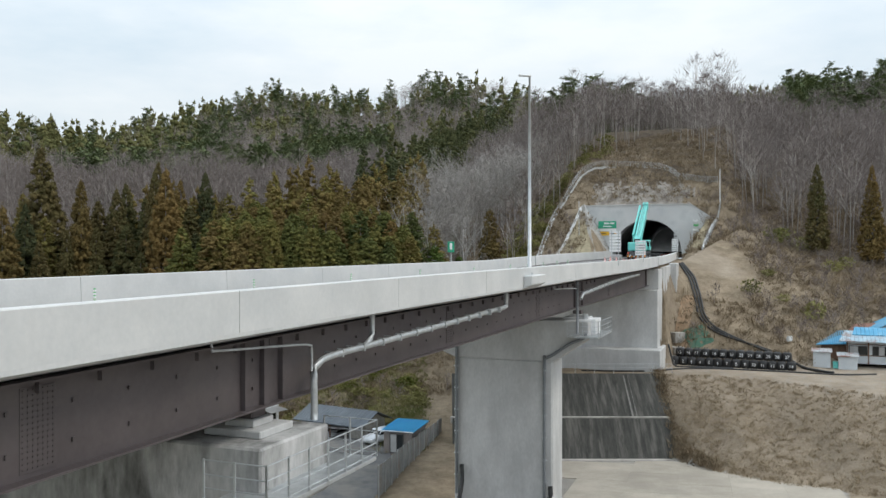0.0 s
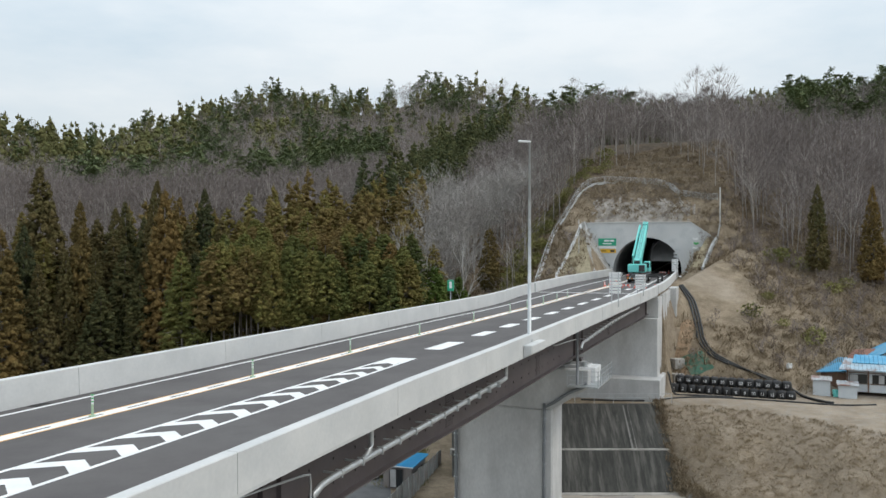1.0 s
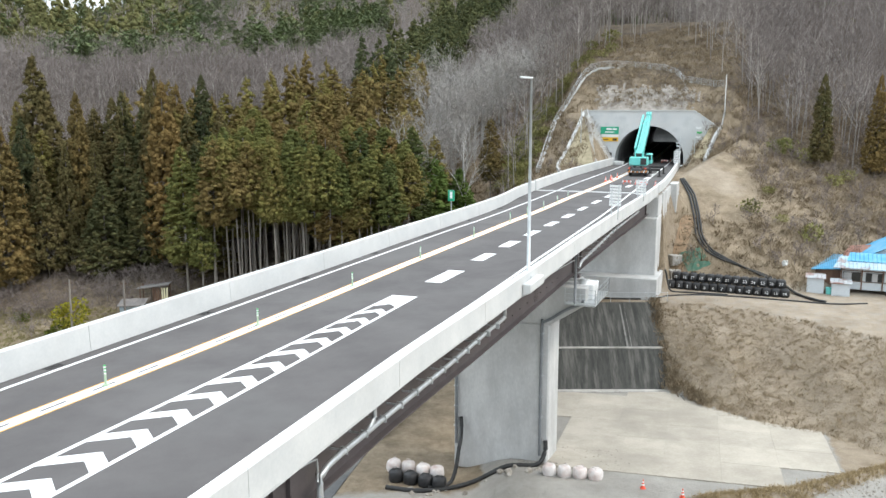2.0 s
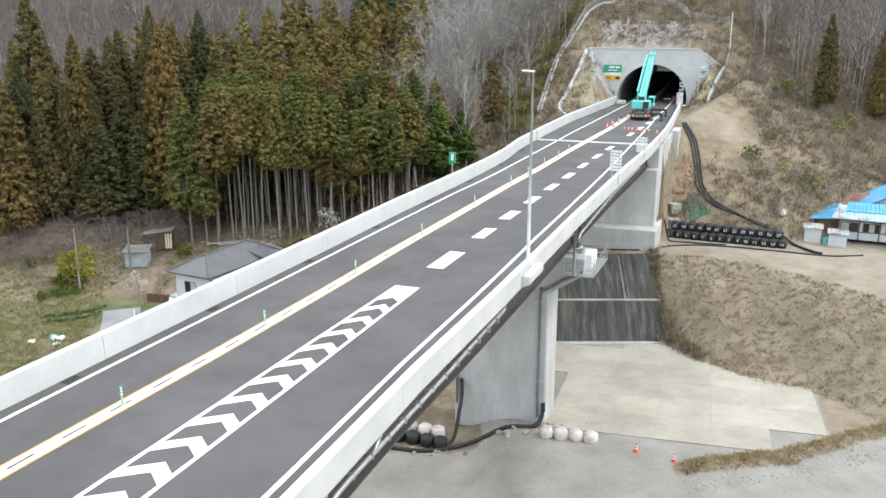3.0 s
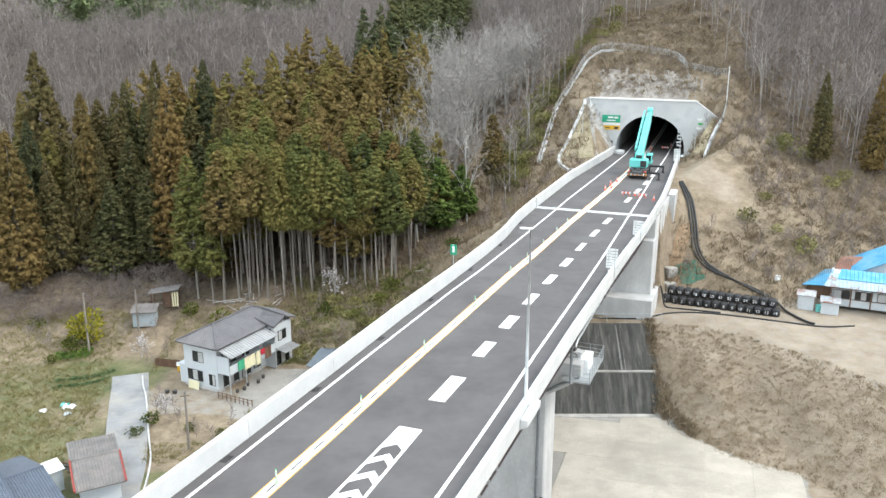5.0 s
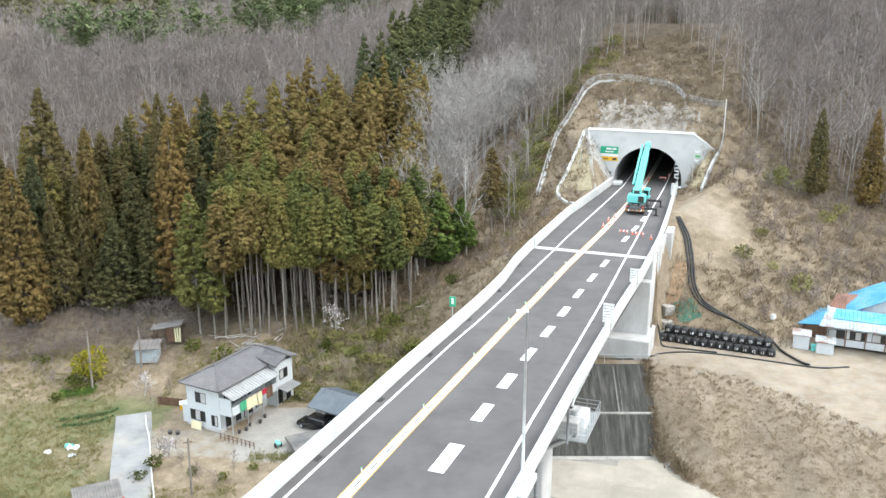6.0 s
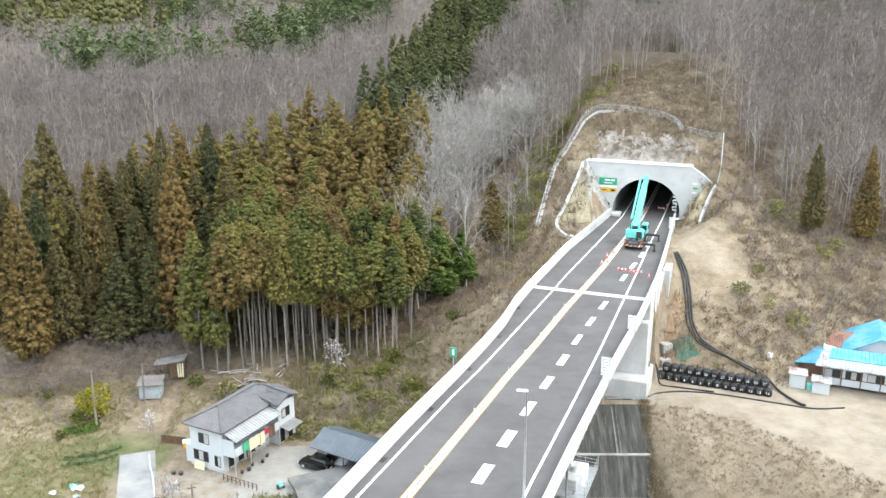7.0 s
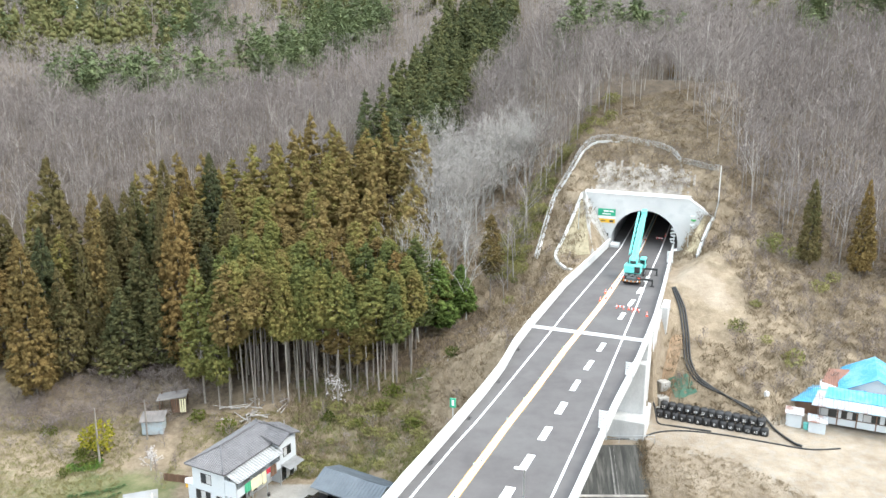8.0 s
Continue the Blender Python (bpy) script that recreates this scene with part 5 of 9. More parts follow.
# ---- what hangs on the bridge ----
def lugs():
    """Lifting lugs in two rows, stiffeners and the bolted splice on the outer girder."""
    off = lambda s: 1.5 + RIGHT_IN(s) - 2.35
    for k in range(34):
        s = -36.0 + 1.65 * k
        for h in (-1.05, -1.85):
            bm = bmesh.new()
            box(bm, at_road(s, off(s) + 0.05, deck_z(s, off(s)) + h), 0.04, 0.06, 0.09)
            part("lug", bm, M_STEEL, bridge)
    for k in range(42):
        s = -37.0 + 1.65 * k
        bm = bmesh.new()
        box(bm, at_road(s, off(s) + 0.14, deck_z(s, off(s)) - 0.70), 0.12, 0.02, 0.24)
        part("bracket", bm, M_STEEL, bridge)
    for s in (-20.05, -19.0, -18.1, 23.2, 24.5, 25.8, 60.2):
        bm = bmesh.new()
        box(bm, at_road(s, off(s) + 0.10, deck_z(s, off(s)) + GIRDER_BOTTOM + 0.05), 0.16, 0.04 if abs(s + 19) > 0.6 else 0.22, 1.86)
        part("stiffener", bm, M_STEEL, bridge)
    for s0 in (-27.0, -3.5, 12.5, 38.0):
        bm = bmesh.new()
        box(bm, at_road(s0, off(s0) + 0.03, deck_z(s0, off(s0)) + GIRDER_BOTTOM + 0.15), 0.03, 0.85, 1.65, 0.004)
        plate = part("splice_plate", bm, M_STEEL, bridge)
        bm = bmesh.new()
        for i in range(7):
            for j in range(15):
                box(bm, at_road(s0 - 0.36 + 0.12 * i, off(s0) + 0.055, deck_z(s0, off(s0)) + GIRDER_BOTTOM + 0.22 + 0.108 * j), 0.02, 0.032, 0.032)
        part("bolts", bm, M_STEEL, plate)["kind"] = "stuff"


lugs()


def pipe_run(name, label, pts, r, clamps=()):
    pts, clamps = [(s, o - 0.22, z) for s, o, z in pts], [(s, o - 0.22, z) for s, o, z in clamps]
    t = thing(name, label, "pipe", P(*pts[0]))
    bm = bmesh.new()
    tube(bm, rounded([P(*p) for p in pts], 0.2), r, 10)
    part("pipe", bm, M_GALV, t, smooth=True)
    for s, o, z in clamps:
        bm = bmesh.new()
        box(bm, at_road(s, o, z - r - 0.03), 2 * r + 0.06, 0.07, 2 * r + 0.06, 0.02)
        box(bm, at_road(s, o - 0.3, z - 0.03), 0.6, 0.06, 0.06)
        part("clamp", bm, M_GALV, t)
    return t


pipe_z = along([(-16, 14.62), (3, 14.95)])
pipe_run("drain_pipe", "pale grey drain pipe slung along the girder", [(-16.9, 2.75, 12.8), (-16.9, 2.75, 13.4), (-16.9, 2.75, 14.2), (-16.6, 2.75, 14.5), (-15.8, 2.75, 14.62), (-13, 2.72, 14.67), (-6, 2.7, 14.79), (0, 2.6, 14.9), (2.7, 2.6, 14.95), (3.0, 2.6, 15.1), (3.0, 2.6, 15.7)], 0.11,
         [(-15.2 + 1.5 * k, 2.72, pipe_z(-15.2 + 1.5 * k)) for k in range(12)])
pipe_run("drain_pipe", "short pale down pipe joining the slung drain", [(-12.9, 2.72, 15.75), (-12.9, 2.72, 15.2), (-13.0, 2.72, 14.9), (-13.5, 2.72, 14.7)], 0.09)
pipe_run("conduit", "thin pale cable conduit under the deck edge", [(-21.7, 2.6, 15.72), (-21.7, 2.62, 15.45), (-21.4, 2.65, 15.4), (-19, 2.7, 15.25), (-17.3, 2.75, 15.12), (-17.05, 2.75, 14.95), (-17.05, 2.75, 14.3)], 0.035)
pipe_run("drain_pipe", "pale grey drain pipe slung along the girder", [(22.0, 2.4, 14.3), (22.6, 2.4, 14.62), (24, 2.4, 14.7), (30, 2.35, 14.9), (37, 2.35, 15.1), (50, 2.6, 15.3)], 0.11,
         [(24.5 + 1.6 * k, 2.37, along([(24, 14.7), (37, 15.1), (50, 15.3)])(24.5 + 1.6 * k)) for k in range(15)])
pipe_run("conduit", "thin pale cable conduit under the deck edge", [(14.0, 2.4, 15.6), (14.1, 2.4, 15.4), (17, 2.42, 15.3), (20.2, 2.45, 15.15), (20.3, 2.45, 14.9)], 0.035)
t = thing("drain_pipe", "dark grey down pipe beside the pier cap", "pipe", P(20.3, 2.5, 12))
bm = bmesh.new()
tube(bm, [P(20.3, 2.28, 15.7), P(20.3, 2.28, 11.9)], 0.1, 10)
part("pipe", bm, M_PIPEDARK, t, smooth=True)

for o, top, foot in ((-7.8, 10.6, -1.2), (-0.72, 9.4, -1.2)):
    t = thing("drain_pipe", "dark grey down pipe clamped to the pier face", "pipe", P(22.4, o, -1.5))
    bm = bmesh.new()
    way = [P(22.42, o, foot), P(22.42, o, top - 0.8), P(22.42, o, top)]
    if o > -3:
        way = [P(22.42, o, foot), P(22.42, o, 9.0), P(22.42, o + 0.1, 9.7), P(22.42, o + 0.7, 10.05), P(22.42, 1.2, 10.9), P(22.42, 2.3, 11.4), P(22.3, 2.45, 11.7)]
    tube(bm, rounded(way, 0.25), 0.12, 10)
    part("pipe", bm, M_PIPEDARK, t, smooth=True)
    for k in range(6):
        bm = bmesh.new()
        box(bm, at_road(22.45, o, 0.3 + 1.7 * k), 0.36, 0.26, 0.06)
        part("clamp", bm, M_GALV, t)


def platform(name, label, s0, s1, o0, o1, z, parent_kind):
    """Inspection platform with a railing on three sides."""
    t = thing(name, label, "platform", P((s0 + s1) / 2, (o0 + o1) / 2, z))
    bm = bmesh.new()
    box(bm, at_road((s0 + s1) / 2, (o0 + o1) / 2, z - 0.12), o1 - o0, s1 - s0, 0.12, 0.01)
    part("floor_plate", bm, M_GALV, t)
    corners = [(s0, o0), (s0, o1), (s1, o1), (s1, o0)]
    for (a, b), (c, d) in zip(corners, corners[1:]):
        n = max(2, round(math.hypot(c - a, d - b) / 0.95))
        for k in range(n + 1):
            f = k / n
            bm = bmesh.new()
            box(bm, at_road(a + (c - a) * f, b + (d - b) * f, z), 0.045, 0.045, 1.15)
            part("post", bm, M_GALV, t)
        for h in (0.12, 0.42, 0.76, 1.12):
            bm = bmesh.new()
            tube(bm, [P(a, b, z + h), P(c, d, z + h)], 0.018, 6)
            part("rail", bm, M_GALV, t)
    return t


platform("inspection_platform", "galvanised inspection platform round the near pier cap", -21.9, -15.9, 2.3, 4.15, 11.6, "")
platform("inspection_platform", "galvanised inspection platform round the far pier cap", 21.7, 27.2, 1.2, 3.5, 11.55, "")
# bearing plinths and the white cabinet
for s0, z0, o0 in ((-18.8, 12.75, 1.5), (24.5, 12.6, 1.4)):
    t = thing("bridge_bearing", "stepped concrete plinth with a steel bearing", "bearing", P(s0, o0, z0))
    bm = bmesh.new()
    box(bm, at_road(s0, o0, z0), 1.9, 1.7, 0.22, 0.03)
    box(bm, at_road(s0, o0, z0 + 0.22), 1.0, 1.0, 0.2, 0.03)
    part("plinth", bm, M_PIER, t)
    bm = bmesh.new()
    box(bm, at_road(s0, o0, z0 + 0.42), 0.7, 0.7, 0.28, 0.05)
    part("bearing_pad", bm, M_STEEL, t)
t = thing("equipment_cabinet", "white metal equipment cabinet on the pier platform", "cabinet", P(24.6, 2.3, 11.55))
bm = bmesh.new()
box(bm, at_road(24.6, 2.3, 11.55), 1.3, 2.1, 1.15, 0.04)
body = part("body", bm, M_WHITE, t)
bm = bmesh.new()
for k in (-0.5, 0.5):
    box(bm, at_road(24.6 + k, 2.96, 11.65), 0.02, 0.9, 0.95, 0.01)
part("door", bm, M_WHITE, body)
bm = bmesh.new()
cylinder(bm, at_road(23.8, 2.1, 12.7), 0.22, 0.4, 12)
part("cap", bm, M_GALV, t)


# ---- lamp, signs and posts ----
lamp = thing("street_lamp", "slim tall galvanised street lamp on a parapet bracket", "street lamp", P(6.2, 2.74, 16.4))
bm = bmesh.new()
sweep(bm, 4.4, 7.4, 3.0, lambda s: [(RIGHT_IN(s) + 0.456, -0.1), (RIGHT_IN(s) + 0.95, 0.12), (RIGHT_IN(s) + 0.95, 0.62), (RIGHT_IN(s) + 0.456, 0.62)])
bmesh.ops.bevel(bm, geom=bm.edges[:], offset=0.05, segments=1, affect="EDGES")
part("bracket", bm, M_PARAPET, lamp)
LX = P(6.2, 2.74, 16.45)
bm = bmesh.new()
tube(bm, [LX, LX + Vector((0, 0, 0.25))], 0.2, 10)
part("base_plate", bm, M_GALV, lamp)
bm = bmesh.new()
tube(bm, [LX + Vector((0, 0, 0.2)), LX + Vector((0, 0, 6)), LX + Vector((0, 0, 11.25))], 0.1, 12, taper=[0.115, 0.085, 0.055])
part("pole", bm, M_GALV, lamp, smooth=True)
bm = bmesh.new()
put(pose(LX.x - 0.28, LX.y, LX.z + 11.2, 0, 4, 0), "lamp_head", (box(bm, Matrix.Identity(4), 0.72, 0.26, 0.11, 0.04), bm)[1], M_WHITE, lamp)


def slat_sign(s, o, z0, w, h, rows, foot):
    t = thing("road_sign", "back of a white slatted road sign on two posts", "road sign", P(s, o, foot), "slatted signs")
    for d in (-w * 0.3, w * 0.3):
        bm = bmesh.new()
        tube(bm, [P(s, o + d, foot), P(s, o + d, z0 + h)], 0.045, 8)
        part("post", bm, M_GALV, t)
    for k in range(rows):
        bm = bmesh.new()
        box(bm, at_road(s, o, z0 + h * k / rows + 0.02), w, 0.06, h / rows - 0.07, 0.008)
        part("slat", bm, M_WHITE, t)
    bm = bmesh.new()
    for d in (-w / 2, w / 2):
        box(bm, at_road(s + 0.05, o + d, z0), 0.05, 0.05, h)
    part("frame", bm, M_GALV, t)
    return t


slat_sign(33.0, 2.75, 17.75, 0.95, 1.85, 7, 16.6)
slat_sign(47.3, 2.9, 17.35, 1.0, 1.55, 6, 16.7)
slat_sign(94.0, 2.25, 17.7, 0.9, 1.9, 7, 16.2)

t = thing("evacuation_sign", "green illuminated sign with a white mark on a post", "road sign", P(32.0, -11.95, 16.8))
bm = bmesh.new()
tube(bm, [P(32.0, -11.95, 16.2), P(32.0, -11.95, 18.7)], 0.045, 8)
part("post", bm, M_GALV, t)
bm = bmesh.new()
box(bm, at_road(32.0, -11.95, 17.7), 0.62, 0.14, 0.98, 0.03)
board = part("board", bm, M_GREEN_SIGN, t)
bm = bmesh.new()
box(bm, at_road(31.9, -11.92, 17.95), 0.24, 0.03, 0.6, 0.01)
part("mark", bm, M_WHITE, board)


def delineator(s):
    o = CENTRE(s) + 0.10
    t = thing("delineator_post", "green and white rubber delineator post on the centre band", "delineator", P(s, o, deck_z(s, o)), "delineator posts")
    m = at_road(s, o)
    bm = bmesh.new()
    cylinder(bm, m, 0.13, 0.05, 12)
    cylinder(bm, m @ Matrix.Translation((0, 0, 0.05)), 0.045, 0.40, 10)
    part("post", bm, M_POSTPALE, t)
    for h in (0.45, 0.57, 0.69):
        bm = bmesh.new()
        cylinder(bm, m @ Matrix.Translation((0, 0, h)), 0.047, 0.075, 10)
        part("white_band", bm, M_WHITE, t)
        bm = bmesh.new()
        cylinder(bm, m @ Matrix.Translation((0, 0, h + 0.075)), 0.045, 0.045, 10)
        part("green_band", bm, M_POSTGREEN, t)
    return t


for s in (-35.0, -25.2, -15.5, -5.8, 3.8, 13.8, 24.5, 34.1, 39.2, 44.7, 50.0, 54.6):
    delineator(s)


def cone(x, y, z, group):
    t = thing("traffic_cone", "red traffic cone with white bands", "traffic cone", (x, y, z), group)
    m = pose(x, y, z)
    bm = bmesh.new()
    box(bm, m, 0.38, 0.38, 0.04, 0.01)
    part("base", bm, M_ORANGE, t)
    for z0, h, a, b, mt, nm in ((0.04, 0.2, 0.14, 0.115, M_ORANGE, "cone"), (0.24, 0.12, 0.115, 0.095, M_WHITE, "white_band"), (0.36, 0.1, 0.095, 0.08, M_ORANGE, "cone"), (0.46, 0.1, 0.08, 0.06, M_WHITE, "white_band"), (0.56, 0.14, 0.06, 0.03, M_ORANGE, "cone")):
        bm = bmesh.new()
        cylinder(bm, m @ Matrix.Translation((0, 0, z0)), a, h, 12, b)
        part(nm, bm, mt, t)
    return t


for s, o in ((75.2, -5.5), (76.6, -4.9), (79.0, -5.4), (81.5, -4.9), (72.9, -1.1), (71.1, 1.6), (112, -3.6), (116, -0.4)):
    p = P(s, o, deck_z(s, o))
    cone(p.x, p.y, p.z, "cones on the road")
for x, y in ((14.6, 57.8), (17.1, 56.4), (-0.7, 53.9), (0.4, 53.7), (1.7, 53.5)):
    cone(x, y, ground_at(x, y), "cones on the yard")


def barrier(s, o):
    t = thing("barricade", "low red and white barricade board", "barricade", P(s, o, deck_z(s, o)), "barricades")
    for k in range(5):
        bm = bmesh.new()
        box(bm, at_road(s, o - 0.48 + 0.24 * k, deck_z(s, o) + 0.22), 0.24, 0.05, 0.25)
        part("board", bm, M_ORANGE if k % 2 else M_WHITE, t)
    for d in (-0.45, 0.45):
        bm = bmesh.new()
        box(bm, at_road(s, o + d, deck_z(s, o)), 0.07, 0.5, 0.08)
        box(bm, at_road(s, o + d, deck_z(s, o) + 0.08), 0.05, 0.05, 0.5)
        part("foot", bm, M_ORANGE, t)


for s, o in ((72.9, -2.3), (72.4, -0.1), (113, -1.2)):
    barrier(s, o)


# ---- the mobile crane ----
def crane():
    s0, o0 = 84.0, -2.45
    t = thing("mobile_crane", "turquoise mobile crane on a dark carrier, boom raised", "crane", P(s0 + 4, o0, deck_z(88, o0)))
    base = at_road(s0 + 4.2, o0)
    B = lambda dx, dy, dz: base @ Matrix.Translation((dx, dy, dz))
    bm = bmesh.new()
    box(bm, B(0, 0, 0.72), 1.5, 8.6, 0.45, 0.05)
    for dy in (-2.3, 2.2):
        box(bm, B(0, dy, 1.05), 2.5, 2.6, 0.1, 0.03)
    box(bm, B(0, 0.1, 0.6), 2.3, 1.0, 0.6, 0.05)
    box(bm, B(0, 3.9, 0.62), 2.45, 0.9, 0.75, 0.08)
    carrier = part("carrier", bm, M_CARRIER, t)
    bm = bmesh.new()
    box(bm, B(0, -4.05, 0.5), 2.7, 0.35, 0.5, 0.04)
    bumper = part("rear_bumper", bm, M_DARK, carrier)
    for k in range(9):
        bm = bmesh.new()
        box(bm, B(-1.2 + 0.3 * k, -4.24, 0.55) @ pose(0, 0, 0, 0, 25, 0), 0.15, 0.03, 0.36)
        part("stripe", bm, M_CONEORANGE if k % 2 == 0 else M_WHITE, bumper)
    for dx in (-1.15, 1.15):
        bm = bmesh.new()
        box(bm, B(dx, -4.0, 1.05), 0.3, 0.12, 0.16, 0.02)
        part("tail_light", bm, M_ORANGE, carrier)
    for dx in (-0.9, 0.0, 0.9):
        bm = bmesh.new()
        box(bm, B(dx, -3.3, 1.15), 0.6, 0.9, 0.28, 0.04)
        part("tool_box", bm, M_CARRIER, carrier)
    for dy in (-3.0, -1.6, 1.5, 2.9):
        for dx in (-1.12, 1.12):
            bm = bmesh.new()
            cylinder(bm, B(dx, dy, 0.52) @ pose(0, 0, 0, 0, 90, 0) @ Matrix.Translation((0, 0, -0.18)), 0.52, 0.36, 20)
            wheel = part("wheel", bm, M_DARK, t)
            bm = bmesh.new()
            cylinder(bm, B(dx * 1.16, dy, 0.52) @ pose(0, 0, 0, 0, 90, 0) @ Matrix.Translation((0, 0, -0.03)), 0.26, 0.06, 14)
            part("rim", bm, M_GALV, wheel)
    for dy in (-3.7, 2.4):
        bm = bmesh.new()
        box(bm, B(2.1, dy, 0.8), 2.2, 0.32, 0.3, 0.02)
        box(bm, B(3.1, dy, 0.12), 0.22, 0.22, 0.75)
        box(bm, B(3.1, dy, 0.02), 0.55, 0.55, 0.1)
        part("outrigger", bm, M_DARK, t)
    bm = bmesh.new()
    cylinder(bm, B(0, -0.6, 1.25), 1.0, 0.35, 24)
    part("turntable", bm, M_DARK, t)
    bm = bmesh.new()
    box(bm, B(-0.05, -2.0, 1.45), 2.6, 1.7, 1.25, 0.12)
    box(bm, B(-1.0, -0.2, 1.5), 0.55, 3.0, 1.0, 0.08)
    box(bm, B(-0.62, -1.2, 2.4), 0.16, 1.6, 1.2, 0.05)
    box(bm, B(0.42, -1.2, 2.4), 0.16, 1.6, 1.2, 0.05)
    upper = part("upper_body", bm, M_CRANE, t)
    bm = bmesh.new()
    box(bm, B(0.68, -2.87, 1.6), 0.85, 0.03, 0.95, 0.01)
    part("radiator_grille", bm, M_DARK, upper)
    bm = bmesh.new()
    cylinder(bm, B(-0.3, -1.6, 2.95) @ pose(0, 0, 0, 0, 90, 0) @ Matrix.Translation((0, 0, -0.6)), 0.34, 1.2, 16)
    part("winch", bm, M_DARK, upper)
    bm = bmesh.new()
    box(bm, B(1.05, 1.2, 1.5), 0.95, 1.7, 1.55, 0.14)
    cab = part("cab", bm, M_CRANE, t)
    bm = bmesh.new()
    box(bm, B(1.54, 1.2, 2.1), 0.03, 1.3, 0.75, 0.02)
    box(bm, B(1.05, 0.33, 2.1), 0.7, 0.03, 0.75, 0.02)
    part("cab_window", bm, M_GLASS, cab)
    # boom: nested boxes on a steep rake, and the stowed jib beside it
    foot, tip = B(-0.1, -1.6, 2.7).translation, B(-0.05, 9.2, 8.9).translation
    way = tip - foot
    turn = way.to_track_quat("Z", "Y").to_matrix().to_4x4()
    for f0, f1, w in ((0.0, 0.72, 1.12), (0.70, 0.83, 0.96), (0.82, 0.92, 0.82)):
        bm = bmesh.new()
        box(bm, Matrix.Translation(foot + way * f0) @ turn, w * 0.8, w, way.length * (f1 - f0), 0.07)
        part("boom_section", bm, M_CRANE, t)
    bm = bmesh.new()
    box(bm, Matrix.Translation(foot + way * 0.9) @ turn, 0.8, 1.1, way.length * 0.07, 0.05)
    cylinder(bm, Matrix.Translation(foot + way * 0.98) @ turn @ pose(0, 0, 0, 0, 90, 0) @ Matrix.Translation((0, 0, -0.35)), 0.35, 0.7, 14)
    part("boom_head", bm, M_CRANE, t)
    bm = bmesh.new()
    side = base.to_3x3() @ Vector((-0.85, 0, 0))
    box(bm, Matrix.Translation(foot + way * 0.16 + side) @ turn, 0.3, 0.42, way.length * 0.78, 0.04)
    for k in range(7):
        box(bm, Matrix.Translation(foot + way * (0.2 + 0.1 * k) + side * 0.75) @ turn, 0.4, 0.3, 0.12)
    part("stowed_jib", bm, M_CRANE, t)
    bm = bmesh.new()
    tube(bm, [B(-0.1, 1.4, 1.6).translation, foot + way * 0.38], 0.19, 12)
    part("luffing_cylinder", bm, M_GALV, t)
    bm = bmesh.new()
    for q in (-0.12, 0.12):
        up = turn.to_3x3() @ Vector((q, 0.62, 0))
        tube(bm, [foot + way * 0.05 + up, foot + way * 0.96 + up], 0.02, 5)
    part("hoist_rope", bm, M_DARK, t)


crane()

# ---- portal fittings ----
def on_portal(o, z, w, h, d, name, material, parent, label="", proud=0.0, bevel=0.01):
    bm = bmesh.new()
    box(bm, at_road(PORTAL_S - d / 2 - 0.01 - proud, o, z), w, d, h, bevel)
    return part(name, bm, material, parent, label)


t = thing("tunnel_name_sign", "green and white tunnel name board with an amber panel", "road sign", P(PORTAL_S, -10.1, 20.5))
b0 = on_portal(-10.1, 21.6, 3.1, 1.25, 0.12, "name_board", M_GREEN_SIGN, t)
for z, w, h, o in ((22.3, 0.55, 0.3, -11.0), (22.3, 0.9, 0.3, -10.2), (22.3, 0.7, 0.3, -9.25), (21.85, 1.5, 0.18, -10.1)):
    on_portal(o, z, w, h, 0.02, "lettering_bar", M_WHITE, b0, proud=0.13, bevel=0)
on_portal(-10.1, 21.1, 3.1, 0.42, 0.1, "white_strip", M_WHITE, t)
b1 = on_portal(-10.1, 20.35, 3.0, 0.68, 0.12, "amber_panel", M_YELLOW_SIGN, t)
on_portal(-9.2, 20.5, 0.7, 0.36, 0.02, "arrow_mark", M_DARK, b1, proud=0.13, bevel=0)
on_portal(-10.7, 20.6, 0.8, 0.16, 0.02, "lettering_bar", M_DARK, b1, proud=0.13, bevel=0)
t = thing("wall_cabinet", "small dark cabinet on the portal wall", "cabinet", P(PORTAL_S, -9.95, 18.2))
on_portal(-9.95, 18.0, 0.6, 0.45, 0.3, "cabinet", M_DARK, t)
t = thing("lane_sign", "three pale chevrons in a column on the portal wall", "road sign", P(PORTAL_S, 4.6, 21))
for k in range(3):
    for q, dz in ((-0.22, 0.0), (0.22, 0.18)):
        bm = bmesh.new()
        box(bm, at_road(PORTAL_S - 0.06, 4.6 + q + 0.15 * (k % 2), 21.1 + 0.75 * k) @ pose(0, 0, 0, 0, 22 if q < 0 else -22, 0), 0.5, 0.06, 0.3)
        part("chevron", bm, M_WHITE if k != 1 else M_POSTGREEN, t)
t = thing("arrow_board", "pale arrow boards on a grey post by the tunnel", "road sign", P(103.5, 1.95, 16.4))
bm = bmesh.new()
tube(bm, [P(103.5, 1.95, 16.2), P(103.5, 1.95, 21.4)], 0.06, 8)
part("post", bm, M_GALV, t)
for k in range(5):
    bm = bmesh.new()
    box(bm, at_road(103.4, 1.75, 18.6 + 0.55 * k) @ pose(0, 0, 0, 0, 12 * (-1) ** k, 0), 0.8, 0.04, 0.3)
    part("arrow", bm, M_FENCE, t)
t = thing("lamp_post", "plain grey post beside the tunnel wall", "post", P(101, 4.4, 16.6))
bm = bmesh.new()
tube(bm, [P(101, 4.4, 16.0), P(101, 4.4, 22.2)], 0.06, 8)
part("post", bm, M_GALV, t)
t = thing("lamp_post", "plain grey post beside the tunnel wall", "post", P(100.5, -13.9, 16))
bm = bmesh.new()
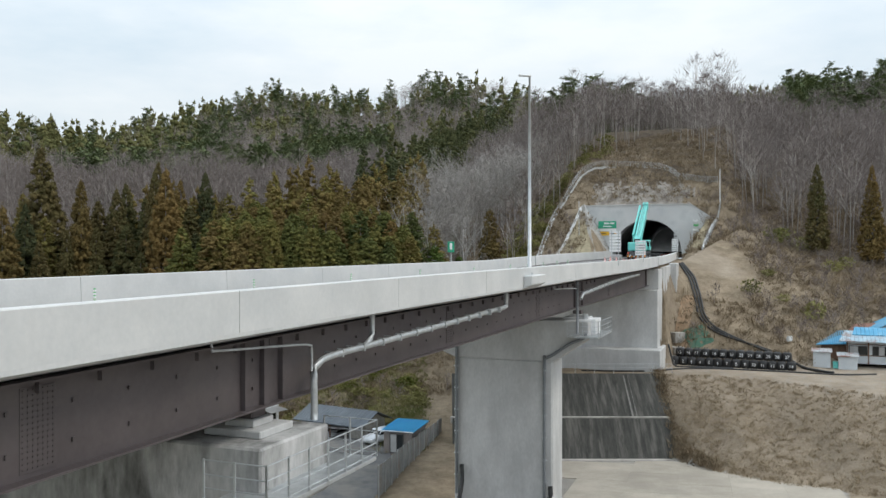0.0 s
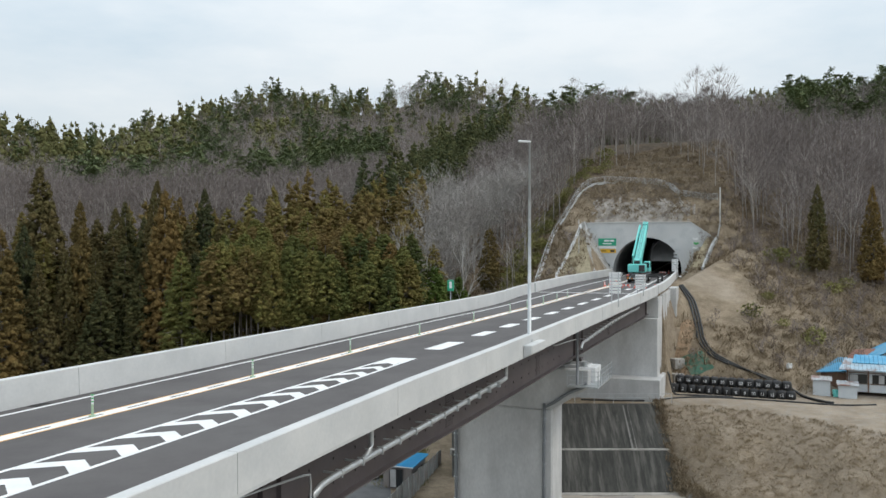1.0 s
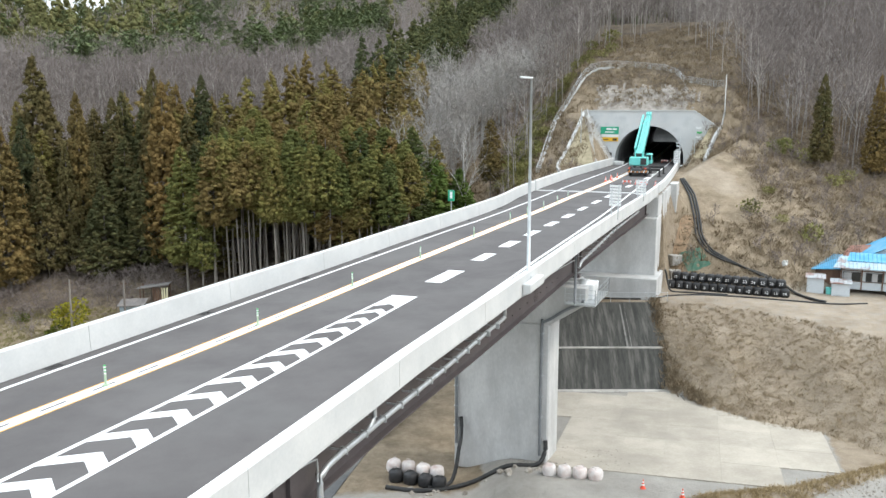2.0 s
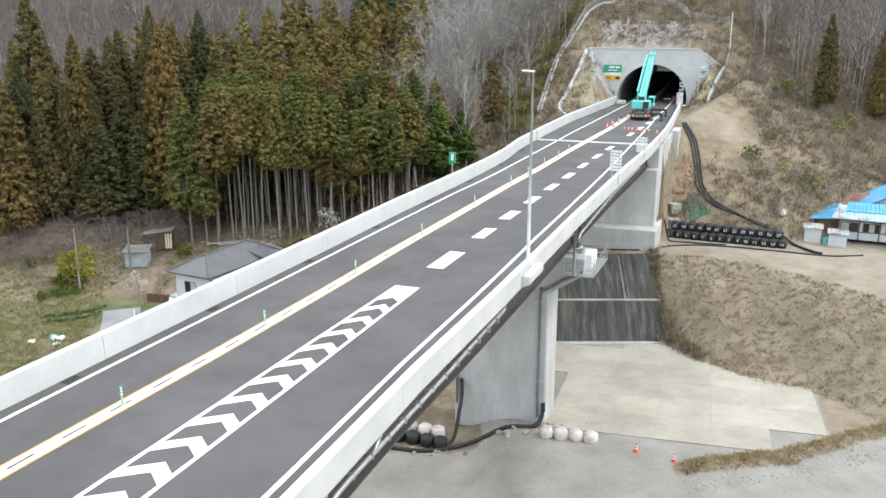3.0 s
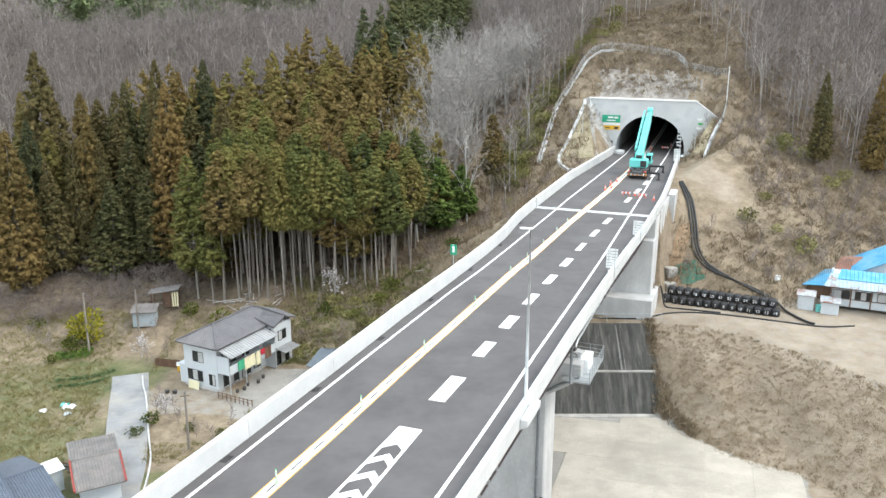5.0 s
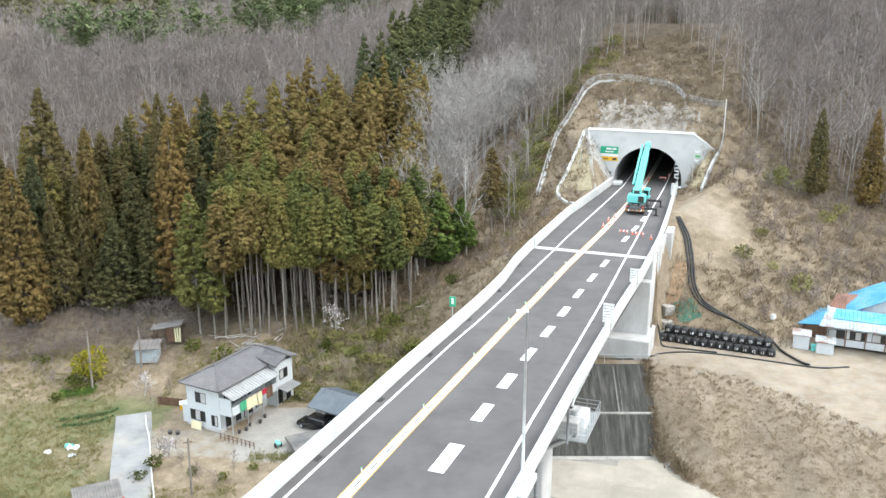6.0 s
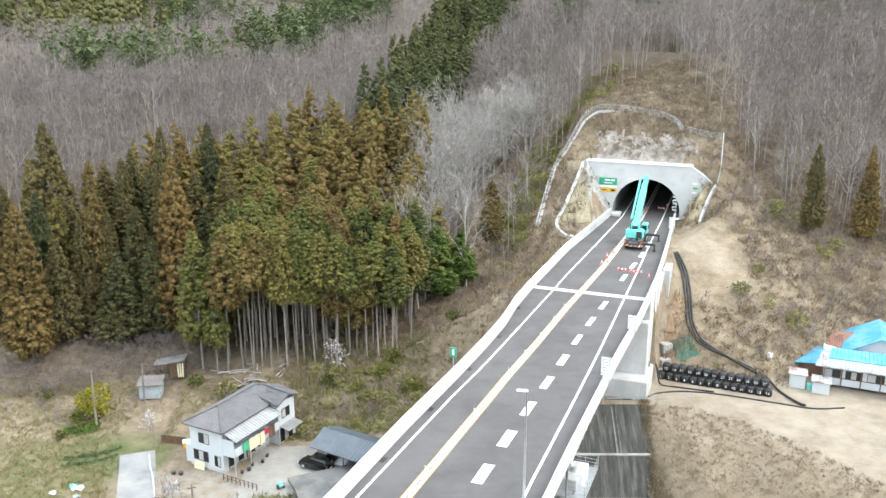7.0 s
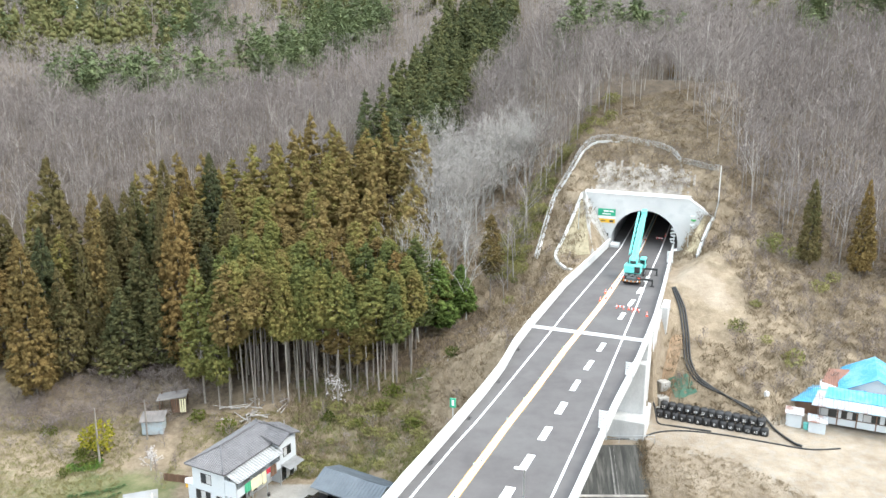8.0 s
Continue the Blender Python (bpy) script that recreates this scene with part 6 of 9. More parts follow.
tube(bm, [P(100.5, -13.9, 15.5), P(100.5, -13.9, 26.0)], 0.06, 8)
part("post", bm, M_GALV, t)
for s, w in ((PORTAL_S - 1.2, 1.2),):
    t = thing("guard_block", "low white concrete block at the tunnel mouth", "block", P(s, -8.3, 16.4))
    bm = bmesh.new()
    box(bm, at_road(s, -8.2), 1.5, 2.2, 0.55, 0.06)
    part("block", bm, M_PARAPET, t)

# skins on the slopes that lean on the portal
def skin(name, label, category, corners, material, n=10, lift=0.07, rough=0.08):
    """A thick sheet on the ground between four places (s, o)."""
    t = thing(name, label, category, P(corners[0][0], corners[0][1], 16.5), kind="structure")
    bm = bmesh.new()
    grid = []
    for i in range(n + 1):
        row = []
        for j in range(n + 1):
            u, v = i / n, j / n
            s = (1 - u) * ((1 - v) * corners[0][0] + v * corners[1][0]) + u * ((1 - v) * corners[3][0] + v * corners[2][0])
            o = (1 - u) * ((1 - v) * corners[0][1] + v * corners[1][1]) + u * ((1 - v) * corners[3][1] + v * corners[2][1])
            p = P(s, o)
            row.append(bm.verts.new((p.x, p.y, ground_at(p.x, p.y) + lift + rough * float(lump(np.array([p.x]), np.array([p.y]), 2.0, 77)[0]))))
        grid.append(row)
    for i in range(n):
        for j in range(n):
            bm.faces.new((grid[i][j], grid[i + 1][j], grid[i + 1][j + 1], grid[i][j + 1]))
    bmesh.ops.recalc_face_normals(bm, faces=bm.faces)
    solid_sheet = bmesh.ops.extrude_face_region(bm, geom=list(bm.faces))
    for v in solid_sheet["geom"]:
        if isinstance(v, bmesh.types.BMVert):
            v.co.z -= 0.6
    bmesh.ops.recalc_face_normals(bm, faces=bm.faces)
    part("sheet", bm, material, t)
    return t


def mortar_face():
    """Flat sprayed face between the portal's corner and the road's edge, with the ridges of its wire mesh."""
    t = thing("mortar_slope", "grey sprayed mortar slope beside the portal", "retaining slope", P(103, -11, 16.5), kind="structure")
    top, near, foot = P(106.95, -14.35, 25.75), P(106.95, -9.35, 16.9), P(96.2, -10.55, 16.85)
    out = (near - top).cross(foot - top).normalized()
    if out.y > 0:
        out = -out
    bm = bmesh.new()
    n, rg = 14, random.Random(9)
    rows = []
    for i in range(n + 1):
        a, b = top.lerp(near, i / n), top.lerp(foot, i / n)
        rows.append([bm.verts.new(a.lerp(b, j / max(i, 1)) + out * (0.22 + rg.uniform(-0.05, 0.05))) for j in range(i + 1)])
    for i in range(n):
        for j in range(i + 1):
            bm.faces.new((rows[i][j], rows[i + 1][j], rows[i + 1][j + 1]))
            if j < i:
                bm.faces.new((rows[i][j], rows[i + 1][j + 1], rows[i][j + 1]))
    shell = bmesh.ops.extrude_face_region(bm, geom=list(bm.faces))
    bmesh.ops.translate(bm, verts=[v for v in shell["geom"] if isinstance(v, bmesh.types.BMVert)], vec=-out * 0.7)
    bmesh.ops.recalc_face_normals(bm, faces=bm.faces)
    part("sheet", bm, M_SHOT, t)
    bm = bmesh.new()
    for i in range(2, n, 2):
        tube(bm, [top.lerp(near, i / n) + out * 0.27, top.lerp(foot, i / n) + out * 0.27], 0.035, 4)
    for k in range(1, 8):
        tube(bm, [top + out * 0.27, near.lerp(foot, k / 8) + out * 0.27], 0.03, 4)
    part("mesh_ridge", bm, M_CONC, t)["kind"] = "stuff"


mortar_face()
skin("grass_slope", "dry yellow grass slope beside the portal", "slope", [(106.9, -14.4), (96.3, -11.0), (95.3, -16.4), (106.8, -14.7)], M_GRASSDRY)
skin("grass_slope", "dry yellow grass wedge between portal and fence", "slope", [(106.9, 4.6), (106.9, 6.9), (99.2, 6.0), (100.4, 3.7)], M_GRASSDRY)


def mortar_patch():
    """Sprayed mortar left on the cut above the portal, in ragged plates with gaps where earth shows."""
    t = thing("mortar_patch", "pale ragged sprayed mortar on the cut above the portal", "retaining slope", P(112, -5, 28), kind="structure")
    du, dv, nu, nv = 0.42, 0.30, 46, 16
    spot = np.array([[tuple(P(PORTAL_S + 3.5 + dv * j, -15.0 + du * i))[:2] for j in range(nv + 1)] for i in range(nu + 1)])
    x, y = spot[..., 0], spot[..., 1]
    z = land(x, y)
    n = 0.5 * lump(x, y * 0.4, 4.2, 91) + 0.5 * lump(x * 1.2, y * 0.35, 1.5, 92, 3)
    bm = bmesh.new()
    for i in range(nu):
        for j in range(nv):
            o = -15.0 + du * i
            rim = min(1.0, (o + 15.5) / 4.0, (5.0 - o) / 5.0, (nv - j) / 7.0)
            if n[i, j] > 0.34 - 0.72 * rim:
                lift = 0.05 + 0.07 * (n[i, j] + 0.5)
                c = ((i, j), (i + 1, j), (i + 1, j + 1), (i, j + 1))
                hi = [bm.verts.new((x[q], y[q], z[q] + lift)) for q in c]
                lo = [bm.verts.new((x[q], y[q], z[q] - 0.15)) for q in c]
                bm.faces.new(hi)
                for k in range(4):
                    bm.faces.new((lo[k], lo[(k + 1) % 4], hi[(k + 1) % 4], hi[k]))
    bmesh.ops.recalc_face_normals(bm, faces=bm.faces)
    part("mortar", bm, M_MORTAR, t)["kind"] = "stuff"


mortar_patch()


def laid(name, label, category, pts, w, h, material, sink=0.1, step=0.8):
    """A strip of rectangular section that follows the ground."""
    t = thing(name, label, category, (*pts[0], ground_at(*pts[0])), kind="structure")
    way = rounded([(x, y, 0) for x, y in pts], step)
    bm = bmesh.new()
    rings = []
    for i, p in enumerate(way):
        d = (way[min(i + 1, len(way) - 1)] - way[max(i - 1, 0)]).normalized()
        n = Vector((d.y, -d.x, 0)) * w / 2
        z = max(ground_at(p.x + k * n.x, p.y + k * n.y) for k in ((-1, -0.5, 0, 0.5, 1) if w > 2 else (0,)))
        rings.append([bm.verts.new((p.x + k * n.x, p.y + k * n.y, z + q)) for k, q in ((-1, -sink), (-1, h), (1, h), (1, -sink))])
    for a, b in zip(rings, rings[1:]):
        for k in range(4):
            bm.faces.new((a[k], b[k], b[(k + 1) % 4], a[(k + 1) % 4]))
    bm.faces.new(rings[0])
    bm.faces.new(rings[-1][::-1])
    bmesh.ops.recalc_face_normals(bm, faces=bm.faces)
    part("strip", bm, material, t)
    return t


def of_road(rows):
    return [tuple(P(s, o)[:2]) for s, o in rows]


laid("drain_channel", "pale concrete drain edge down the grass slope", "drain", of_road([(106.9, -14.6), (102.5, -15.3), (98.5, -16.1), (96.0, -16.7), (94.0, -16.0), (91.5, -13.9), (89.5, -12.6)]), 0.5, 0.25, M_CONC, 0.5)
laid("drain_channel", "pale concrete channel round the cutting above the portal", "drain", of_road([(96.0, -20.0), (100.1, -20.1), (105.0, -20.3), (110.0, -20.1), (111.8, -18.9), (114.2, -17.3), (116.6, -16.0), (117.8, -14.1), (118.4, -10.1)]), 0.4, 0.22, M_PIER, 0.5)
laid("drain_channel", "pale concrete wall along the grass wedge by the portal", "drain", of_road([(106.6, 7.9), (104.0, 7.2), (101.0, 6.5), (98.4, 6.1)]), 0.4, 0.5, M_CONC, 0.6)


def mesh_fence(label, pts, height=1.9):
    t = thing("mesh_fence", label, "fence", (*pts[0], ground_at(*pts[0])))
    way = rounded([(x, y, 0) for x, y in pts], 2.0)
    tops = [Vector((p.x, p.y, ground_at(p.x, p.y))) for p in way]
    for p in tops:
        bm = bmesh.new()
        tube(bm, [p - Vector((0, 0, 0.3)), p + Vector((0, 0, height))], 0.04, 6)
        part("post", bm, M_FENCE, t)
    bm = bmesh.new()
    for a, b in zip(tops, tops[1:]):
        for k in range(7):
            h = Vector((0, 0, 0.08 + (height - 0.1) * k / 6))
            tube(bm, [a + h, b + h], 0.014 if k not in (0, 6) else 0.025, 3, cap=False)
        for k in range(1, 6):
            p = a + (b - a) * k / 6
            tube(bm, [p, p + Vector((0, 0, height))], 0.011, 3, cap=False)
    part("wire_mesh", bm, M_FENCE, t)["kind"] = "stuff"
    return t


mesh_fence("grey wire mesh fence along the top of the cutting", of_road([(96.0, -20.4), (100.1, -20.5), (105.0, -20.7), (110.2, -20.5), (112.2, -19.2), (114.6, -17.6), (117.0, -16.2), (118.2, -14.1), (118.7, -10.1), (117.6, -4.8), (116.7, -0.3), (115.3, 1.3), (114.8, 4.3), (114.3, 8.0)]), 1.05)
mesh_fence("grey wire mesh fence down the slope beside the portal", of_road([(108.6, 8.6), (105.0, 7.7), (101.5, 6.9), (98.6, 6.5)]), 1.2)
t = thing("marker_pole", "tall pale pole on the slope beside the portal", "post", (*P(108.8, 8.5)[:2], ground_at(*P(108.8, 8.5)[:2])))
bm = bmesh.new()
q = P(108.8, 8.5)
z = ground_at(q.x, q.y)
tube(bm, [(q.x, q.y, z - 0.4), (q.x, q.y, 31.4)], 0.07, 8)
part("post", bm, M_WHITE, t)

# ---- retaining wall below the abutment ----
t = thing("retaining_wall", "dark stained two-tier concrete retaining wall", "retaining wall", (11.5, 88, -3.5), kind="structure")
def revetment(nm, x0, x1, rag, low, high, material, label=""):
    """Leaning slab face with a ragged end where the bank has crept over it."""
    bm = bmesh.new()
    rows, n = 8, 26
    rr = np.random.RandomState(81)
    ends = rr.uniform(-rag, rag, rows + 1)
    grid = []
    for j in range(rows + 1):
        v = j / rows
        y, z = low[0] + (high[0] - low[0]) * v, low[1] + (high[1] - low[1]) * v
        xe = x1 + ends[j]
        grid.append([bm.verts.new((x0 + (xe - x0) * i / n, y + rr.uniform(-0.02, 0.02), z)) for i in range(n + 1)])
    for j in range(rows):
        for i in range(n):
            bm.faces.new((grid[j][i], grid[j][i + 1], grid[j + 1][i + 1], grid[j + 1][i]))
    bmesh.ops.recalc_face_normals(bm, faces=bm.faces)
    r = bmesh.ops.extrude_face_region(bm, geom=list(bm.faces))
    for v in r["geom"]:
        if isinstance(v, bmesh.types.BMVert):
            v.co += Vector((0, 0.5, -0.6))
    bmesh.ops.recalc_face_normals(bm, faces=bm.faces)
    return part(nm, bm, material, t, label)


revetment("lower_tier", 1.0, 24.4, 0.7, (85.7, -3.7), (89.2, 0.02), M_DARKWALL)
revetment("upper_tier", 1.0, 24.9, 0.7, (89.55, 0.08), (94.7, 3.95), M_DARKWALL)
bm = bmesh.new()
box(bm, pose(12.5, 89.4, -0.5), 23.4, 0.42, 0.63, 0.03)
part("ledge", bm, M_SHOT, t, "pale dusty ledge between the tiers")
bm = bmesh.new()
box(bm, pose(12.3, 85.3, ground_at(11, 85.3) - 0.2), 22.6, 0.8, 0.36, 0.05)
part("toe", bm, M_SHOT, t, "pale crumbling toe beam")
for x0, x1 in ((20.2, 20.42), (20.7, 20.8)):
    bm = bmesh.new()
    v = 0.75 if x0 < 15 else 0.95
    a0, a1 = Vector((0, 89.55, 0.08)), Vector((0, 94.7, 3.95))
    d = (a1 - a0) * v
    nrm = Vector((0, -d.z, d.y)).normalized() * 0.03
    pts = [Vector((x0, a0.y, a0.z)), Vector((x1, a0.y, a0.z)), Vector((x1 - 0.05, a0.y + d.y, a0.z + d.z)), Vector((x0 + 0.04, a0.y + d.y, a0.z + d.z))]
    lo, hi = [bm.verts.new(q - nrm) for q in pts], [bm.verts.new(q + nrm) for q in pts]
    bm.faces.new(hi)
    for k in range(4):
        bm.faces.new((lo[k], lo[(k + 1) % 4], hi[(k + 1) % 4], hi[k]))
    bmesh.ops.recalc_face_normals(bm, faces=bm.faces)
    part("lime_streak", bm, M_STREAK, t, "pale lime run down the dark face")
# concrete yard slabs, cast in bays
t = thing("yard_paving", "pale worn concrete yard cast in large bays", "paving", (24, 72, -2.4), kind="structure")
for i in range(-4, 5):
    for j in range(8):
        c, sn = math.cos(radians(-17)), math.sin(radians(-17))
        bm = bmesh.new()
        top = []
        for du, dv in ((0, 0), (1, 0), (1, 1), (0, 1)):
            u, v = 4.4 * (i + du) - 22.0 + (-0.004 if du else 0.004), 4.6 * (j + dv) - 8.2 + (-0.004 if dv else 0.004)
            x, y = 31.5 + u * c - v * sn, 64.0 + u * sn + v * c
            top.append((x, y, -1.33 - 0.083 * (y - 59) + 0.0015 * ((7 * i + 3 * j) % 5)))
        if max(q[1] for q in top) > 88 or min(q[1] for q in top) < 56.5 or min(q[0] for q in top) < 7.0:
            bm.free()
            continue
        hi = [bm.verts.new(q) for q in top]
        lo = [bm.verts.new((q[0], q[1], q[2] - 0.3)) for q in top]
        bm.faces.new(hi)
        for k in range(4):
            bm.faces.new((lo[k], lo[(k + 1) % 4], hi[(k + 1) % 4], hi[k]))
        bmesh.ops.recalc_face_normals(bm, faces=bm.faces)
        part("slab", bm, M_SLAB, t)
t = thing("hand_railing", "thin grey hand railing along the terrace edge", "railing", (13, 93.8, 4.0))
for k in range(11):
    bm = bmesh.new()
    x = 4.0 + 2.2 * k
    tube(bm, [(x, 95.2, ground_at(x, 95.2) - 0.2), (x, 95.2, 4.9)], 0.03, 6)
    part("post", bm, M_GALV, t)
for h in (4.5, 4.95):
    bm = bmesh.new()
    tube(bm, [(4.0, 95.2, h), (26.0, 95.2, h)], 0.022, 6)
    part("rail", bm, M_GALV, t)

# wing wall of the abutment
block("wing_wall", 66.5, 72.5, 2.62, 3.15, 3.2, 15.75, M_PIER, abutment, 0.04)
bm = bmesh.new()
for o in (2.62, 3.15):
    bm.faces.new([bm.verts.new(P(s, o, z)) for s, z in ((72.5, 15.75), (72.5, 11.5), (76.0, 13.8), (76.0, 15.85))])
bm.verts.ensure_lookup_table()
for k in range(4):
    bm.faces.new([bm.verts[i] for i in (k, (k + 1) % 4, 4 + (k + 1) % 4, 4 + k)])
bmesh.ops.recalc_face_normals(bm, faces=bm.faces)
part("wing_end", bm, M_PIER, abutment)
for k, (x, y, z) in enumerate(((28.9, 103.4, 5.6), (29.3, 105.0, 8.6), (29.7, 106.2, 11.2))):
    bm = bmesh.new()
    zz = ground_at(x, y)
    box(bm, pose(x, y, zz - 0.4, 0, 0, 20), 1.5, 1.2, 1.3, 0.05)
    part("concrete_block", bm, M_SHOT, abutment)


block("wing_block", 75.8, 79.6, 2.9, 3.9, 9.5, 16.1, M_PIER, abutment, 0.05)
M_REDEARTH = surface("red_brown_earth", (0.25, 0.165, 0.10), (0.38, 0.265, 0.17), 0.8, 0.95, fine=5, bump=0.5, stain=(0.20, 0.15, 0.10), stain_scale=0.9, stain_amount=0.7)
skin("earth_cut", "reddish bare earth cut beside the abutment", "slope", [(68.5, 4.0), (69.0, 5.6), (77.5, 6.3), (77.5, 4.5)], M_REDEARTH, 12, 0.08, 0.1)
# green netting on the slope above the bags
t = thing("slope_net", "patch of dull green netting pegged on the slope", "netting", (32.5, 105.7, ground_at(32.5, 105.7)))
bm = bmesh.new()
grid = [[bm.verts.new((31.2 + 0.3 * i - 0.12 * j, 104.6 + 0.25 * j, ground_at(31.2 + 0.3 * i - 0.12 * j, 104.6 + 0.25 * j) + 0.06 + 0.03 * ((3 * i + 5 * j) % 4))) for j in range(9)] for i in range(10)]
for i in range(9):
    for j in range(8):
        if (i * 7 + j * 5) % 11:
            bm.faces.new((grid[i][j], grid[i + 1][j], grid[i + 1][j + 1], grid[i][j + 1]))
part("net", bm, M_NET, t)


# ---- bulk bags and hoses ----
def bulk_bag(x, y, z, turn, material, label, group, number="", h=1.02, r=0.55):
    """A filled bulk bag: bulging sides, gathered top and two lifting loops."""
    t = thing("bulk_bag", label, "bulk bag", (x, y, z), group)
    rg = np.random.RandomState(int(abs(x * 131 + y * 17 + z * 7)) % 9999)
    bm = bmesh.new()
    rings = []
    for f, q in ((0.0, 0.86), (0.08, 0.97), (0.3, 1.04), (0.6, 1.02), (0.85, 0.96), (0.95, 0.8), (1.0, 0.4)):
        ring = []
        for k in range(14):
            a = 2 * math.pi * k / 14
            sq = 1 / max(abs(math.cos(a)), abs(math.sin(a))) ** 0.35
            rr = r * q * min(sq, 1.12) * (1 + rg.uniform(-0.035, 0.035))
            ring.append(bm.verts.new((rr * math.cos(a), rr * math.sin(a), h * f + rg.uniform(-0.012, 0.012))))
        rings.append(ring)
    for a, b in zip(rings, rings[1:]):
        for k in range(14):
            bm.faces.new((a[k], a[(k + 1) % 14], b[(k + 1) % 14], b[k]))
    bm.faces.new(rings[0][::-1])
    bm.faces.new(rings[-1])
    m = pose(x, y, z, 0, 0, turn)
    put(m, "sack", bm, material, t, smooth=True)
    for d in (-0.2, 0.2):
        bm = bmesh.new()
        tube(bm, rounded([(d, -0.22, h * 0.95), (d, -0.12, h + 0.14), (d, 0.12, h + 0.1), (d, 0.22, h * 0.95)], 0.1), 0.025, 5)
        put(m, "lifting_loop", bm, material, t)
    if number:
        cu = bpy.data.curves.new("number", "FONT")
        cu.body, cu.size, cu.align_x, cu.extrude = number, 0.5, "CENTER", 0.004
        cu.materials.append(M_WHITE)
        ob = new("number", cu)
        ob.parent = t
        ob.matrix_basis = pose(0, 0, 0, 0, 0, turn) @ pose(0.0, -r * 1.17, 0.34, 84, 0, 0)
    return t


bx0, by0, bx1, by1 = 28.0, 103.0, 40.9, 97.2
blen = math.hypot(bx1 - bx0, by1 - by0)
turn = math.degrees(math.atan2(by1 - by0, bx1 - bx0))
for k in range(14):
    f = (k + 0.5) / 14
    x, y = bx0 + (bx1 - bx0) * f, by0 + (by1 - by0) * f
    bulk_bag(x, y, ground_at(x, y) - 0.03, turn + rng.uniform(-5, 5), M_BLACKBAG, "black numbered bulk bag in the stacked row", "black bulk bags", str(k + 1))
for k in range(13):
    f = (k + 1.0) / 14
    x, y = bx0 + (bx1 - bx0) * f + 0.25, by0 + (by1 - by0) * f + 0.5
    bulk_bag(x, y, 3.9 + 0.98, turn + rng.uniform(-5, 5), M_BLACKBAG, "black numbered bulk bag in the stacked row", "black bulk bags", str(k + 15))
for k in range(4):
    x, y = 8.1 + 1.12 * k, 60.6 - 0.33 * k
    bulk_bag(x, y, ground_at(x, y) - 0.03, 12 * k, M_BAG, "stained white bulk bag at the pier foot", "white bulk bags", h=0.85, r=0.5)
for x, y, z in ((-1.4, 62.6, 0), (-2.6, 63.0, 0), (-3.8, 63.4, 0), (-0.3, 62.2, 0)):
    bulk_bag(x, y, ground_at(x, y) - 0.03, x * 20, M_BLACKBAG, "black bulk bag beside the pier", "black bags by the pier", h=0.95)
    bulk_bag(x - 0.2, y + 1.1, ground_at(x, y + 1) + 0.35, x * 31, M_BAG, "stained white bulk bag behind black ones", "white bags by the pier", h=0.95)


def hose(label, pts, r, lift=0.1, ridged=True):
    t = thing("drain_hose", label, "hose", pts[0] if len(pts[0]) == 3 else (*pts[0], ground_at(*pts[0])))
    way = rounded([p if len(p) == 3 else (*p, ground_at(*p) + lift) for p in pts], 0.22)
    bm = bmesh.new()
    tube(bm, way, r, 9, taper=[r * (1.06 if i % 2 else 0.94) for i in range(len(way))])
    part("hose", bm, M_BLACK, t, smooth=True)
    return t


for d in (0.0, 0.4, 0.75):
    hose("thick black corrugated hose down the bare slope", [(34.3 + d * 0.6, 121.6), (34.4 + d * 0.8, 119.4), (34.3 + d, 116.8), (33.8 + d, 113.0), (33.4 + d, 110.6), (33.1 + d, 108.5), (33.5 + d * 0.9, 106.2), (34.9 + d * 0.7, 104.9), (37.0 + d * 0.5, 103.9 - d * 0.3), (39.9, 102.3 - d * 0.5), (41.6, 100.9 - d * 0.4), (42.3, 98.6 - d * 0.5), (43.2, 95.4 - d * 0.5), (43.9, 94.4 - d * 0.4)], 0.13, 0.16 + 0.1 * d)
hose("black hose lying along the dirt track", [(16.0, 97.0), (20.5, 96.2), (24.3, 96.4), (27.0, 98.0), (30.5, 98.4), (35.0, 97.4), (40.5, 95.2), (44.6, 93.6), (48.5, 93.8)], 0.1, 0.08)
hose("black hose looping at the end of the bag row", [(27.2, 102.4, 5.6), (27.1, 102.2, 6.4), (27.3, 101.4, 6.3), (27.5, 100.9, 5.0), (27.9, 100.4), (30.0, 99.6), (34.0, 98.2)], 0.11, 0.1)
hose("thick black hose from the pier drains along its foot", [(8.05, 62.95, 0.2), (8.0, 62.75, -0.7), (7.3, 62.3), (5.0, 62.4), (2.5, 62.3), (0.3, 61.8), (-2.0, 61.4), (-4.5, 61.9)], 0.18, 0.16)
hose("thick black hose from the pier drains along its foot", [(1.45, 65.55, 1.2), (1.5, 65.2, 0.2), (1.3, 64.2, -0.8), (0.6, 62.9), (-1.2, 61.9)], 0.16, 0.16)

# ---- houses and vehicles ----
M_SIDING = surface("pale_siding", (0.52, 0.56, 0.59), (0.63, 0.66, 0.68), 0.5, 0.8, fine=6, bump=0.06, stain=(0.48, 0.50, 0.51), stain_scale=0.5, stain_amount=0.4)
M_TILE = surface("grey_roof_tile", (0.085, 0.080, 0.084), (0.150, 0.145, 0.152), 0.8, 0.5, fine=10, bump=0.1, per_object=0.18)
M_TILEBLUE = surface("blue_grey_roof_tile", (0.045, 0.06, 0.09), (0.08, 0.10, 0.14), 0.8, 0.45, fine=10, bump=0.1, per_object=0.15)
# Tile rolls lighter than their tiles: glossy highlights painted into the colour.
M_TILEGLINT = surface("grey_tile_roll_glint", (0.15, 0.145, 0.152), (0.225, 0.22, 0.228), 1.0, 0.45, fine=10, bump=0.05)
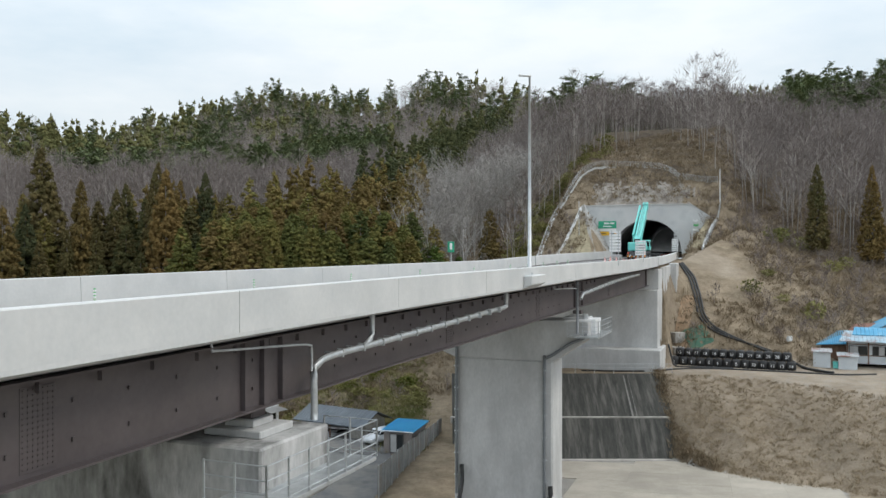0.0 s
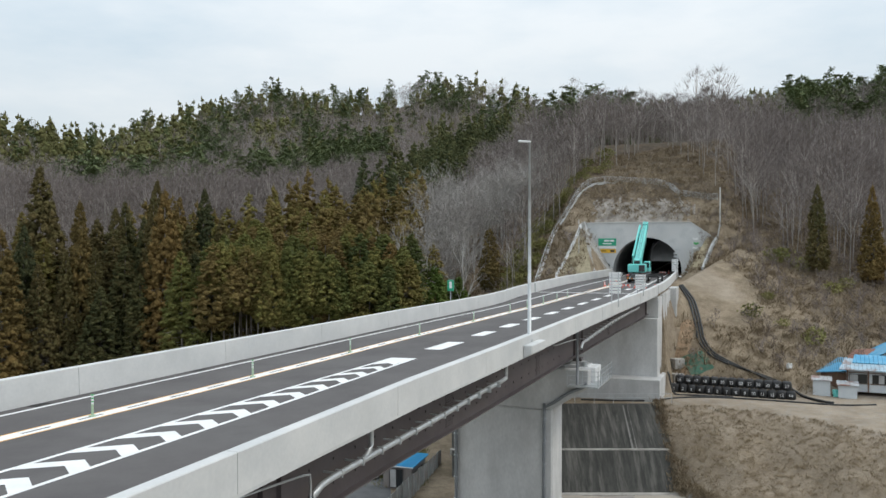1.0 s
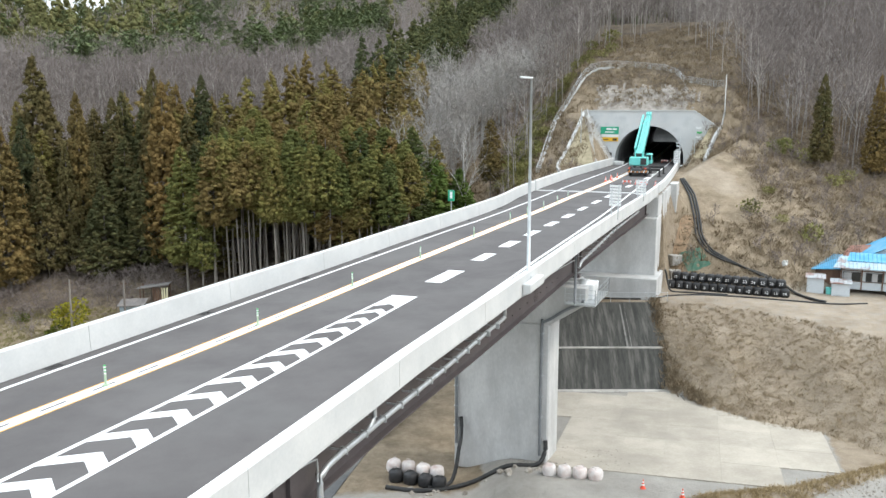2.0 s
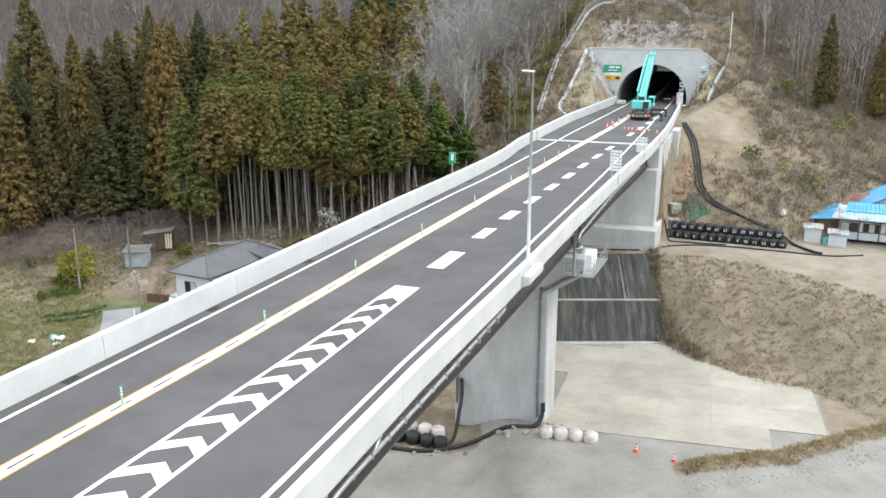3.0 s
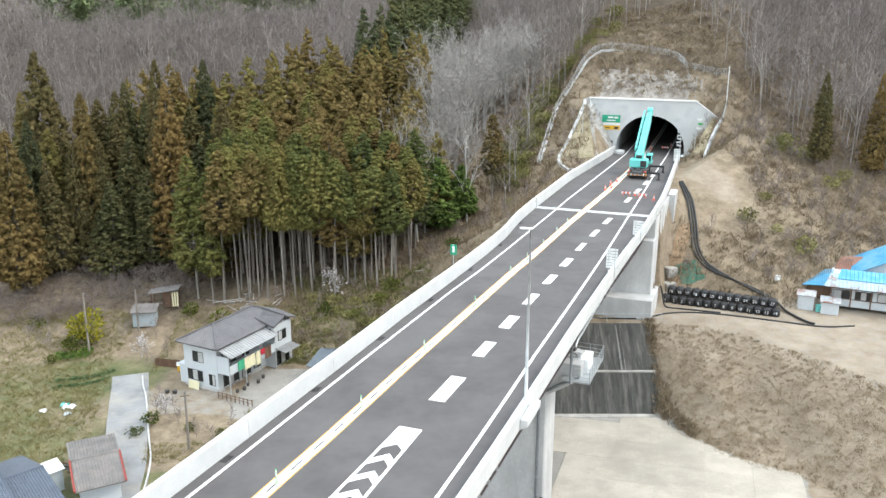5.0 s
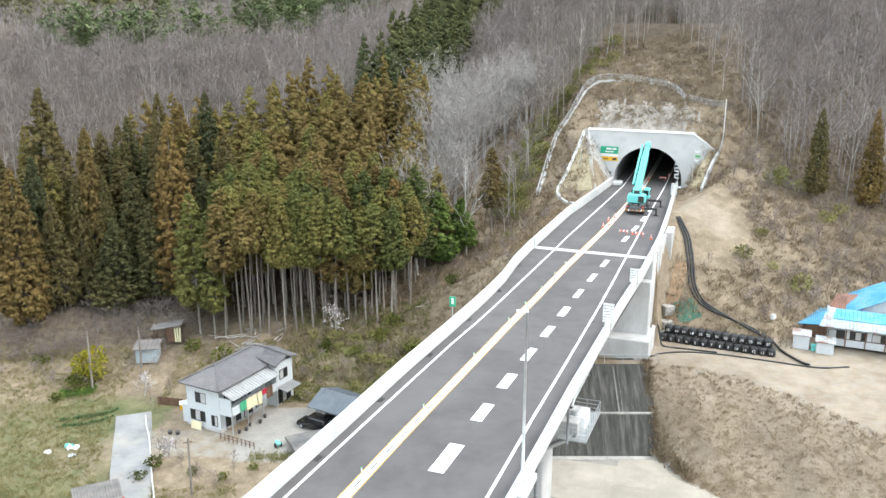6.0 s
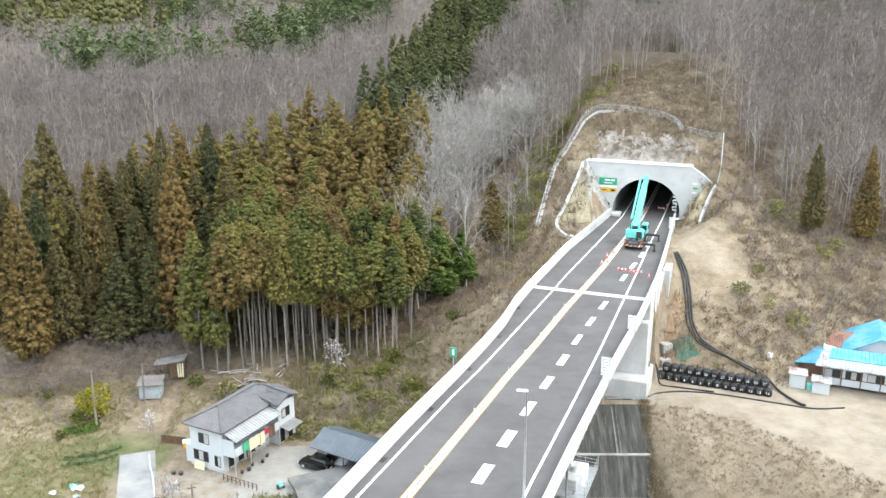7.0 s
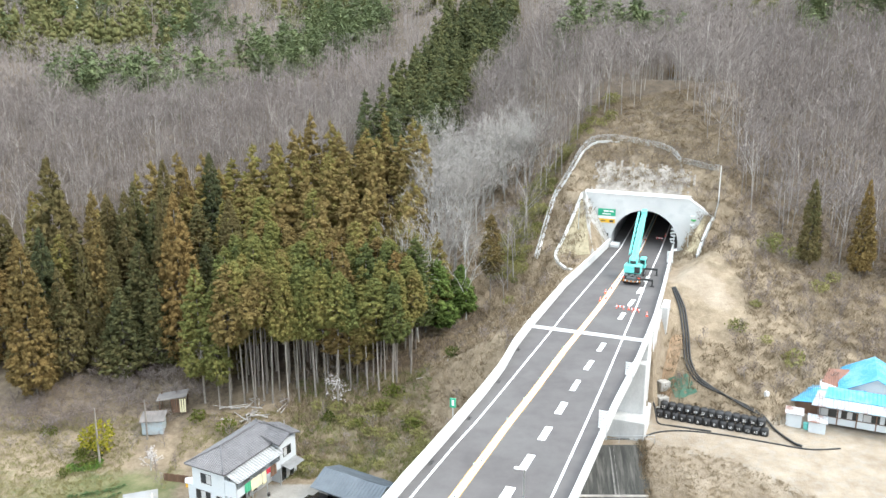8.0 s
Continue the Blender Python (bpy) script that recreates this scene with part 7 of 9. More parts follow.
M_BLUEGLINT = surface("blue_grey_tile_roll_glint", (0.085, 0.105, 0.14), (0.14, 0.165, 0.21), 1.0, 0.45, fine=10, bump=0.05)
M_BALCROOF = surface("grey_corrugated_sheet", (0.20, 0.20, 0.20), (0.30, 0.30, 0.30), 1.0, 0.4, fine=10, bump=0.05)
M_SLATE = surface("slate_metal_roof", (0.085, 0.105, 0.125), (0.12, 0.142, 0.165), 0.6, 0.5, 0.1, fine=8, bump=0.03)
M_BLUE = surface("blue_sheet_roof", (0.06, 0.30, 0.50), (0.12, 0.40, 0.61), 0.5, 0.5, fine=6, bump=0.04, stain=(0.27, 0.43, 0.53), stain_scale=0.5, stain_amount=0.5)
M_RUST = surface("rusted_sheet_roof", (0.36, 0.39, 0.41), (0.50, 0.52, 0.53), 0.5, 0.7, fine=6, bump=0.06, stain=(0.24, 0.10, 0.06), stain_scale=0.7, stain_amount=0.95)
M_FADEDROOF = surface("faded_blue_rusted_roof", (0.30, 0.42, 0.50), (0.42, 0.54, 0.61), 0.6, 0.65, fine=6, bump=0.06, stain=(0.25, 0.13, 0.09), stain_scale=0.8, stain_amount=0.8)
M_BROWNROOF = surface("brown_sheet_roof", (0.20, 0.10, 0.07), (0.30, 0.15, 0.11), 0.6, 0.7, fine=7, bump=0.05)
M_GREYROOF = surface("weathered_sheet_roof", (0.14, 0.13, 0.125), (0.21, 0.195, 0.185), 0.5, 0.75, fine=7, bump=0.06, stain=(0.28, 0.24, 0.22), stain_scale=0.6, stain_amount=0.5)
M_WOOD = surface("brown_wood", (0.10, 0.055, 0.035), (0.19, 0.11, 0.07), 1.2, 0.8, fine=9, bump=0.15, stretch=(1, 1, 0.2))
M_FRAME = surface("dark_window_frame", (0.045, 0.042, 0.040), (0.075, 0.07, 0.066), 2.0, 0.5, fine=12, bump=0.0)
M_CARBLACK = surface("black_car_paint", (0.008, 0.008, 0.009), (0.014, 0.014, 0.016), 1.0, 0.12, fine=3, bump=0.0)
M_CARWHITE = surface("silver_car_paint", (0.55, 0.57, 0.60), (0.64, 0.66, 0.68), 1.0, 0.2, fine=3, bump=0.0)
M_CLOTH_A = surface("cream_cloth", (0.68, 0.62, 0.40), (0.78, 0.72, 0.50), 2.0, 0.9, fine=14, bump=0.1)
M_CLOTH_B = surface("green_cloth", (0.05, 0.34, 0.18), (0.08, 0.42, 0.24), 2.0, 0.9, fine=14, bump=0.1)
M_CLOTH_C = surface("red_cloth", (0.45, 0.02, 0.04), (0.55, 0.04, 0.06), 2.0, 0.9, fine=14, bump=0.1)
M_YARD = surface("worn_asphalt", (0.10, 0.10, 0.10), (0.155, 0.153, 0.151), 0.4, 0.95, fine=18, bump=0.2, stain=(0.25, 0.23, 0.20), stain_scale=0.25, stain_amount=0.6)
M_PALEBLUE = surface("faded_blue_boards", (0.33, 0.40, 0.45), (0.46, 0.53, 0.57), 0.8, 0.85, fine=8, bump=0.1, stain=(0.30, 0.28, 0.26), stain_scale=0.8, stain_amount=0.6)
M_HUTBLUE = surface("bright_blue_sheet", (0.015, 0.25, 0.50), (0.03, 0.32, 0.58), 0.5, 0.4, fine=6, bump=0.03)
M_HUTWALL = surface("grey_brown_boards", (0.19, 0.165, 0.155), (0.27, 0.24, 0.225), 1.0, 0.85, fine=9, bump=0.1, stretch=(1, 1, 0.2))
M_SHEETFENCE = surface("weathered_fence_sheet", (0.22, 0.235, 0.24), (0.34, 0.35, 0.35), 0.8, 0.6, 0.2, fine=9, bump=0.05, stain=(0.25, 0.17, 0.13), stain_scale=0.5, stain_amount=0.5)
M_GRAVEL = surface("grey_gravel_lane", (0.20, 0.203, 0.207), (0.29, 0.293, 0.297), 0.4, 0.95, fine=20, bump=0.25, stain=(0.36, 0.33, 0.28), stain_scale=0.3, stain_amount=0.6)
M_PLASTIC = surface("clear_corrugated_sheet", (0.40, 0.40, 0.40), (0.52, 0.52, 0.52), 1.0, 0.4, fine=10, bump=0.05)


def solid(bm, pts, thick):
    """A slab: a flat outline given thickness straight down."""
    f = [bm.verts.new(p) for p in pts]
    g = [bm.verts.new(Vector(p) - Vector((0, 0, thick))) for p in pts]
    n = len(pts)
    bm.faces.new(f)
    bm.faces.new(g[::-1])
    for k in range(n):
        bm.faces.new((f[k], g[k], g[(k + 1) % n], f[(k + 1) % n]))
    return bm


def roof_face(parent, name, pts, material, thick=0.12, ribs=0, along_edge=(0, 1), rib_material=None, label=""):
    rib_material = rib_material or {"grey_roof_tile": M_TILEGLINT, "blue_grey_roof_tile": M_BLUEGLINT}.get(material.name)
    return roof_plane(parent, name, pts, material, thick, ribs, along_edge, rib_material, label)


def roof_plane(parent, name, pts, material, thick, ribs, along_edge, rib_material, label):
    """A pitched roof plane from its corners (eave, eave, ridge ...) with ribs or tile rows standing proud from eave to ridge."""
    bm = bmesh.new()
    solid(bm, pts, thick)
    bmesh.ops.recalc_face_normals(bm, faces=bm.faces)
    face = part(name, bm, material, parent, label)
    if ribs:
        a, b = Vector(pts[along_edge[0]]), Vector(pts[along_edge[1]])
        ring = [Vector(p) for p in pts]
        nrm = (ring[1] - ring[0]).cross(ring[2] - ring[1]).normalized()
        if nrm.z < 0:
            nrm = -nrm
        e = (b - a).normalized()
        up = nrm.cross(e)
        if up.z < 0:
            up = -up
        bm = bmesh.new()
        for k in range(1, ribs):
            p = a + (b - a) * k / ribs
            best = 0.0
            for q, r in zip(ring, ring[1:] + ring[:1]):
                dq, dr = (q - p).dot(e), (r - p).dot(e)
                if dq * dr < 0:
                    f = dq / (dq - dr)
                    h = ((q + (r - q) * f) - p).dot(up)
                    best = max(best, h)
            if best > 0.1:
                t0, t1 = p + nrm * 0.01, p + up * best + nrm * 0.01
                tube(bm, [t0, t1], 0.06, 4, cap=False)
        if rib_material in (M_TILEGLINT, M_BLUEGLINT):
            high = max((q - a).dot(up) for q in ring)
            for k in range(1, int(high / 0.3)):
                h = 0.3 * k
                cut = []
                for q, r in zip(ring, ring[1:] + ring[:1]):
                    hq, hr = (q - a).dot(up) - h, (r - a).dot(up) - h
                    if hq * hr < 0:
                        cut.append(q + (r - q) * (hq / (hq - hr)) + nrm * 0.012)
                if len(cut) == 2:
                    tube(bm, cut, 0.035, 4, cap=False)
        part("rib", bm, rib_material or material, face)["kind"] = "stuff"
    return face


def wall_box(parent, m, w, d, h, material, name="wall", label=""):
    bm = bmesh.new()
    box(bm, m, w, d, h, 0.02)
    return part(name, bm, material, parent, label)


def window(parent, m, w, h, panes=2, name="window", shutter=0.0):
    """m stands on the wall's face, its y looking out of the wall; frame, sill and panes."""
    bm = bmesh.new()
    for dx in (-w / 2, w / 2):
        box(bm, m @ Matrix.Translation((dx, 0.03, 0)), 0.07, 0.1, h)
    for dz in (0, h):
        box(bm, m @ Matrix.Translation((0, 0.03, dz - 0.035)), w + 0.07, 0.1, 0.07)
    for k in range(1, panes):
        box(bm, m @ Matrix.Translation((-w / 2 + w * k / panes, 0.03, 0)), 0.05, 0.07, h)
    fr = part(name, bm, M_FRAME, parent)
    for k in range(panes):
        bm = bmesh.new()
        box(bm, m @ Matrix.Translation((-w / 2 + w * (k + 0.5) / panes, 0.02, 0.03)), w / panes - 0.06, 0.03, h - 0.06)
        part("pane", bm, M_GLASS if k % 2 == 0 else M_PLASTIC, fr)
    return fr


# the white two-storey house
HB = -3.3
HC, HU, HV = Vector((-26.6, 90.69, HB)), Vector((-0.889, 0.458, 0)), Vector((0.458, 0.889, 0))
H_ANG = math.degrees(math.atan2(HU.y, HU.x))


def hp(u, v, z=0.0):
    return HC + HU * u + HV * v + Vector((0, 0, z))


def white_house():
    t = thing("house", "white two-storey house with a grey tiled hip roof", "house", hp(4, 5))
    W, L, H = 5.1, 12.2, 5.6
    side = lambda u, v, z, rz: Matrix.Translation(hp(u, v, z)) @ pose(0, 0, 0, 0, 0, H_ANG + rz)
    wall_box(t, side(W / 2, L / 2, 0, 0), W, L, H, M_SIDING)
    bm = bmesh.new()
    box(bm, side(W / 2, L / 2, -0.15, 0), W + 0.1, L + 0.1, 0.5)
    part("plinth", bm, M_PIER, t)
    e, ze, zr = 0.6, H + 0.05, H + 1.7
    c = [hp(-e, -e, ze), hp(W + e, -e, ze), hp(W + e, L + e, ze), hp(-e, L + e, ze)]
    r0, r1 = hp(W / 2, W / 2, zr), hp(W / 2, L - W / 2, zr)
    roof_face(t, "roof_plane", [c[0], c[1], r0], M_TILE, 0.14, 22)
    roof_face(t, "roof_plane", [c[3], c[0], r0, r1], M_TILE, 0.14, 38)
    roof_face(t, "roof_plane", [c[1], c[2], r1, r0], M_TILE, 0.14, 38)
    roof_face(t, "roof_plane", [c[2], c[3], r1], M_TILE, 0.14, 22)
    for a, b in ((c[0], r0), (c[1], r0), (c[2], r1), (c[3], r1), (r0, r1)):
        bm = bmesh.new()
        tube(bm, [a + Vector((0, 0, 0.05)), b + Vector((0, 0, 0.08))], 0.11, 6)
        part("ridge_tile", bm, M_TILE, t)
    # projecting gable over the right bay
    V0, V1 = 8.2, L + e
    g0, g1, g2 = hp(-e - 1.3, V0, ze), hp(-e - 1.3, V1, ze), hp(-e - 1.3, (V0 + V1) / 2, ze + 0.85)
    top = hp(W / 2, (V0 + V1) / 2, ze + 1.35)
    roof_face(t, "roof_plane", [g0, hp(1.6, V0, ze + 0.9), top, g2], M_TILE, 0.12, 12, (0, 1))
    roof_face(t, "roof_plane", [g1, hp(1.6, V1, ze + 0.6), top, g2], M_TILE, 0.12, 12, (0, 1))
    for q0, q1 in ((g2, top), (g0, hp(1.6, V0, ze + 0.9))):
        bm = bmesh.new()
        tube(bm, [q0 + Vector((0, 0, 0.06)), q1 + Vector((0, 0, 0.06))], 0.1, 6)
        part("ridge_tile", bm, M_TILE, t)
    wall_box(t, side(-0.7, (8.7 + L) / 2, 0, 0), 1.4, L - 8.7, H - 0.02, M_SIDING)
    # windows on the gable side and the front
    fl = lambda u, z: side(u, -0.01, z, 180)
    window(t, fl(2.9, 3.3), 1.6, 1.3)
    window(t, fl(3.5, 0.9), 2.3, 1.3, 3)
    window(t, fl(0.9, 0.7), 0.9, 1.35)
    fr = lambda v, z, u=-0.01: side(u, v, z, 90)
    window(t, fr(10.3, 3.4, -1.41), 1.5, 1.2)
    window(t, fr(10.3, 0.2, -1.41), 2.4, 1.9, 3)
    window(t, fr(2.2, 0.15), 2.6, 2.0, 3)
    window(t, fr(4.9, 0.15), 1.5, 2.05, 2, "door")
    window(t, fr(7.0, 0.6), 1.3, 1.4)
    window(t, fr(3.2, 2.95), 4.6, 1.9, 4)
    # balcony with its roof, posts and washing
    b = part("balcony", (lambda q: (box(q, side(-0.9, 4.25, 2.45, 0), 1.8, 8.5, 0.18), box(q, side(-1.75, 4.25, 2.6, 0), 0.1, 8.5, 0.95), box(q, side(-0.9, 0.05, 2.6, 0), 1.7, 0.1, 2.0), box(q, side(-0.9, 8.45, 2.6, 0), 1.7, 0.1, 0.95), q)[-1])(bmesh.new()), M_SIDING, t)
    roof_face(t, "balcony_roof", [hp(-2.3, -0.1, 4.7), hp(-2.3, 8.6, 4.7), hp(-0.1, 8.6, 5.5), hp(-0.1, -0.1, 5.5)], M_BALCROOF, 0.05, 20, rib_material=M_PLASTIC)
    for v in (0.1, 2.9, 5.7, 8.4):
        bm = bmesh.new()
        box(bm, side(-1.74, v, 0, 0), 0.12, 0.12, 4.75)
        part("post", bm, M_GALV, t)
    for v0, w, h, mt in ((2.0, 1.1, 1.2, M_CLOTH_B), (3.5, 1.9, 1.5, M_CLOTH_A), (5.0, 0.8, 1.7, M_CLOTH_A), (5.9, 0.8, 0.7, M_CLOTH_C), (6.9, 1.2, 1.5, M_WOOD)):
        bm = bmesh.new()
        n = 8
        cols = []
        for k in range(n + 1):
            v = v0 - w / 2 + w * k / n
            q = 0.04 * math.sin(k * 1.7 + v0)
            cols.append([bm.verts.new(hp(-1.9 - d + q, v, z)) for d, z in ((0, 3.75), (0.03, 3.75 - h), (0.05, 3.75 - h), (0.02, 3.75))])
        for a, c2 in zip(cols, cols[1:]):
            for k in range(4):
                bm.faces.new((a[k], a[(k + 1) % 4], c2[(k + 1) % 4], c2[k]))
        bm.faces.new(cols[0])
        bm.faces.new(cols[-1][::-1])
        part("washing", bm, mt, b)
    roof_face(t, "porch_roof", [hp(-2.9, 9.0, 2.2), hp(-2.9, 12.0, 2.2), hp(-1.35, 12.0, 2.5), hp(-1.35, 9.0, 2.5)], M_BALCROOF, 0.05)
    bm = bmesh.new()
    box(bm, side(W + 0.6, 1.0, 2.3, 0), 1.6, 1.6, 0.12)
    box(bm, side(W + 0.6, 1.0, 0, 0), 1.2, 1.3, 2.3)
    part("side_porch", bm, M_SIDING, t)
    return t


white_house()
# low rail, pots and the front garden's edge
t = thing("garden_fence", "low dark garden fence in front of the house", "fence", hp(-3.4, -0.6))
for k in range(9):
    bm = bmesh.new()
    p = hp(-1.0 - 0.62 * k, -1.2)
    box(bm, pose(p.x, p.y, ground_at(p.x, p.y) - 0.1, 0, 0, H_ANG), 0.08, 0.08, 0.95)
    part("post", bm, M_WOOD, t)
for h in (0.4, 0.75):
    bm = bmesh.new()
    a, b = hp(-0.9, -1.2), hp(-6.1, -1.2)
    tube(bm, [Vector((a.x, a.y, HB + h)), Vector((b.x, b.y, HB + h))], 0.035, 5)
    part("rail", bm, M_WOOD, t)
for u, v, r in ((-1.9, 1.0, 0.22), (-2.2, 1.9, 0.25), (-1.8, 3.0, 0.2), (-2.4, 4.2, 0.24), (4.4, -2.6, 0.3), (5.3, -2.9, 0.3), (-2.0, 5.6, 0.22)):
    p = hp(u, v)
    t = thing("flower_pot", "dark flower pot by the house", "flower pot", (p.x, p.y, ground_at(p.x, p.y)), "pots by the house")
    bm = bmesh.new()
    cylinder(bm, pose(p.x, p.y, ground_at(p.x, p.y)), r * 0.75, 0.4, 12, r)
    part("pot", bm, M_FRAME, t)
t = thing("storage_board", "pale wooden board leaning by the house wall", "board", hp(3.4, -0.5))
bm = bmesh.new()
box(bm, Matrix.Translation(hp(3.4, -0.6, 0)) @ pose(0, 0, 0, 0, 0, H_ANG) @ pose(0, 0, 0, 12, 0, 0), 1.6, 0.08, 1.0, 0.02)
part("board", bm, M_CLOTH_A, t)


def garage():
    a, b, c = Vector((-16.0, 92.9, HB)), Vector((-8.6, 88.5, HB)), Vector((-13.6, 97.4, HB))
    e1, e2 = (b - a), (c - a)
    t = thing("garage", "open-fronted garage with a slate-grey gable roof", "garage", a + e1 / 2 + e2 / 2)
    q = lambda f, g, z: a + e1 * f + e2 * g + Vector((0, 0, z))
    zr, ze = 3.75, 2.55
    for g in (0.04, 0.96):
        for f0, f1 in (((0.03, 0.2), (0.8, 0.97)) if g < 0.5 else ((0.03, 0.97),)):
            bm = bmesh.new()
            solid(bm, [q(f0, g, ze), q(f1, g, ze), q(f1, g + 0.02, ze), q(f0, g + 0.02, ze)], ze)
            part("wall", bm, M_SHOT, t)
    for f in (0.03, 0.95):
        bm = bmesh.new()
        solid(bm, [q(f, 0.04, ze), q(f + 0.02, 0.04, ze), q(f + 0.02, 0.98, ze), q(f, 0.98, ze)], ze)
        part("wall", bm, M_SHOT, t)
        bm = bmesh.new()
        v = [bm.verts.new(q(f + d, g, z)) for d in (0, 0.02) for g, z in ((0.04, ze), (0.98, ze), (0.5, zr - 0.1))]
        bm.faces.new(v[:3])
        bm.faces.new(v[3:][::-1])
        for i, j in ((0, 1), (1, 2), (2, 0)):
            bm.faces.new((v[i], v[i + 3], v[j + 3], v[j]))
        part("gable", bm, M_SHOT, t)
    roof_face(t, "roof_plane", [q(-0.05, -0.1, ze), q(1.05, -0.1, ze), q(1.05, 0.5, zr), q(-0.05, 0.5, zr)], M_SLATE, 0.1, 20)
    roof_face(t, "roof_plane", [q(-0.05, 1.1, ze), q(1.05, 1.1, ze), q(1.05, 0.5, zr), q(-0.05, 0.5, zr)], M_SLATE, 0.1, 20)
    bm = bmesh.new()
    box(bm, Matrix.Translation(q(0.5, 0.02, 0)), 0.14, 0.14, 2.5)
    part("post", bm, M_WOOD, t)


garage()


def car(label, at, turn, paint, L=4.3, W=1.72, H=1.75, kind="van"):
    t = thing("car", label, "car", at)
    m = Matrix.Translation(at) @ pose(0, 0, 0, 0, 0, turn)
    prof = [(-L / 2, 0.35), (-L / 2, 0.95), (-L / 2 + 0.12, H - 0.12), (-L / 2 + 0.4, H), (0.45, H), (L / 2 - 1.15, 1.02), (L / 2 - 0.12, 0.86), (L / 2, 0.62), (L / 2, 0.32)]
    bm = bmesh.new()
    rings = []
    for y, k in ((-W / 2, 0.93), (-W / 2 + 0.12, 1.0), (W / 2 - 0.12, 1.0), (W / 2, 0.93)):
        rings.append([bm.verts.new((x * (1 if z < 1.0 else (0.985 if k < 1 else 1)), y * (1.0 if z < 1.0 else 0.9), z)) for x, z in prof])
    n = len(prof)
    for a, b in zip(rings, rings[1:]):
        for k in range(n):
            bm.faces.new((a[k], b[k], b[(k + 1) % n], a[(k + 1) % n]))
    bm.faces.new(rings[0])
    bm.faces.new(rings[-1][::-1])
    bmesh.ops.recalc_face_normals(bm, faces=bm.faces)
    bmesh.ops.bevel(bm, geom=bm.edges[:], offset=0.05, segments=2, affect="EDGES")
    body = put(m, "body", bm, paint, t, smooth=True)
    for y in (-1, 1):
        for x0, x1 in ((-L / 2 + 0.35, -0.75), (-0.65, 0.35)):
            bm = bmesh.new()
            solid(bm, [(x0, y * W * 0.455, H - 0.18), (x1 + 0.15, y * W * 0.455, H - 0.18), (x1 + 0.45, y * W * 0.487, 1.05), (x0 - 0.1, y * W * 0.487, 1.05)], 0.0)
            bmesh.ops.translate(bm, verts=bm.verts, vec=(0, y * 0.02, 0))
            put(m, "side_window", bm, M_GLASS, body)
    bm = bmesh.new()
    solid(bm, [(0.52, -W * 0.4, H - 0.08), (0.52, W * 0.4, H - 0.08), (L / 2 - 1.15, W * 0.43, 1.09), (L / 2 - 1.15, -W * 0.43, 1.09)], 0.02)
    put(m, "windscreen", bm, M_GLASS, body)
    bm = bmesh.new()
    box(bm, Matrix.Translation((-L / 2 + 0.05, 0, 1.05)), 0.06, W * 0.75, 0.5, 0.02)
    put(m, "rear_window", bm, M_GLASS, body)
    for y in (-0.68, 0.68):
        bm = bmesh.new()
        box(bm, Matrix.Translation((L / 2 - 0.02, y * W / 1.72, 0.6)), 0.08, 0.32, 0.16, 0.02)
        put(m, "headlight", bm, M_WHITE, body)
        bm = bmesh.new()
        box(bm, Matrix.Translation((-L / 2 - 0.0, y * W / 1.72, 0.75)), 0.06, 0.18, 0.4, 0.02)
        put(m, "tail_light", bm, M_RED, body)
    bm = bmesh.new()
    box(bm, Matrix.Translation((-L / 2 - 0.02, 0, 0.62)), 0.03, 0.36, 0.17)
    put(m, "number_plate", bm, M_WHITE, body)
    for x in (-L / 2 + 0.8, L / 2 - 0.78):
        for y in (-1, 1):
            bm = bmesh.new()
            cylinder(bm, Matrix.Translation((x, y * (W / 2 - 0.12), 0.32)) @ pose(0, 0, 0, 90, 0, 0) @ Matrix.Translation((0, 0, -0.11)), 0.32, 0.22, 20)
            wheel = put(m, "wheel", bm, M_DARK, t)
            bm = bmesh.new()
            cylinder(bm, Matrix.Translation((x, y * (W / 2 - 0.0), 0.32)) @ pose(0, 0, 0, 90, 0, 0) @ Matrix.Translation((0, 0, -0.015)), 0.2, 0.03, 14)
            put(m, "rim", bm, M_GALV, wheel)
    return t


car("black minivan parked before the garage", (-15.7, 92.0, ground_at(-15.7, 92.0)), 150, M_CARBLACK)
car("silver compact car inside the open garage", (-12.0, 93.2, ground_at(-12.0, 93.2)), 240, M_CARWHITE, 3.6, 1.6, 1.5)

# the small toy-like cultivator in the yard
t = thing("cultivator", "small turquoise garden cultivator in the yard", "cultivator", (-19.2, 87.4, ground_at(-19.2, 87.4)))
m = pose(-19.2, 87.4, ground_at(-19.2, 87.4), 0, 0, 30)
bm = bmesh.new()
box(bm, m @ Matrix.Translation((0, 0, 0.35)), 0.5, 0.9, 0.35, 0.08)
part("engine", bm, M_CRANE, t)
for x in (-0.35, 0.35):
    bm = bmesh.new()
    cylinder(bm, m @ Matrix.Translation((x, 0, 0.28)) @ pose(0, 0, 0, 0, 90, 0) @ Matrix.Translation((0, 0, -0.07)), 0.28, 0.14, 14)
    part("wheel", bm, M_DARK, t)
    bm = bmesh.new()
    tube(bm, [m @ Vector((x * 0.6, -0.4, 0.6)), m @ Vector((x * 0.8, -1.1, 1.0))], 0.03, 6)
    part("handle", bm, M_WHITE, t)

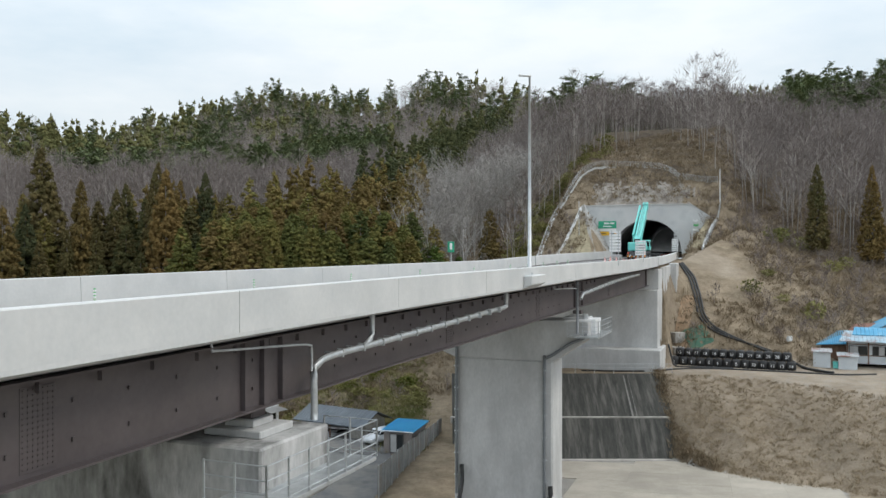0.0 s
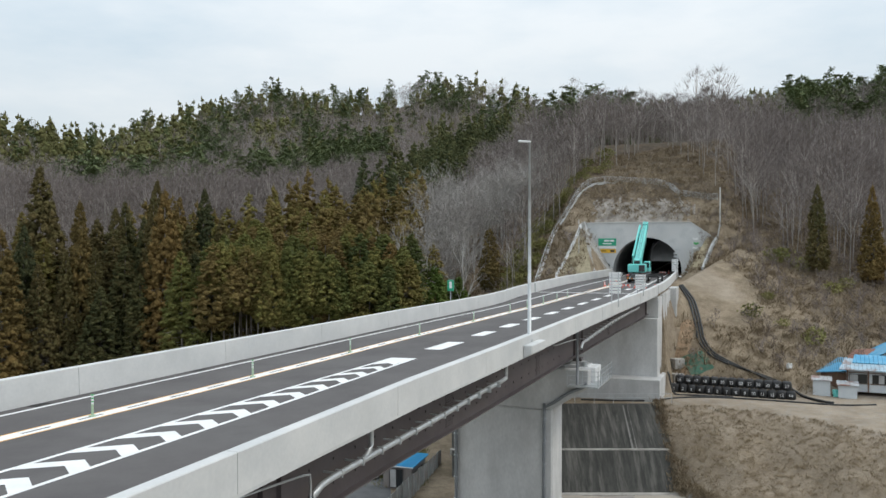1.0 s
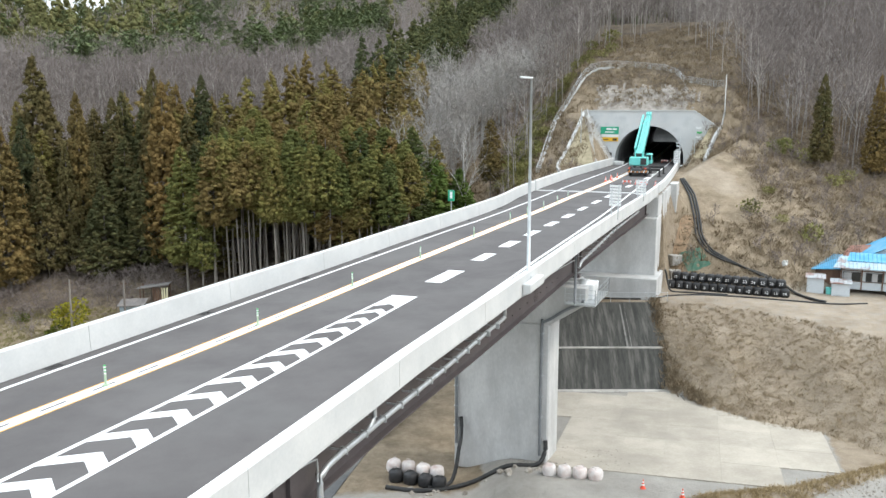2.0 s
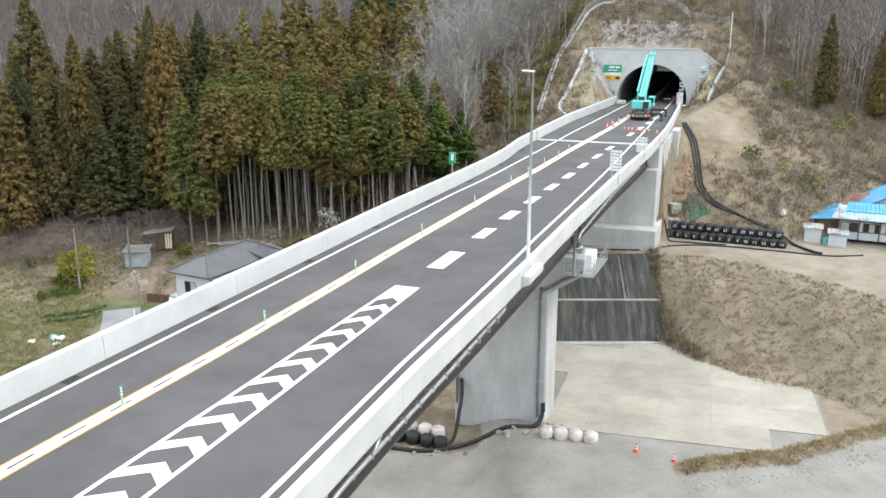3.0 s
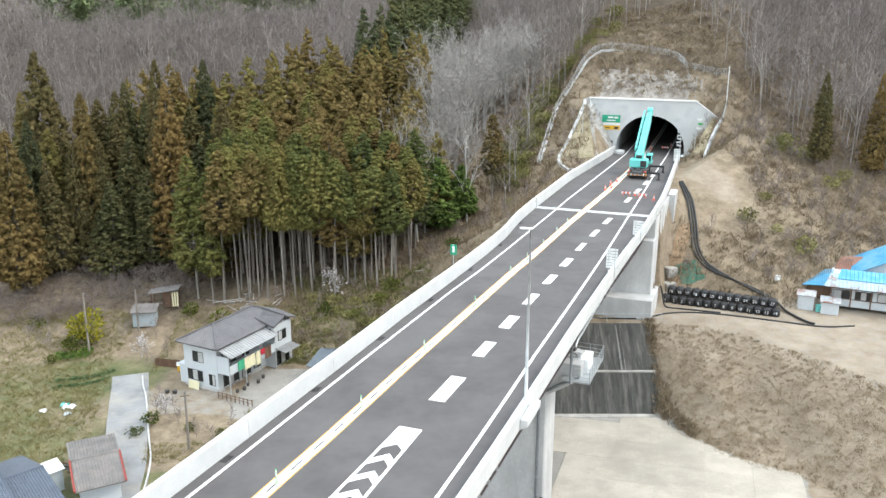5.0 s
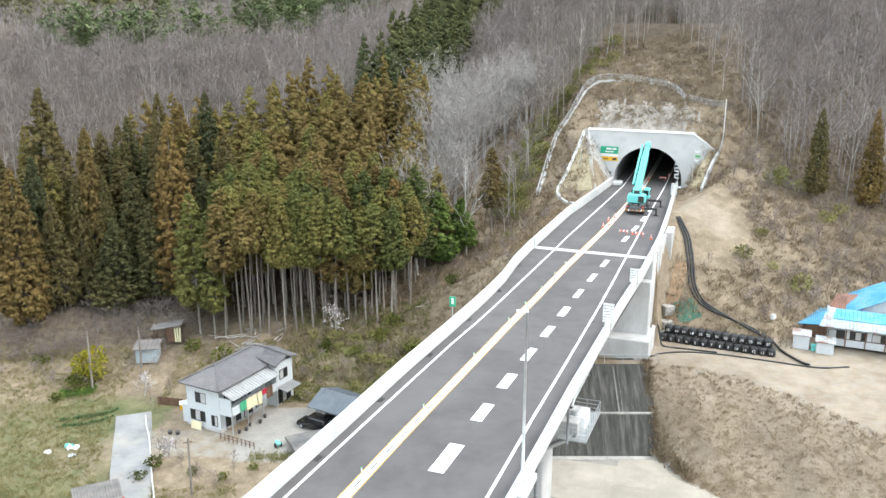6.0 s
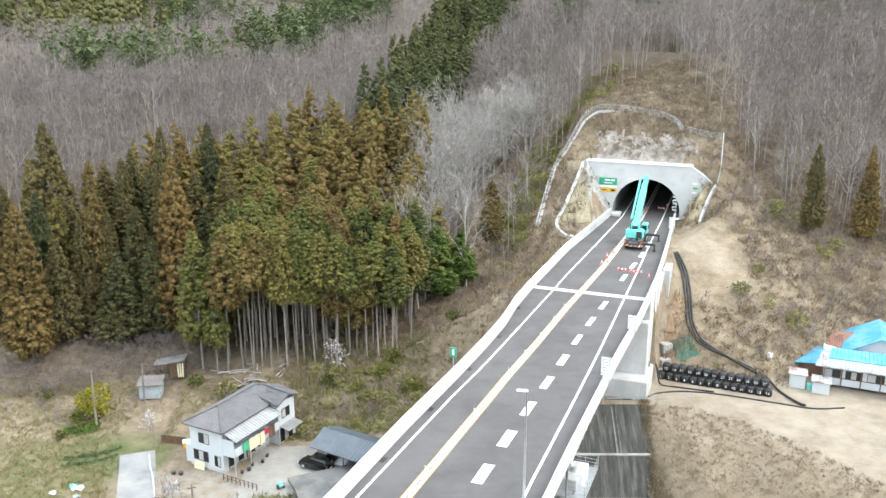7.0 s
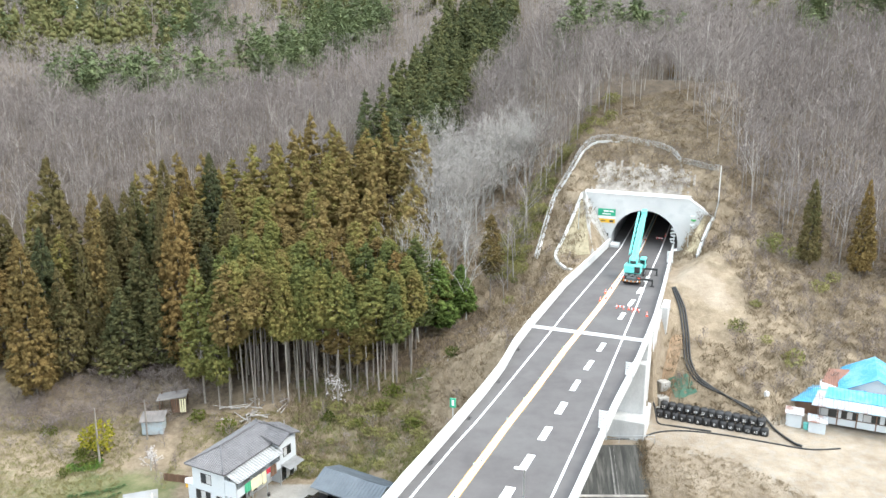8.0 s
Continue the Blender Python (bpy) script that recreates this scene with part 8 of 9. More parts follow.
# hut with a blue roof and the tall grey site fence below the bridge
def blue_hut():
    x, y, rz = -3.85, 85.2, -19.0
    z = ground_at(x, y) - 0.15
    top = 2.5
    t = thing("hut", "grey-brown hut with a flat bright blue sheet roof", "hut", (x, y, z))
    m = pose(x, y, z, 0, 0, rz)
    wall_box(t, m, 3.0, 4.0, top - 0.12, M_HUTWALL)
    q = lambda a, b, h: m @ Vector((a, b, h))
    roof_face(t, "roof_plane", [q(-1.75, -2.25, top - 0.1), q(1.75, -2.25, top - 0.1), q(1.75, 2.25, top + 0.2), q(-1.75, 2.25, top + 0.2)], M_HUTBLUE, 0.12, 14)
    bm = bmesh.new()
    tube(bm, [q(-1.75, -2.3, top - 0.14), q(1.75, -2.3, top - 0.14)], 0.05, 6)
    part("gutter", bm, M_WHITE, t)
    window(t, m @ Matrix.Translation((-0.1, -2.01, 0.2)) @ pose(0, 0, 0, 0, 0, 180), 1.4, 1.85, 2, "door")
    window(t, m @ Matrix.Translation((1.51, 1.2, 1.2)) @ pose(0, 0, 0, 0, 0, -90), 0.9, 0.7, 1)


blue_hut()
car("silver compact car parked beside the blue-roofed hut", (-6.6, 87.4, ground_at(-6.6, 87.4) + 0.05), 228, M_CARWHITE, 3.7, 1.62, 1.5)
t = thing("site_fence", "tall grey sheet-metal site fence", "fence", (-3, 82, ground_at(-3, 82)))
fa, fb = Vector((-5.6, 72.0, 0)), Vector((-0.2, 91.0, 0))
n = 12
for k in range(n):
    p, q = fa + (fb - fa) * k / n, fa + (fb - fa) * (k + 1) / n
    z = ground_at((p.x + q.x) / 2, (p.y + q.y) / 2) - 0.2
    h = 2.9 - 1.3 * k / n
    turn = math.degrees(math.atan2(q.y - p.y, q.x - p.x))
    d = (q - p).normalized()
    side = Vector((d.y, -d.x, 0))
    bm = bmesh.new()
    outer, inner = [], []
    for j in range(19):
        w = p + (q - p) * (0.01 + 0.98 * j / 18) + side * (0.05 if j % 4 in (1, 2) else 0.0)
        outer.append([bm.verts.new((w.x, w.y, z)), bm.verts.new((w.x, w.y, z + h))])
        w = w - side * 0.02
        inner.append([bm.verts.new((w.x, w.y, z)), bm.verts.new((w.x, w.y, z + h))])
    for g0, g1 in ((outer, 1), (inner, -1)):
        for u, v in zip(g0, g0[1:]):
            bm.faces.new((u[0], v[0], v[1], u[1])[::g1])
    for e in (0, 1):
        for u, v, w, x in zip(outer, outer[1:], inner, inner[1:]):
            bm.faces.new((u[e], v[e], x[e], w[e]))
    for e in (0, -1):
        bm.faces.new((outer[e][0], outer[e][1], inner[e][1], inner[e][0]))
    bmesh.ops.recalc_face_normals(bm, faces=bm.faces)
    part("sheet", bm, M_SHEETFENCE, t)
    bm = bmesh.new()
    tube(bm, [(p.x + side.x * 0.1, p.y + side.y * 0.1, z), (p.x + side.x * 0.1, p.y + side.y * 0.1, z + h + 0.1)], 0.05, 6)
    part("post", bm, M_GALV, t)


# roofs close below on the left
def small_house(name, label, category, x, y, rz, w, d, h, rise, roof_mat, wall_mat, ribs, hip=True, over=0.6):
    z = ground_at(x, y) - 0.1
    t = thing(name, label, category, (x, y, z))
    m = pose(x, y, z, 0, 0, rz)
    wall_box(t, m, w, d, h, wall_mat)
    q = lambda a, b, c: m @ Vector((a, b, c))
    W, D = w / 2 + over, d / 2 + over
    if hip:
        k = min(W, D) * 0.95
        r0, r1 = (q(0, -D + k, h + rise), q(0, D - k, h + rise)) if D >= W else (q(-W + k, 0, h + rise), q(W - k, 0, h + rise))
        c = [q(-W, -D, h), q(W, -D, h), q(W, D, h), q(-W, D, h)]
        if D >= W:
            planes = [[c[0], c[1], r0], [c[1], c[2], r1, r0], [c[2], c[3], r1], [c[3], c[0], r0, r1]]
        else:
            planes = [[c[0], c[1], r1, r0], [c[1], c[2], r1], [c[2], c[3], r0, r1], [c[3], c[0], r0]]
        for pl in planes:
            roof_face(t, "roof_plane", pl, roof_mat, 0.12, ribs)
        bm = bmesh.new()
        tube(bm, [r0, r1], 0.14, 6)
        part("ridge_tile", bm, roof_mat, t)
    else:
        roof_face(t, "roof_plane", [q(-W, -D, h), q(W, -D, h), q(W, D, h + rise), q(-W, D, h + rise)], roof_mat, 0.1, ribs)
    return t, m


def sloped_house(name, label, category, eave, ridge, roof_mat, wall_mat, ribs, base, barge=None):
    """A pitched roof over white walls: eave and ridge are the two ends of the near plane's edges; the far plane mirrors it."""
    e0, e1, r0, r1 = Vector(eave[0]), Vector(eave[1]), Vector(ridge[0]), Vector(ridge[1])
    f0, f1 = r0 * 2 - e0, r1 * 2 - e1
    f0.z, f1.z = e0.z, e1.z
    t = thing(name, label, category, ((e0 + f1) / 2).to_tuple()[:2] + (base,))
    roof_face(t, "roof_plane", [e0, e1, r1, r0], roof_mat, 0.12, ribs)
    roof_face(t, "roof_plane", [f0, f1, r1, r0], roof_mat, 0.12, ribs)
    bm = bmesh.new()
    tube(bm, [r0, r1], 0.13, 6)
    part("ridge_tile", bm, roof_mat, t)
    k = 0.1
    corner = [e0.lerp(f1, k), e1.lerp(f0, k), f1.lerp(e0, k), f0.lerp(e1, k)]
    bm = bmesh.new()
    solid(bm, [(c.x, c.y, e0.z - 0.05) for c in corner], e0.z - 0.05 - base)
    bmesh.ops.recalc_face_normals(bm, faces=bm.faces)
    part("wall", bm, wall_mat, t)
    for g0, g1, rr in ((corner[0], corner[3], r0), (corner[1], corner[2], r1)):
        bm = bmesh.new()
        top = rr.lerp((r0 + r1) / 2, 0.12)
        v = [bm.verts.new(Vector((*w[:2], w[2])) + d) for d in (Vector(), (r1 - r0).normalized() * 0.1) for w in ((g0.x, g0.y, e0.z - 0.06), (g1.x, g1.y, e0.z - 0.06), (top.x, top.y, r0.z - 0.2))]
        bm.faces.new(v[:3])
        bm.faces.new(v[3:][::-1])
        for j in range(3):
            bm.faces.new((v[j], v[(j + 1) % 3], v[3 + (j + 1) % 3], v[3 + j]))
        part("gable", bm, wall_mat, t)
    if barge:
        for a, b in ((e0, r0), (e1, r1)):
            bm = bmesh.new()
            tube(bm, [a + Vector((0, 0, 0.06)), b + Vector((0, 0, 0.06))], 0.11, 5)
            part("barge_board", bm, barge, t, "dull red barge board")
    return t


sloped_house("house", "white house with a blue-grey tiled roof", "house", ((-36.4, 62.8, -2.6), (-33.2, 65.8, -2.6)), ((-40.6, 67.4, -1.15), (-37.6, 70.3, -1.15)), M_TILEBLUE, M_SIDING, 18, -5.2)
sloped_house("house", "white house wing with a higher blue-grey tiled roof", "house", ((-42.0, 60.8, -1.4), (-37.6, 64.9, -1.4)), ((-45.0, 64.2, -0.1), (-40.6, 68.2, -0.1)), M_TILEBLUE, M_SIDING, 22, -5.2)
sloped_house("shed", "low shed with a weathered grey sheet roof and red edges", "shed", ((-33.5, 67.3, -2.15), (-29.6, 69.4, -2.15)), ((-35.9, 71.9, -1.6), (-31.9, 74.0, -1.6)), M_GREYROOF, M_SIDING, 16, -5.0, M_RED)
small_house("shed", "white shed with a flat pale roof", "shed", -38.2, 72.2, -50, 2.2, 2.0, 2.3, 0.2, M_WHITE, M_SIDING, 0, False, 0.2)
t = thing("timber_pile", "dark heap of old timber and sheets by the sheds", "timber pile", (-37.0, 75.5, ground_at(-37, 75.5)))
rt = np.random.RandomState(55)
for k in range(16):
    bm = bmesh.new()
    x, y = -38.2 + rt.uniform(0, 5.0), 75.2 + rt.uniform(-0.5, 1.0)
    box(bm, pose(x, y, ground_at(x, y) + rt.uniform(0, 0.45), rt.uniform(-8, 8), rt.uniform(-8, 8), rt.uniform(-35, 35)), rt.uniform(1.2, 2.6), rt.uniform(0.1, 0.3), 0.08)
    part("plank", bm, (M_WOOD, M_FRAME, M_GREYROOF, M_GREYROOF)[k % 4], t)
for x, y, w, mt, lab in ((-43.9, 89.5, 1.5, M_WHITE, "crumpled pale plastic sheet on the field"), (-44.6, 90.0, 1.0, M_CRANE, "faded turquoise sheet on the field"), (-46.3, 88.2, 0.8, M_WHITE, "white sack lying on the field"), (-43.2, 87.6, 0.9, M_SIDING, "crumpled pale plastic sheet on the field")):
    t = thing("plastic_sheet", lab, "plastic sheet", (x, y, ground_at(x, y)), "rubbish on the field")
    bm = bmesh.new()
    n = 7
    g = [[bm.verts.new((x + w * (i / n - 0.5) + rt.uniform(-0.06, 0.06), y + 0.7 * w * (j / n - 0.5) + rt.uniform(-0.06, 0.06), ground_at(x, y) + rt.uniform(0.02, 0.4))) for j in range(n + 1)] for i in range(n + 1)]
    for i in range(n):
        for j in range(n):
            if (i in (0, n - 1)) + (j in (0, n - 1)) < 2:
                bm.faces.new((g[i][j], g[i + 1][j], g[i + 1][j + 1], g[i][j + 1]))
    part("sheet", bm, mt, t)

# field hut, ruin and pole
small_house("hut", "faded pale blue field hut", "hut", -41.4, 109.2, 8, 2.9, 2.4, 2.1, 0.35, M_GREYROOF, M_PALEBLUE, 6, False, 0.25)
t = thing("ruined_shed", "collapsed brown timber shed at the wood edge", "shed", (-39.7, 113.2, ground_at(-39.7, 113.2)))
m = pose(-39.7, 113.2, ground_at(-39.7, 113.2), 0, 0, 10)
for dx, dy in ((-1.8, -1.2), (1.8, -1.2), (-1.8, 1.2), (1.8, 1.2), (0, -1.2)):
    bm = bmesh.new()
    box(bm, m @ Matrix.Translation((dx, dy, 0)), 0.15, 0.15, 2.6)
    part("post", bm, M_WOOD, t)
for k in range(7):
    bm = bmesh.new()
    box(bm, m @ Matrix.Translation((0.2 + 0.28 * k - 0.2, -1.32, 0.3)) @ pose(0, 0, 0, 0, (k * 37 % 7) - 3, 0), 0.22, 0.04, 2.1)
    part("plank", bm, M_CLOTH_A if k > 3 else M_WOOD, t)
bm = bmesh.new()
solid(bm, [m @ Vector(p) for p in ((-2.2, -1.7, 2.5), (2.0, -1.7, 2.9), (2.1, 1.6, 2.7), (-2.2, 1.6, 2.2))], 0.1)
part("roof", bm, M_GREYROOF, t)
for x, y, h in ((-46.6, 102.3, 8.2), (-41.8, 107.3, 6.0), (-26.6, 78.5, 6.5)):
    t = thing("utility_pole", "weathered wooden utility pole", "utility pole", (x, y, ground_at(x, y)), "utility poles")
    bm = bmesh.new()
    z = ground_at(x, y)
    tube(bm, [(x, y, z - 0.5), (x + 0.08, y, z + h)], 0.14, 10, taper=[0.15, 0.1])
    part("pole", bm, M_BARK, t)
    bm = bmesh.new()
    box(bm, pose(x, y, z + h - 0.5, 0, 0, 20), 0.9, 0.08, 0.08)
    part("crossarm", bm, M_WOOD, t)
laid("yard", "dark grey asphalt yard before the garage and hut", "yard", [(-13.5, 90.5), (-11.0, 84.5), (-10.5, 78.0), (-12.0, 70.0), (-14.0, 62.0)], 11.0, 0.06, M_YARD, 0.4)
laid("lane", "pale grey gravel lane beside the field", "lane", [(-29.8, 62), (-31.9, 74), (-34.3, 82), (-36.6, 89.0), (-37.6, 92.2), (-38.8, 95.6)], 4.2, 0.06, M_GRAVEL, 0.4)
laid("kerb", "thin pale kerb along the gravel lane", "kerb", [(-27.4, 62), (-29.4, 74.5), (-32.0, 82), (-34.6, 89), (-36.0, 92.1), (-37.1, 95.0)], 0.16, 0.25, M_PIER, 0.3)


# the farmhouse with blue roofs
def farmhouse():
    t = thing("farmhouse", "white timber farmhouse with faded blue sheet roofs", "house", (54, 101, 3.9))
    z0 = 4.35
    a = radians(-7)
    m = pose(48.35, 100.35, z0, 0, 0, -24)
    q = lambda x, y, z: m @ Vector((x, y, z))
    wall_box(t, m @ Matrix.Translation((8.0, 4.5, 0)), 16.0, 9.0, 3.0, M_SIDING)
    for k in range(6):
        window(t, m @ Matrix.Translation((1.2 + 2.5 * k, -0.01, 1.05)) @ pose(0, 0, 0, 0, 0, 180), 1.9, 1.05, 2 + k % 2)
    for k in range(8):
        bm = bmesh.new()
        box(bm, m @ Matrix.Translation((0.05 + 2.25 * k, -0.04, 0)), 0.14, 0.12, 3.0)
        part("post", bm, M_WOOD, t)
    for h in (0.95, 2.25):
        bm = bmesh.new()
        box(bm, m @ Matrix.Translation((8.0, -0.03, h)), 16.0, 0.08, 0.1)
        part("beam", bm, M_WOOD, t)
    roof_face(t, "lower_roof", [q(-0.9, -1.2, 2.75), q(16.5, -1.2, 2.75), q(16.5, 1.7, 3.75), q(-0.2, 1.7, 3.75)], M_FADEDROOF, 0.08, 40, label="rusted pale sheet roof along the front")
    roof_face(t, "lower_roof", [q(0.6, 0.4, 3.42), q(16.5, 0.4, 3.42), q(16.5, 2.4, 4.15), q(0.9, 2.4, 4.15)], M_BLUE, 0.08, 34)
    # main gable: its end looks to the yard
    zr = 5.7
    roof_face(t, "main_roof", [q(2.2, 12.0, 3.3), q(2.2, 3.4, 3.3), q(6.6, 3.4, zr), q(6.6, 12.0, zr)], M_BLUE, 0.1, 22)
    roof_face(t, "main_roof", [q(11.0, 3.4, 3.3), q(11.0, 12.0, 3.3), q(6.6, 12.0, zr), q(6.6, 3.4, zr)], M_BLUE, 0.1, 22)
    bm = bmesh.new()
    v = [bm.verts.new(q(x, y, z)) for y in (4.0, 4.15) for x, z in ((2.8, 3.3), (10.4, 3.3), (6.6, zr - 0.3))]
    bm.faces.new(v[:3])
    bm.faces.new(v[3:][::-1])
    for k in range(3):
        bm.faces.new((v[k], v[(k + 1) % 3], v[3 + (k + 1) % 3], v[3 + k]))
    part("gable", bm, M_SIDING, t)
    # left wing
    wall_box(t, m @ Matrix.Translation((-1.2, 3.6, -0.3)), 3.2, 4.4, 2.3, M_WOOD)
    roof_face(t, "wing_roof", [q(-3.4, 0.9, 2.0), q(0.4, 0.9, 2.3), q(5.6, 3.4, 3.9), q(-0.8, 4.0, 2.9)], M_BLUE, 0.08, 16)
    roof_face(t, "wing_roof", [q(-3.0, 6.4, 1.9), q(1.5, 6.4, 2.5), q(5.6, 3.4, 3.9), q(-0.8, 4.0, 2.9)], M_BLUE, 0.08, 16)
    roof_face(t, "rear_roof", [q(-0.2, 5.2, 2.6), q(2.6, 5.2, 3.0), q(3.6, 9.6, 4.2), q(1.0, 9.6, 3.9)], M_BROWNROOF, 0.08, 10, label="rust brown sheet roof at the back")


farmhouse()
for x, y, w, h, lab in ((45.3, 100.3, 1.9, 1.9, "small white lean-to shed with a rusty roof"), (47.6, 98.6, 2.0, 1.7, "low pale tool box shed")):
    t, m = small_house("shed", lab, "shed", x, y, -24, w, 1.5, h, 0.25, M_RUST, M_SIDING, 5, False, 0.18)
t = thing("water_barrel", "turquoise plastic barrel beside the shed", "barrel", (46.5, 99.2, ground_at(46.5, 99.2)))
bm = bmesh.new()
cylinder(bm, pose(46.5, 99.2, ground_at(46.5, 99.2)), 0.34, 0.8, 14, 0.38)
part("barrel", bm, M_CRANE, t)
t = thing("white_sheet", "white plastic sheet bundled on the slope", "sheet", (42.6, 103.2, ground_at(42.6, 103.2)))
bm = bmesh.new()
bmesh.ops.create_icosphere(bm, subdivisions=2, radius=0.35, matrix=pose(42.6, 103.2, ground_at(42.6, 103.2) + 0.25))
for v in bm.verts:
    v.co += Vector((random.uniform(-0.12, 0.12), random.uniform(-0.12, 0.12), random.uniform(-0.1, 0.35)))
part("sheet", bm, M_WHITE, t)

# ---- undergrowth and scattered plants ----
M_DRY = foliage("dry_brush", [(0.155, 0.115, 0.074), (0.25, 0.196, 0.132), (0.36, 0.288, 0.198)], 0.25, 0.95, 0.5)
M_BROWNTWIG = foliage("brown_twigs", [(0.13, 0.105, 0.095), (0.20, 0.165, 0.15), (0.27, 0.23, 0.21)], 0.2, 0.95, 0.4)
M_GRASS = foliage("field_grass", [(0.075, 0.10, 0.03), (0.14, 0.15, 0.05), (0.24, 0.21, 0.10)], 0.2, 0.9, 0.5)
M_YELLOWLEAF = foliage("yellow_leaves", [(0.13, 0.14, 0.02), (0.24, 0.22, 0.025), (0.36, 0.30, 0.03)], 0.5, 0.8, 0.6)
M_BLOSSOM = foliage("white_blossom", [(0.42, 0.38, 0.37), (0.58, 0.53, 0.52), (0.70, 0.66, 0.65)], 0.8, 0.9, 0.6)


def brush(seed, blades=14, h=0.8, w=0.05, lean=0.7):
    rg = np.random.RandomState(seed)
    s = Soup()
    for _ in range(blades):
        p = np.array([rg.normal(0, 0.35), rg.normal(0, 0.35), -0.05])
        d = np.array([rg.normal(0, lean), rg.normal(0, lean), 1.0])
        d /= np.linalg.norm(d)
        n = np.cross(d, rg.normal(0, 1, 3))
        n /= np.linalg.norm(n)
        L = h * rg.uniform(0.4, 1.2)
        s.tri(tuple(p - n * w), tuple(p + n * w), tuple(p + d * L))
    return s.arrays()


def leafy(seed, tufts=120, rx=1.0, rz=0.8, size=0.28):
    rg = np.random.RandomState(seed)
    c = Soup()
    for _ in range(tufts):
        d = rg.normal(0, 1, 3)
        d /= np.linalg.norm(d)
        r = rg.uniform(0.45, 1.05) * (1 + 0.25 * math.sin(3 * d[0] + seed))
        at = np.array([d[0] * rx * r, d[1] * rx * r, max(0.05, rz * (0.9 + d[2] * r * 0.9))])
        clump(c, rg, at, d * 0.8 + np.array([0, 0, 0.3]), size, 0.0, 2)
    return c


BRUSH = [brush(600 + k) for k in range(6)]


def strew(count, xr, yr, keep, kinds, size=(0.6, 1.4)):
    rows = []
    for _ in range(count * 8):
        x, y = rng.uniform(*xr), rng.uniform(*yr)
        if keep(x, y):
            w = rng.uniform(*size)
            rows.append((x, y, 0.0, rng.uniform(0, 6.28), w, w * rng.uniform(0.6, 1.3), rng.randint(kinds)))
            if len(rows) >= count:
                break
    a = np.array(rows)
    a[:, 2] = land(a[:, 0], a[:, 1])
    return a


def not_road(x, y):
    s, o = road_frame(x, y)
    return not (s > JOINT_S - 2 and -12.8 < o < 3.4 and s < PORTAL_S + 4)


def hillside(x, y):
    if not not_road(x, y):
        return False
    if x > 22:
        edge = np.interp(x, (22, 26, 34, 42, 50, 58, 70), (106, 105.5, 102.5, 99.5, 106, 108, 100))
        spoil = math.hypot((x - 37.5) / 7.5, (y - 122) / 11) < 1
        return y > edge and not spoil and patch(x, y, 12, 71) > -0.45
    return y > 104 and x > -24 and patch(x, y, 12, 72) > -0.5


def bank(x, y):
    foot = np.interp(x, (23.6, 25.6, 29, 34, 37, 45, 60), (86.2, 80.0, 74, 70.5, 62, 48, 30))
    edge = np.interp(x, (23.0, 26, 30, 34, 40, 44, 60), (94, 95.0, 94.0, 92.0, 84.0, 77.5, 57))
    return x > 23.6 and foot - 0.8 < y < edge


def field(x, y):
    lane = np.interp(y, (62, 74, 82, 89.5, 99.5), (-30.5, -33.2, -35, -37.2, -40))
    return x < -22 and y < 112 and abs(x - lane) > 2.8 and not (x > -36 and 80 < y < 105) and not (x > -44 and y < 76)


scatter_stuff("dry_undergrowth", "tan and brown dry brush over the hillsides", "undergrowth", BRUSH, strew(15000, (-24, 80), (100, 172), hillside, 6), M_DRY)
scatter_stuff("bank_grass", "flattened dry grass on the bank above the yard", "dry grass", BRUSH, strew(6500, (21, 62), (45, 96), bank, 6, (0.25, 0.6)), M_DRY)
# where the bank has slumped against the wall's end: hanging turf over dark earth
slump = strew(300, (22.6, 26.4), (79.5, 95.6), lambda x, y: abs(x - np.interp(y, (79.5, 84, 86.2, 90, 95.6), (26.0, 25.0, 24.2, 24.0, 24.6)) - 0.9 * patch(x, y, 3.0, 88)) < 0.4, 6, (0.45, 1.0))
slump[:, 2] += 0.25
scatter_stuff("slumped_turf", "ragged straw turf hanging over the wall's broken end", "dry grass", BRUSH, slump, M_DRY)


def heap(x, y):
    return x > 17.5 and abs(y - np.interp(x, (17, 18.9, 21.8, 25.4, 29, 36.1, 46), (55.4, 55.7, 56.2, 56.8, 58.3, 61.9, 68))) < 0.9


M_STRAW = foliage("straw_grass", [(0.20, 0.145, 0.075), (0.30, 0.225, 0.125), (0.40, 0.315, 0.19)], 0.3, 0.95, 0.5)
scatter_stuff("straw_heap", "straw-coloured dead grass along the gravel edge", "dry grass", BRUSH, strew(1500, (17, 46), (54, 69), heap, 6, (0.25, 0.55)), M_STRAW)
scatter_stuff("field_grass", "green and straw grass tufts of the fallow field", "grass", BRUSH, strew(10000, (-75, -22), (60, 112), field, 6, (0.3, 0.75)), M_GRASS)
yard_edge = lambda x, y: -22 < x < -2 and 84 < y < 118 and not (x < -8 and 86 < y < 99 and x > -26)
scatter_stuff("rough_grass", "rough green grass below the bridge", "grass", BRUSH, strew(3500, (-26, 2), (70, 118), yard_edge, 6, (0.4, 1.0)), M_GRASS)

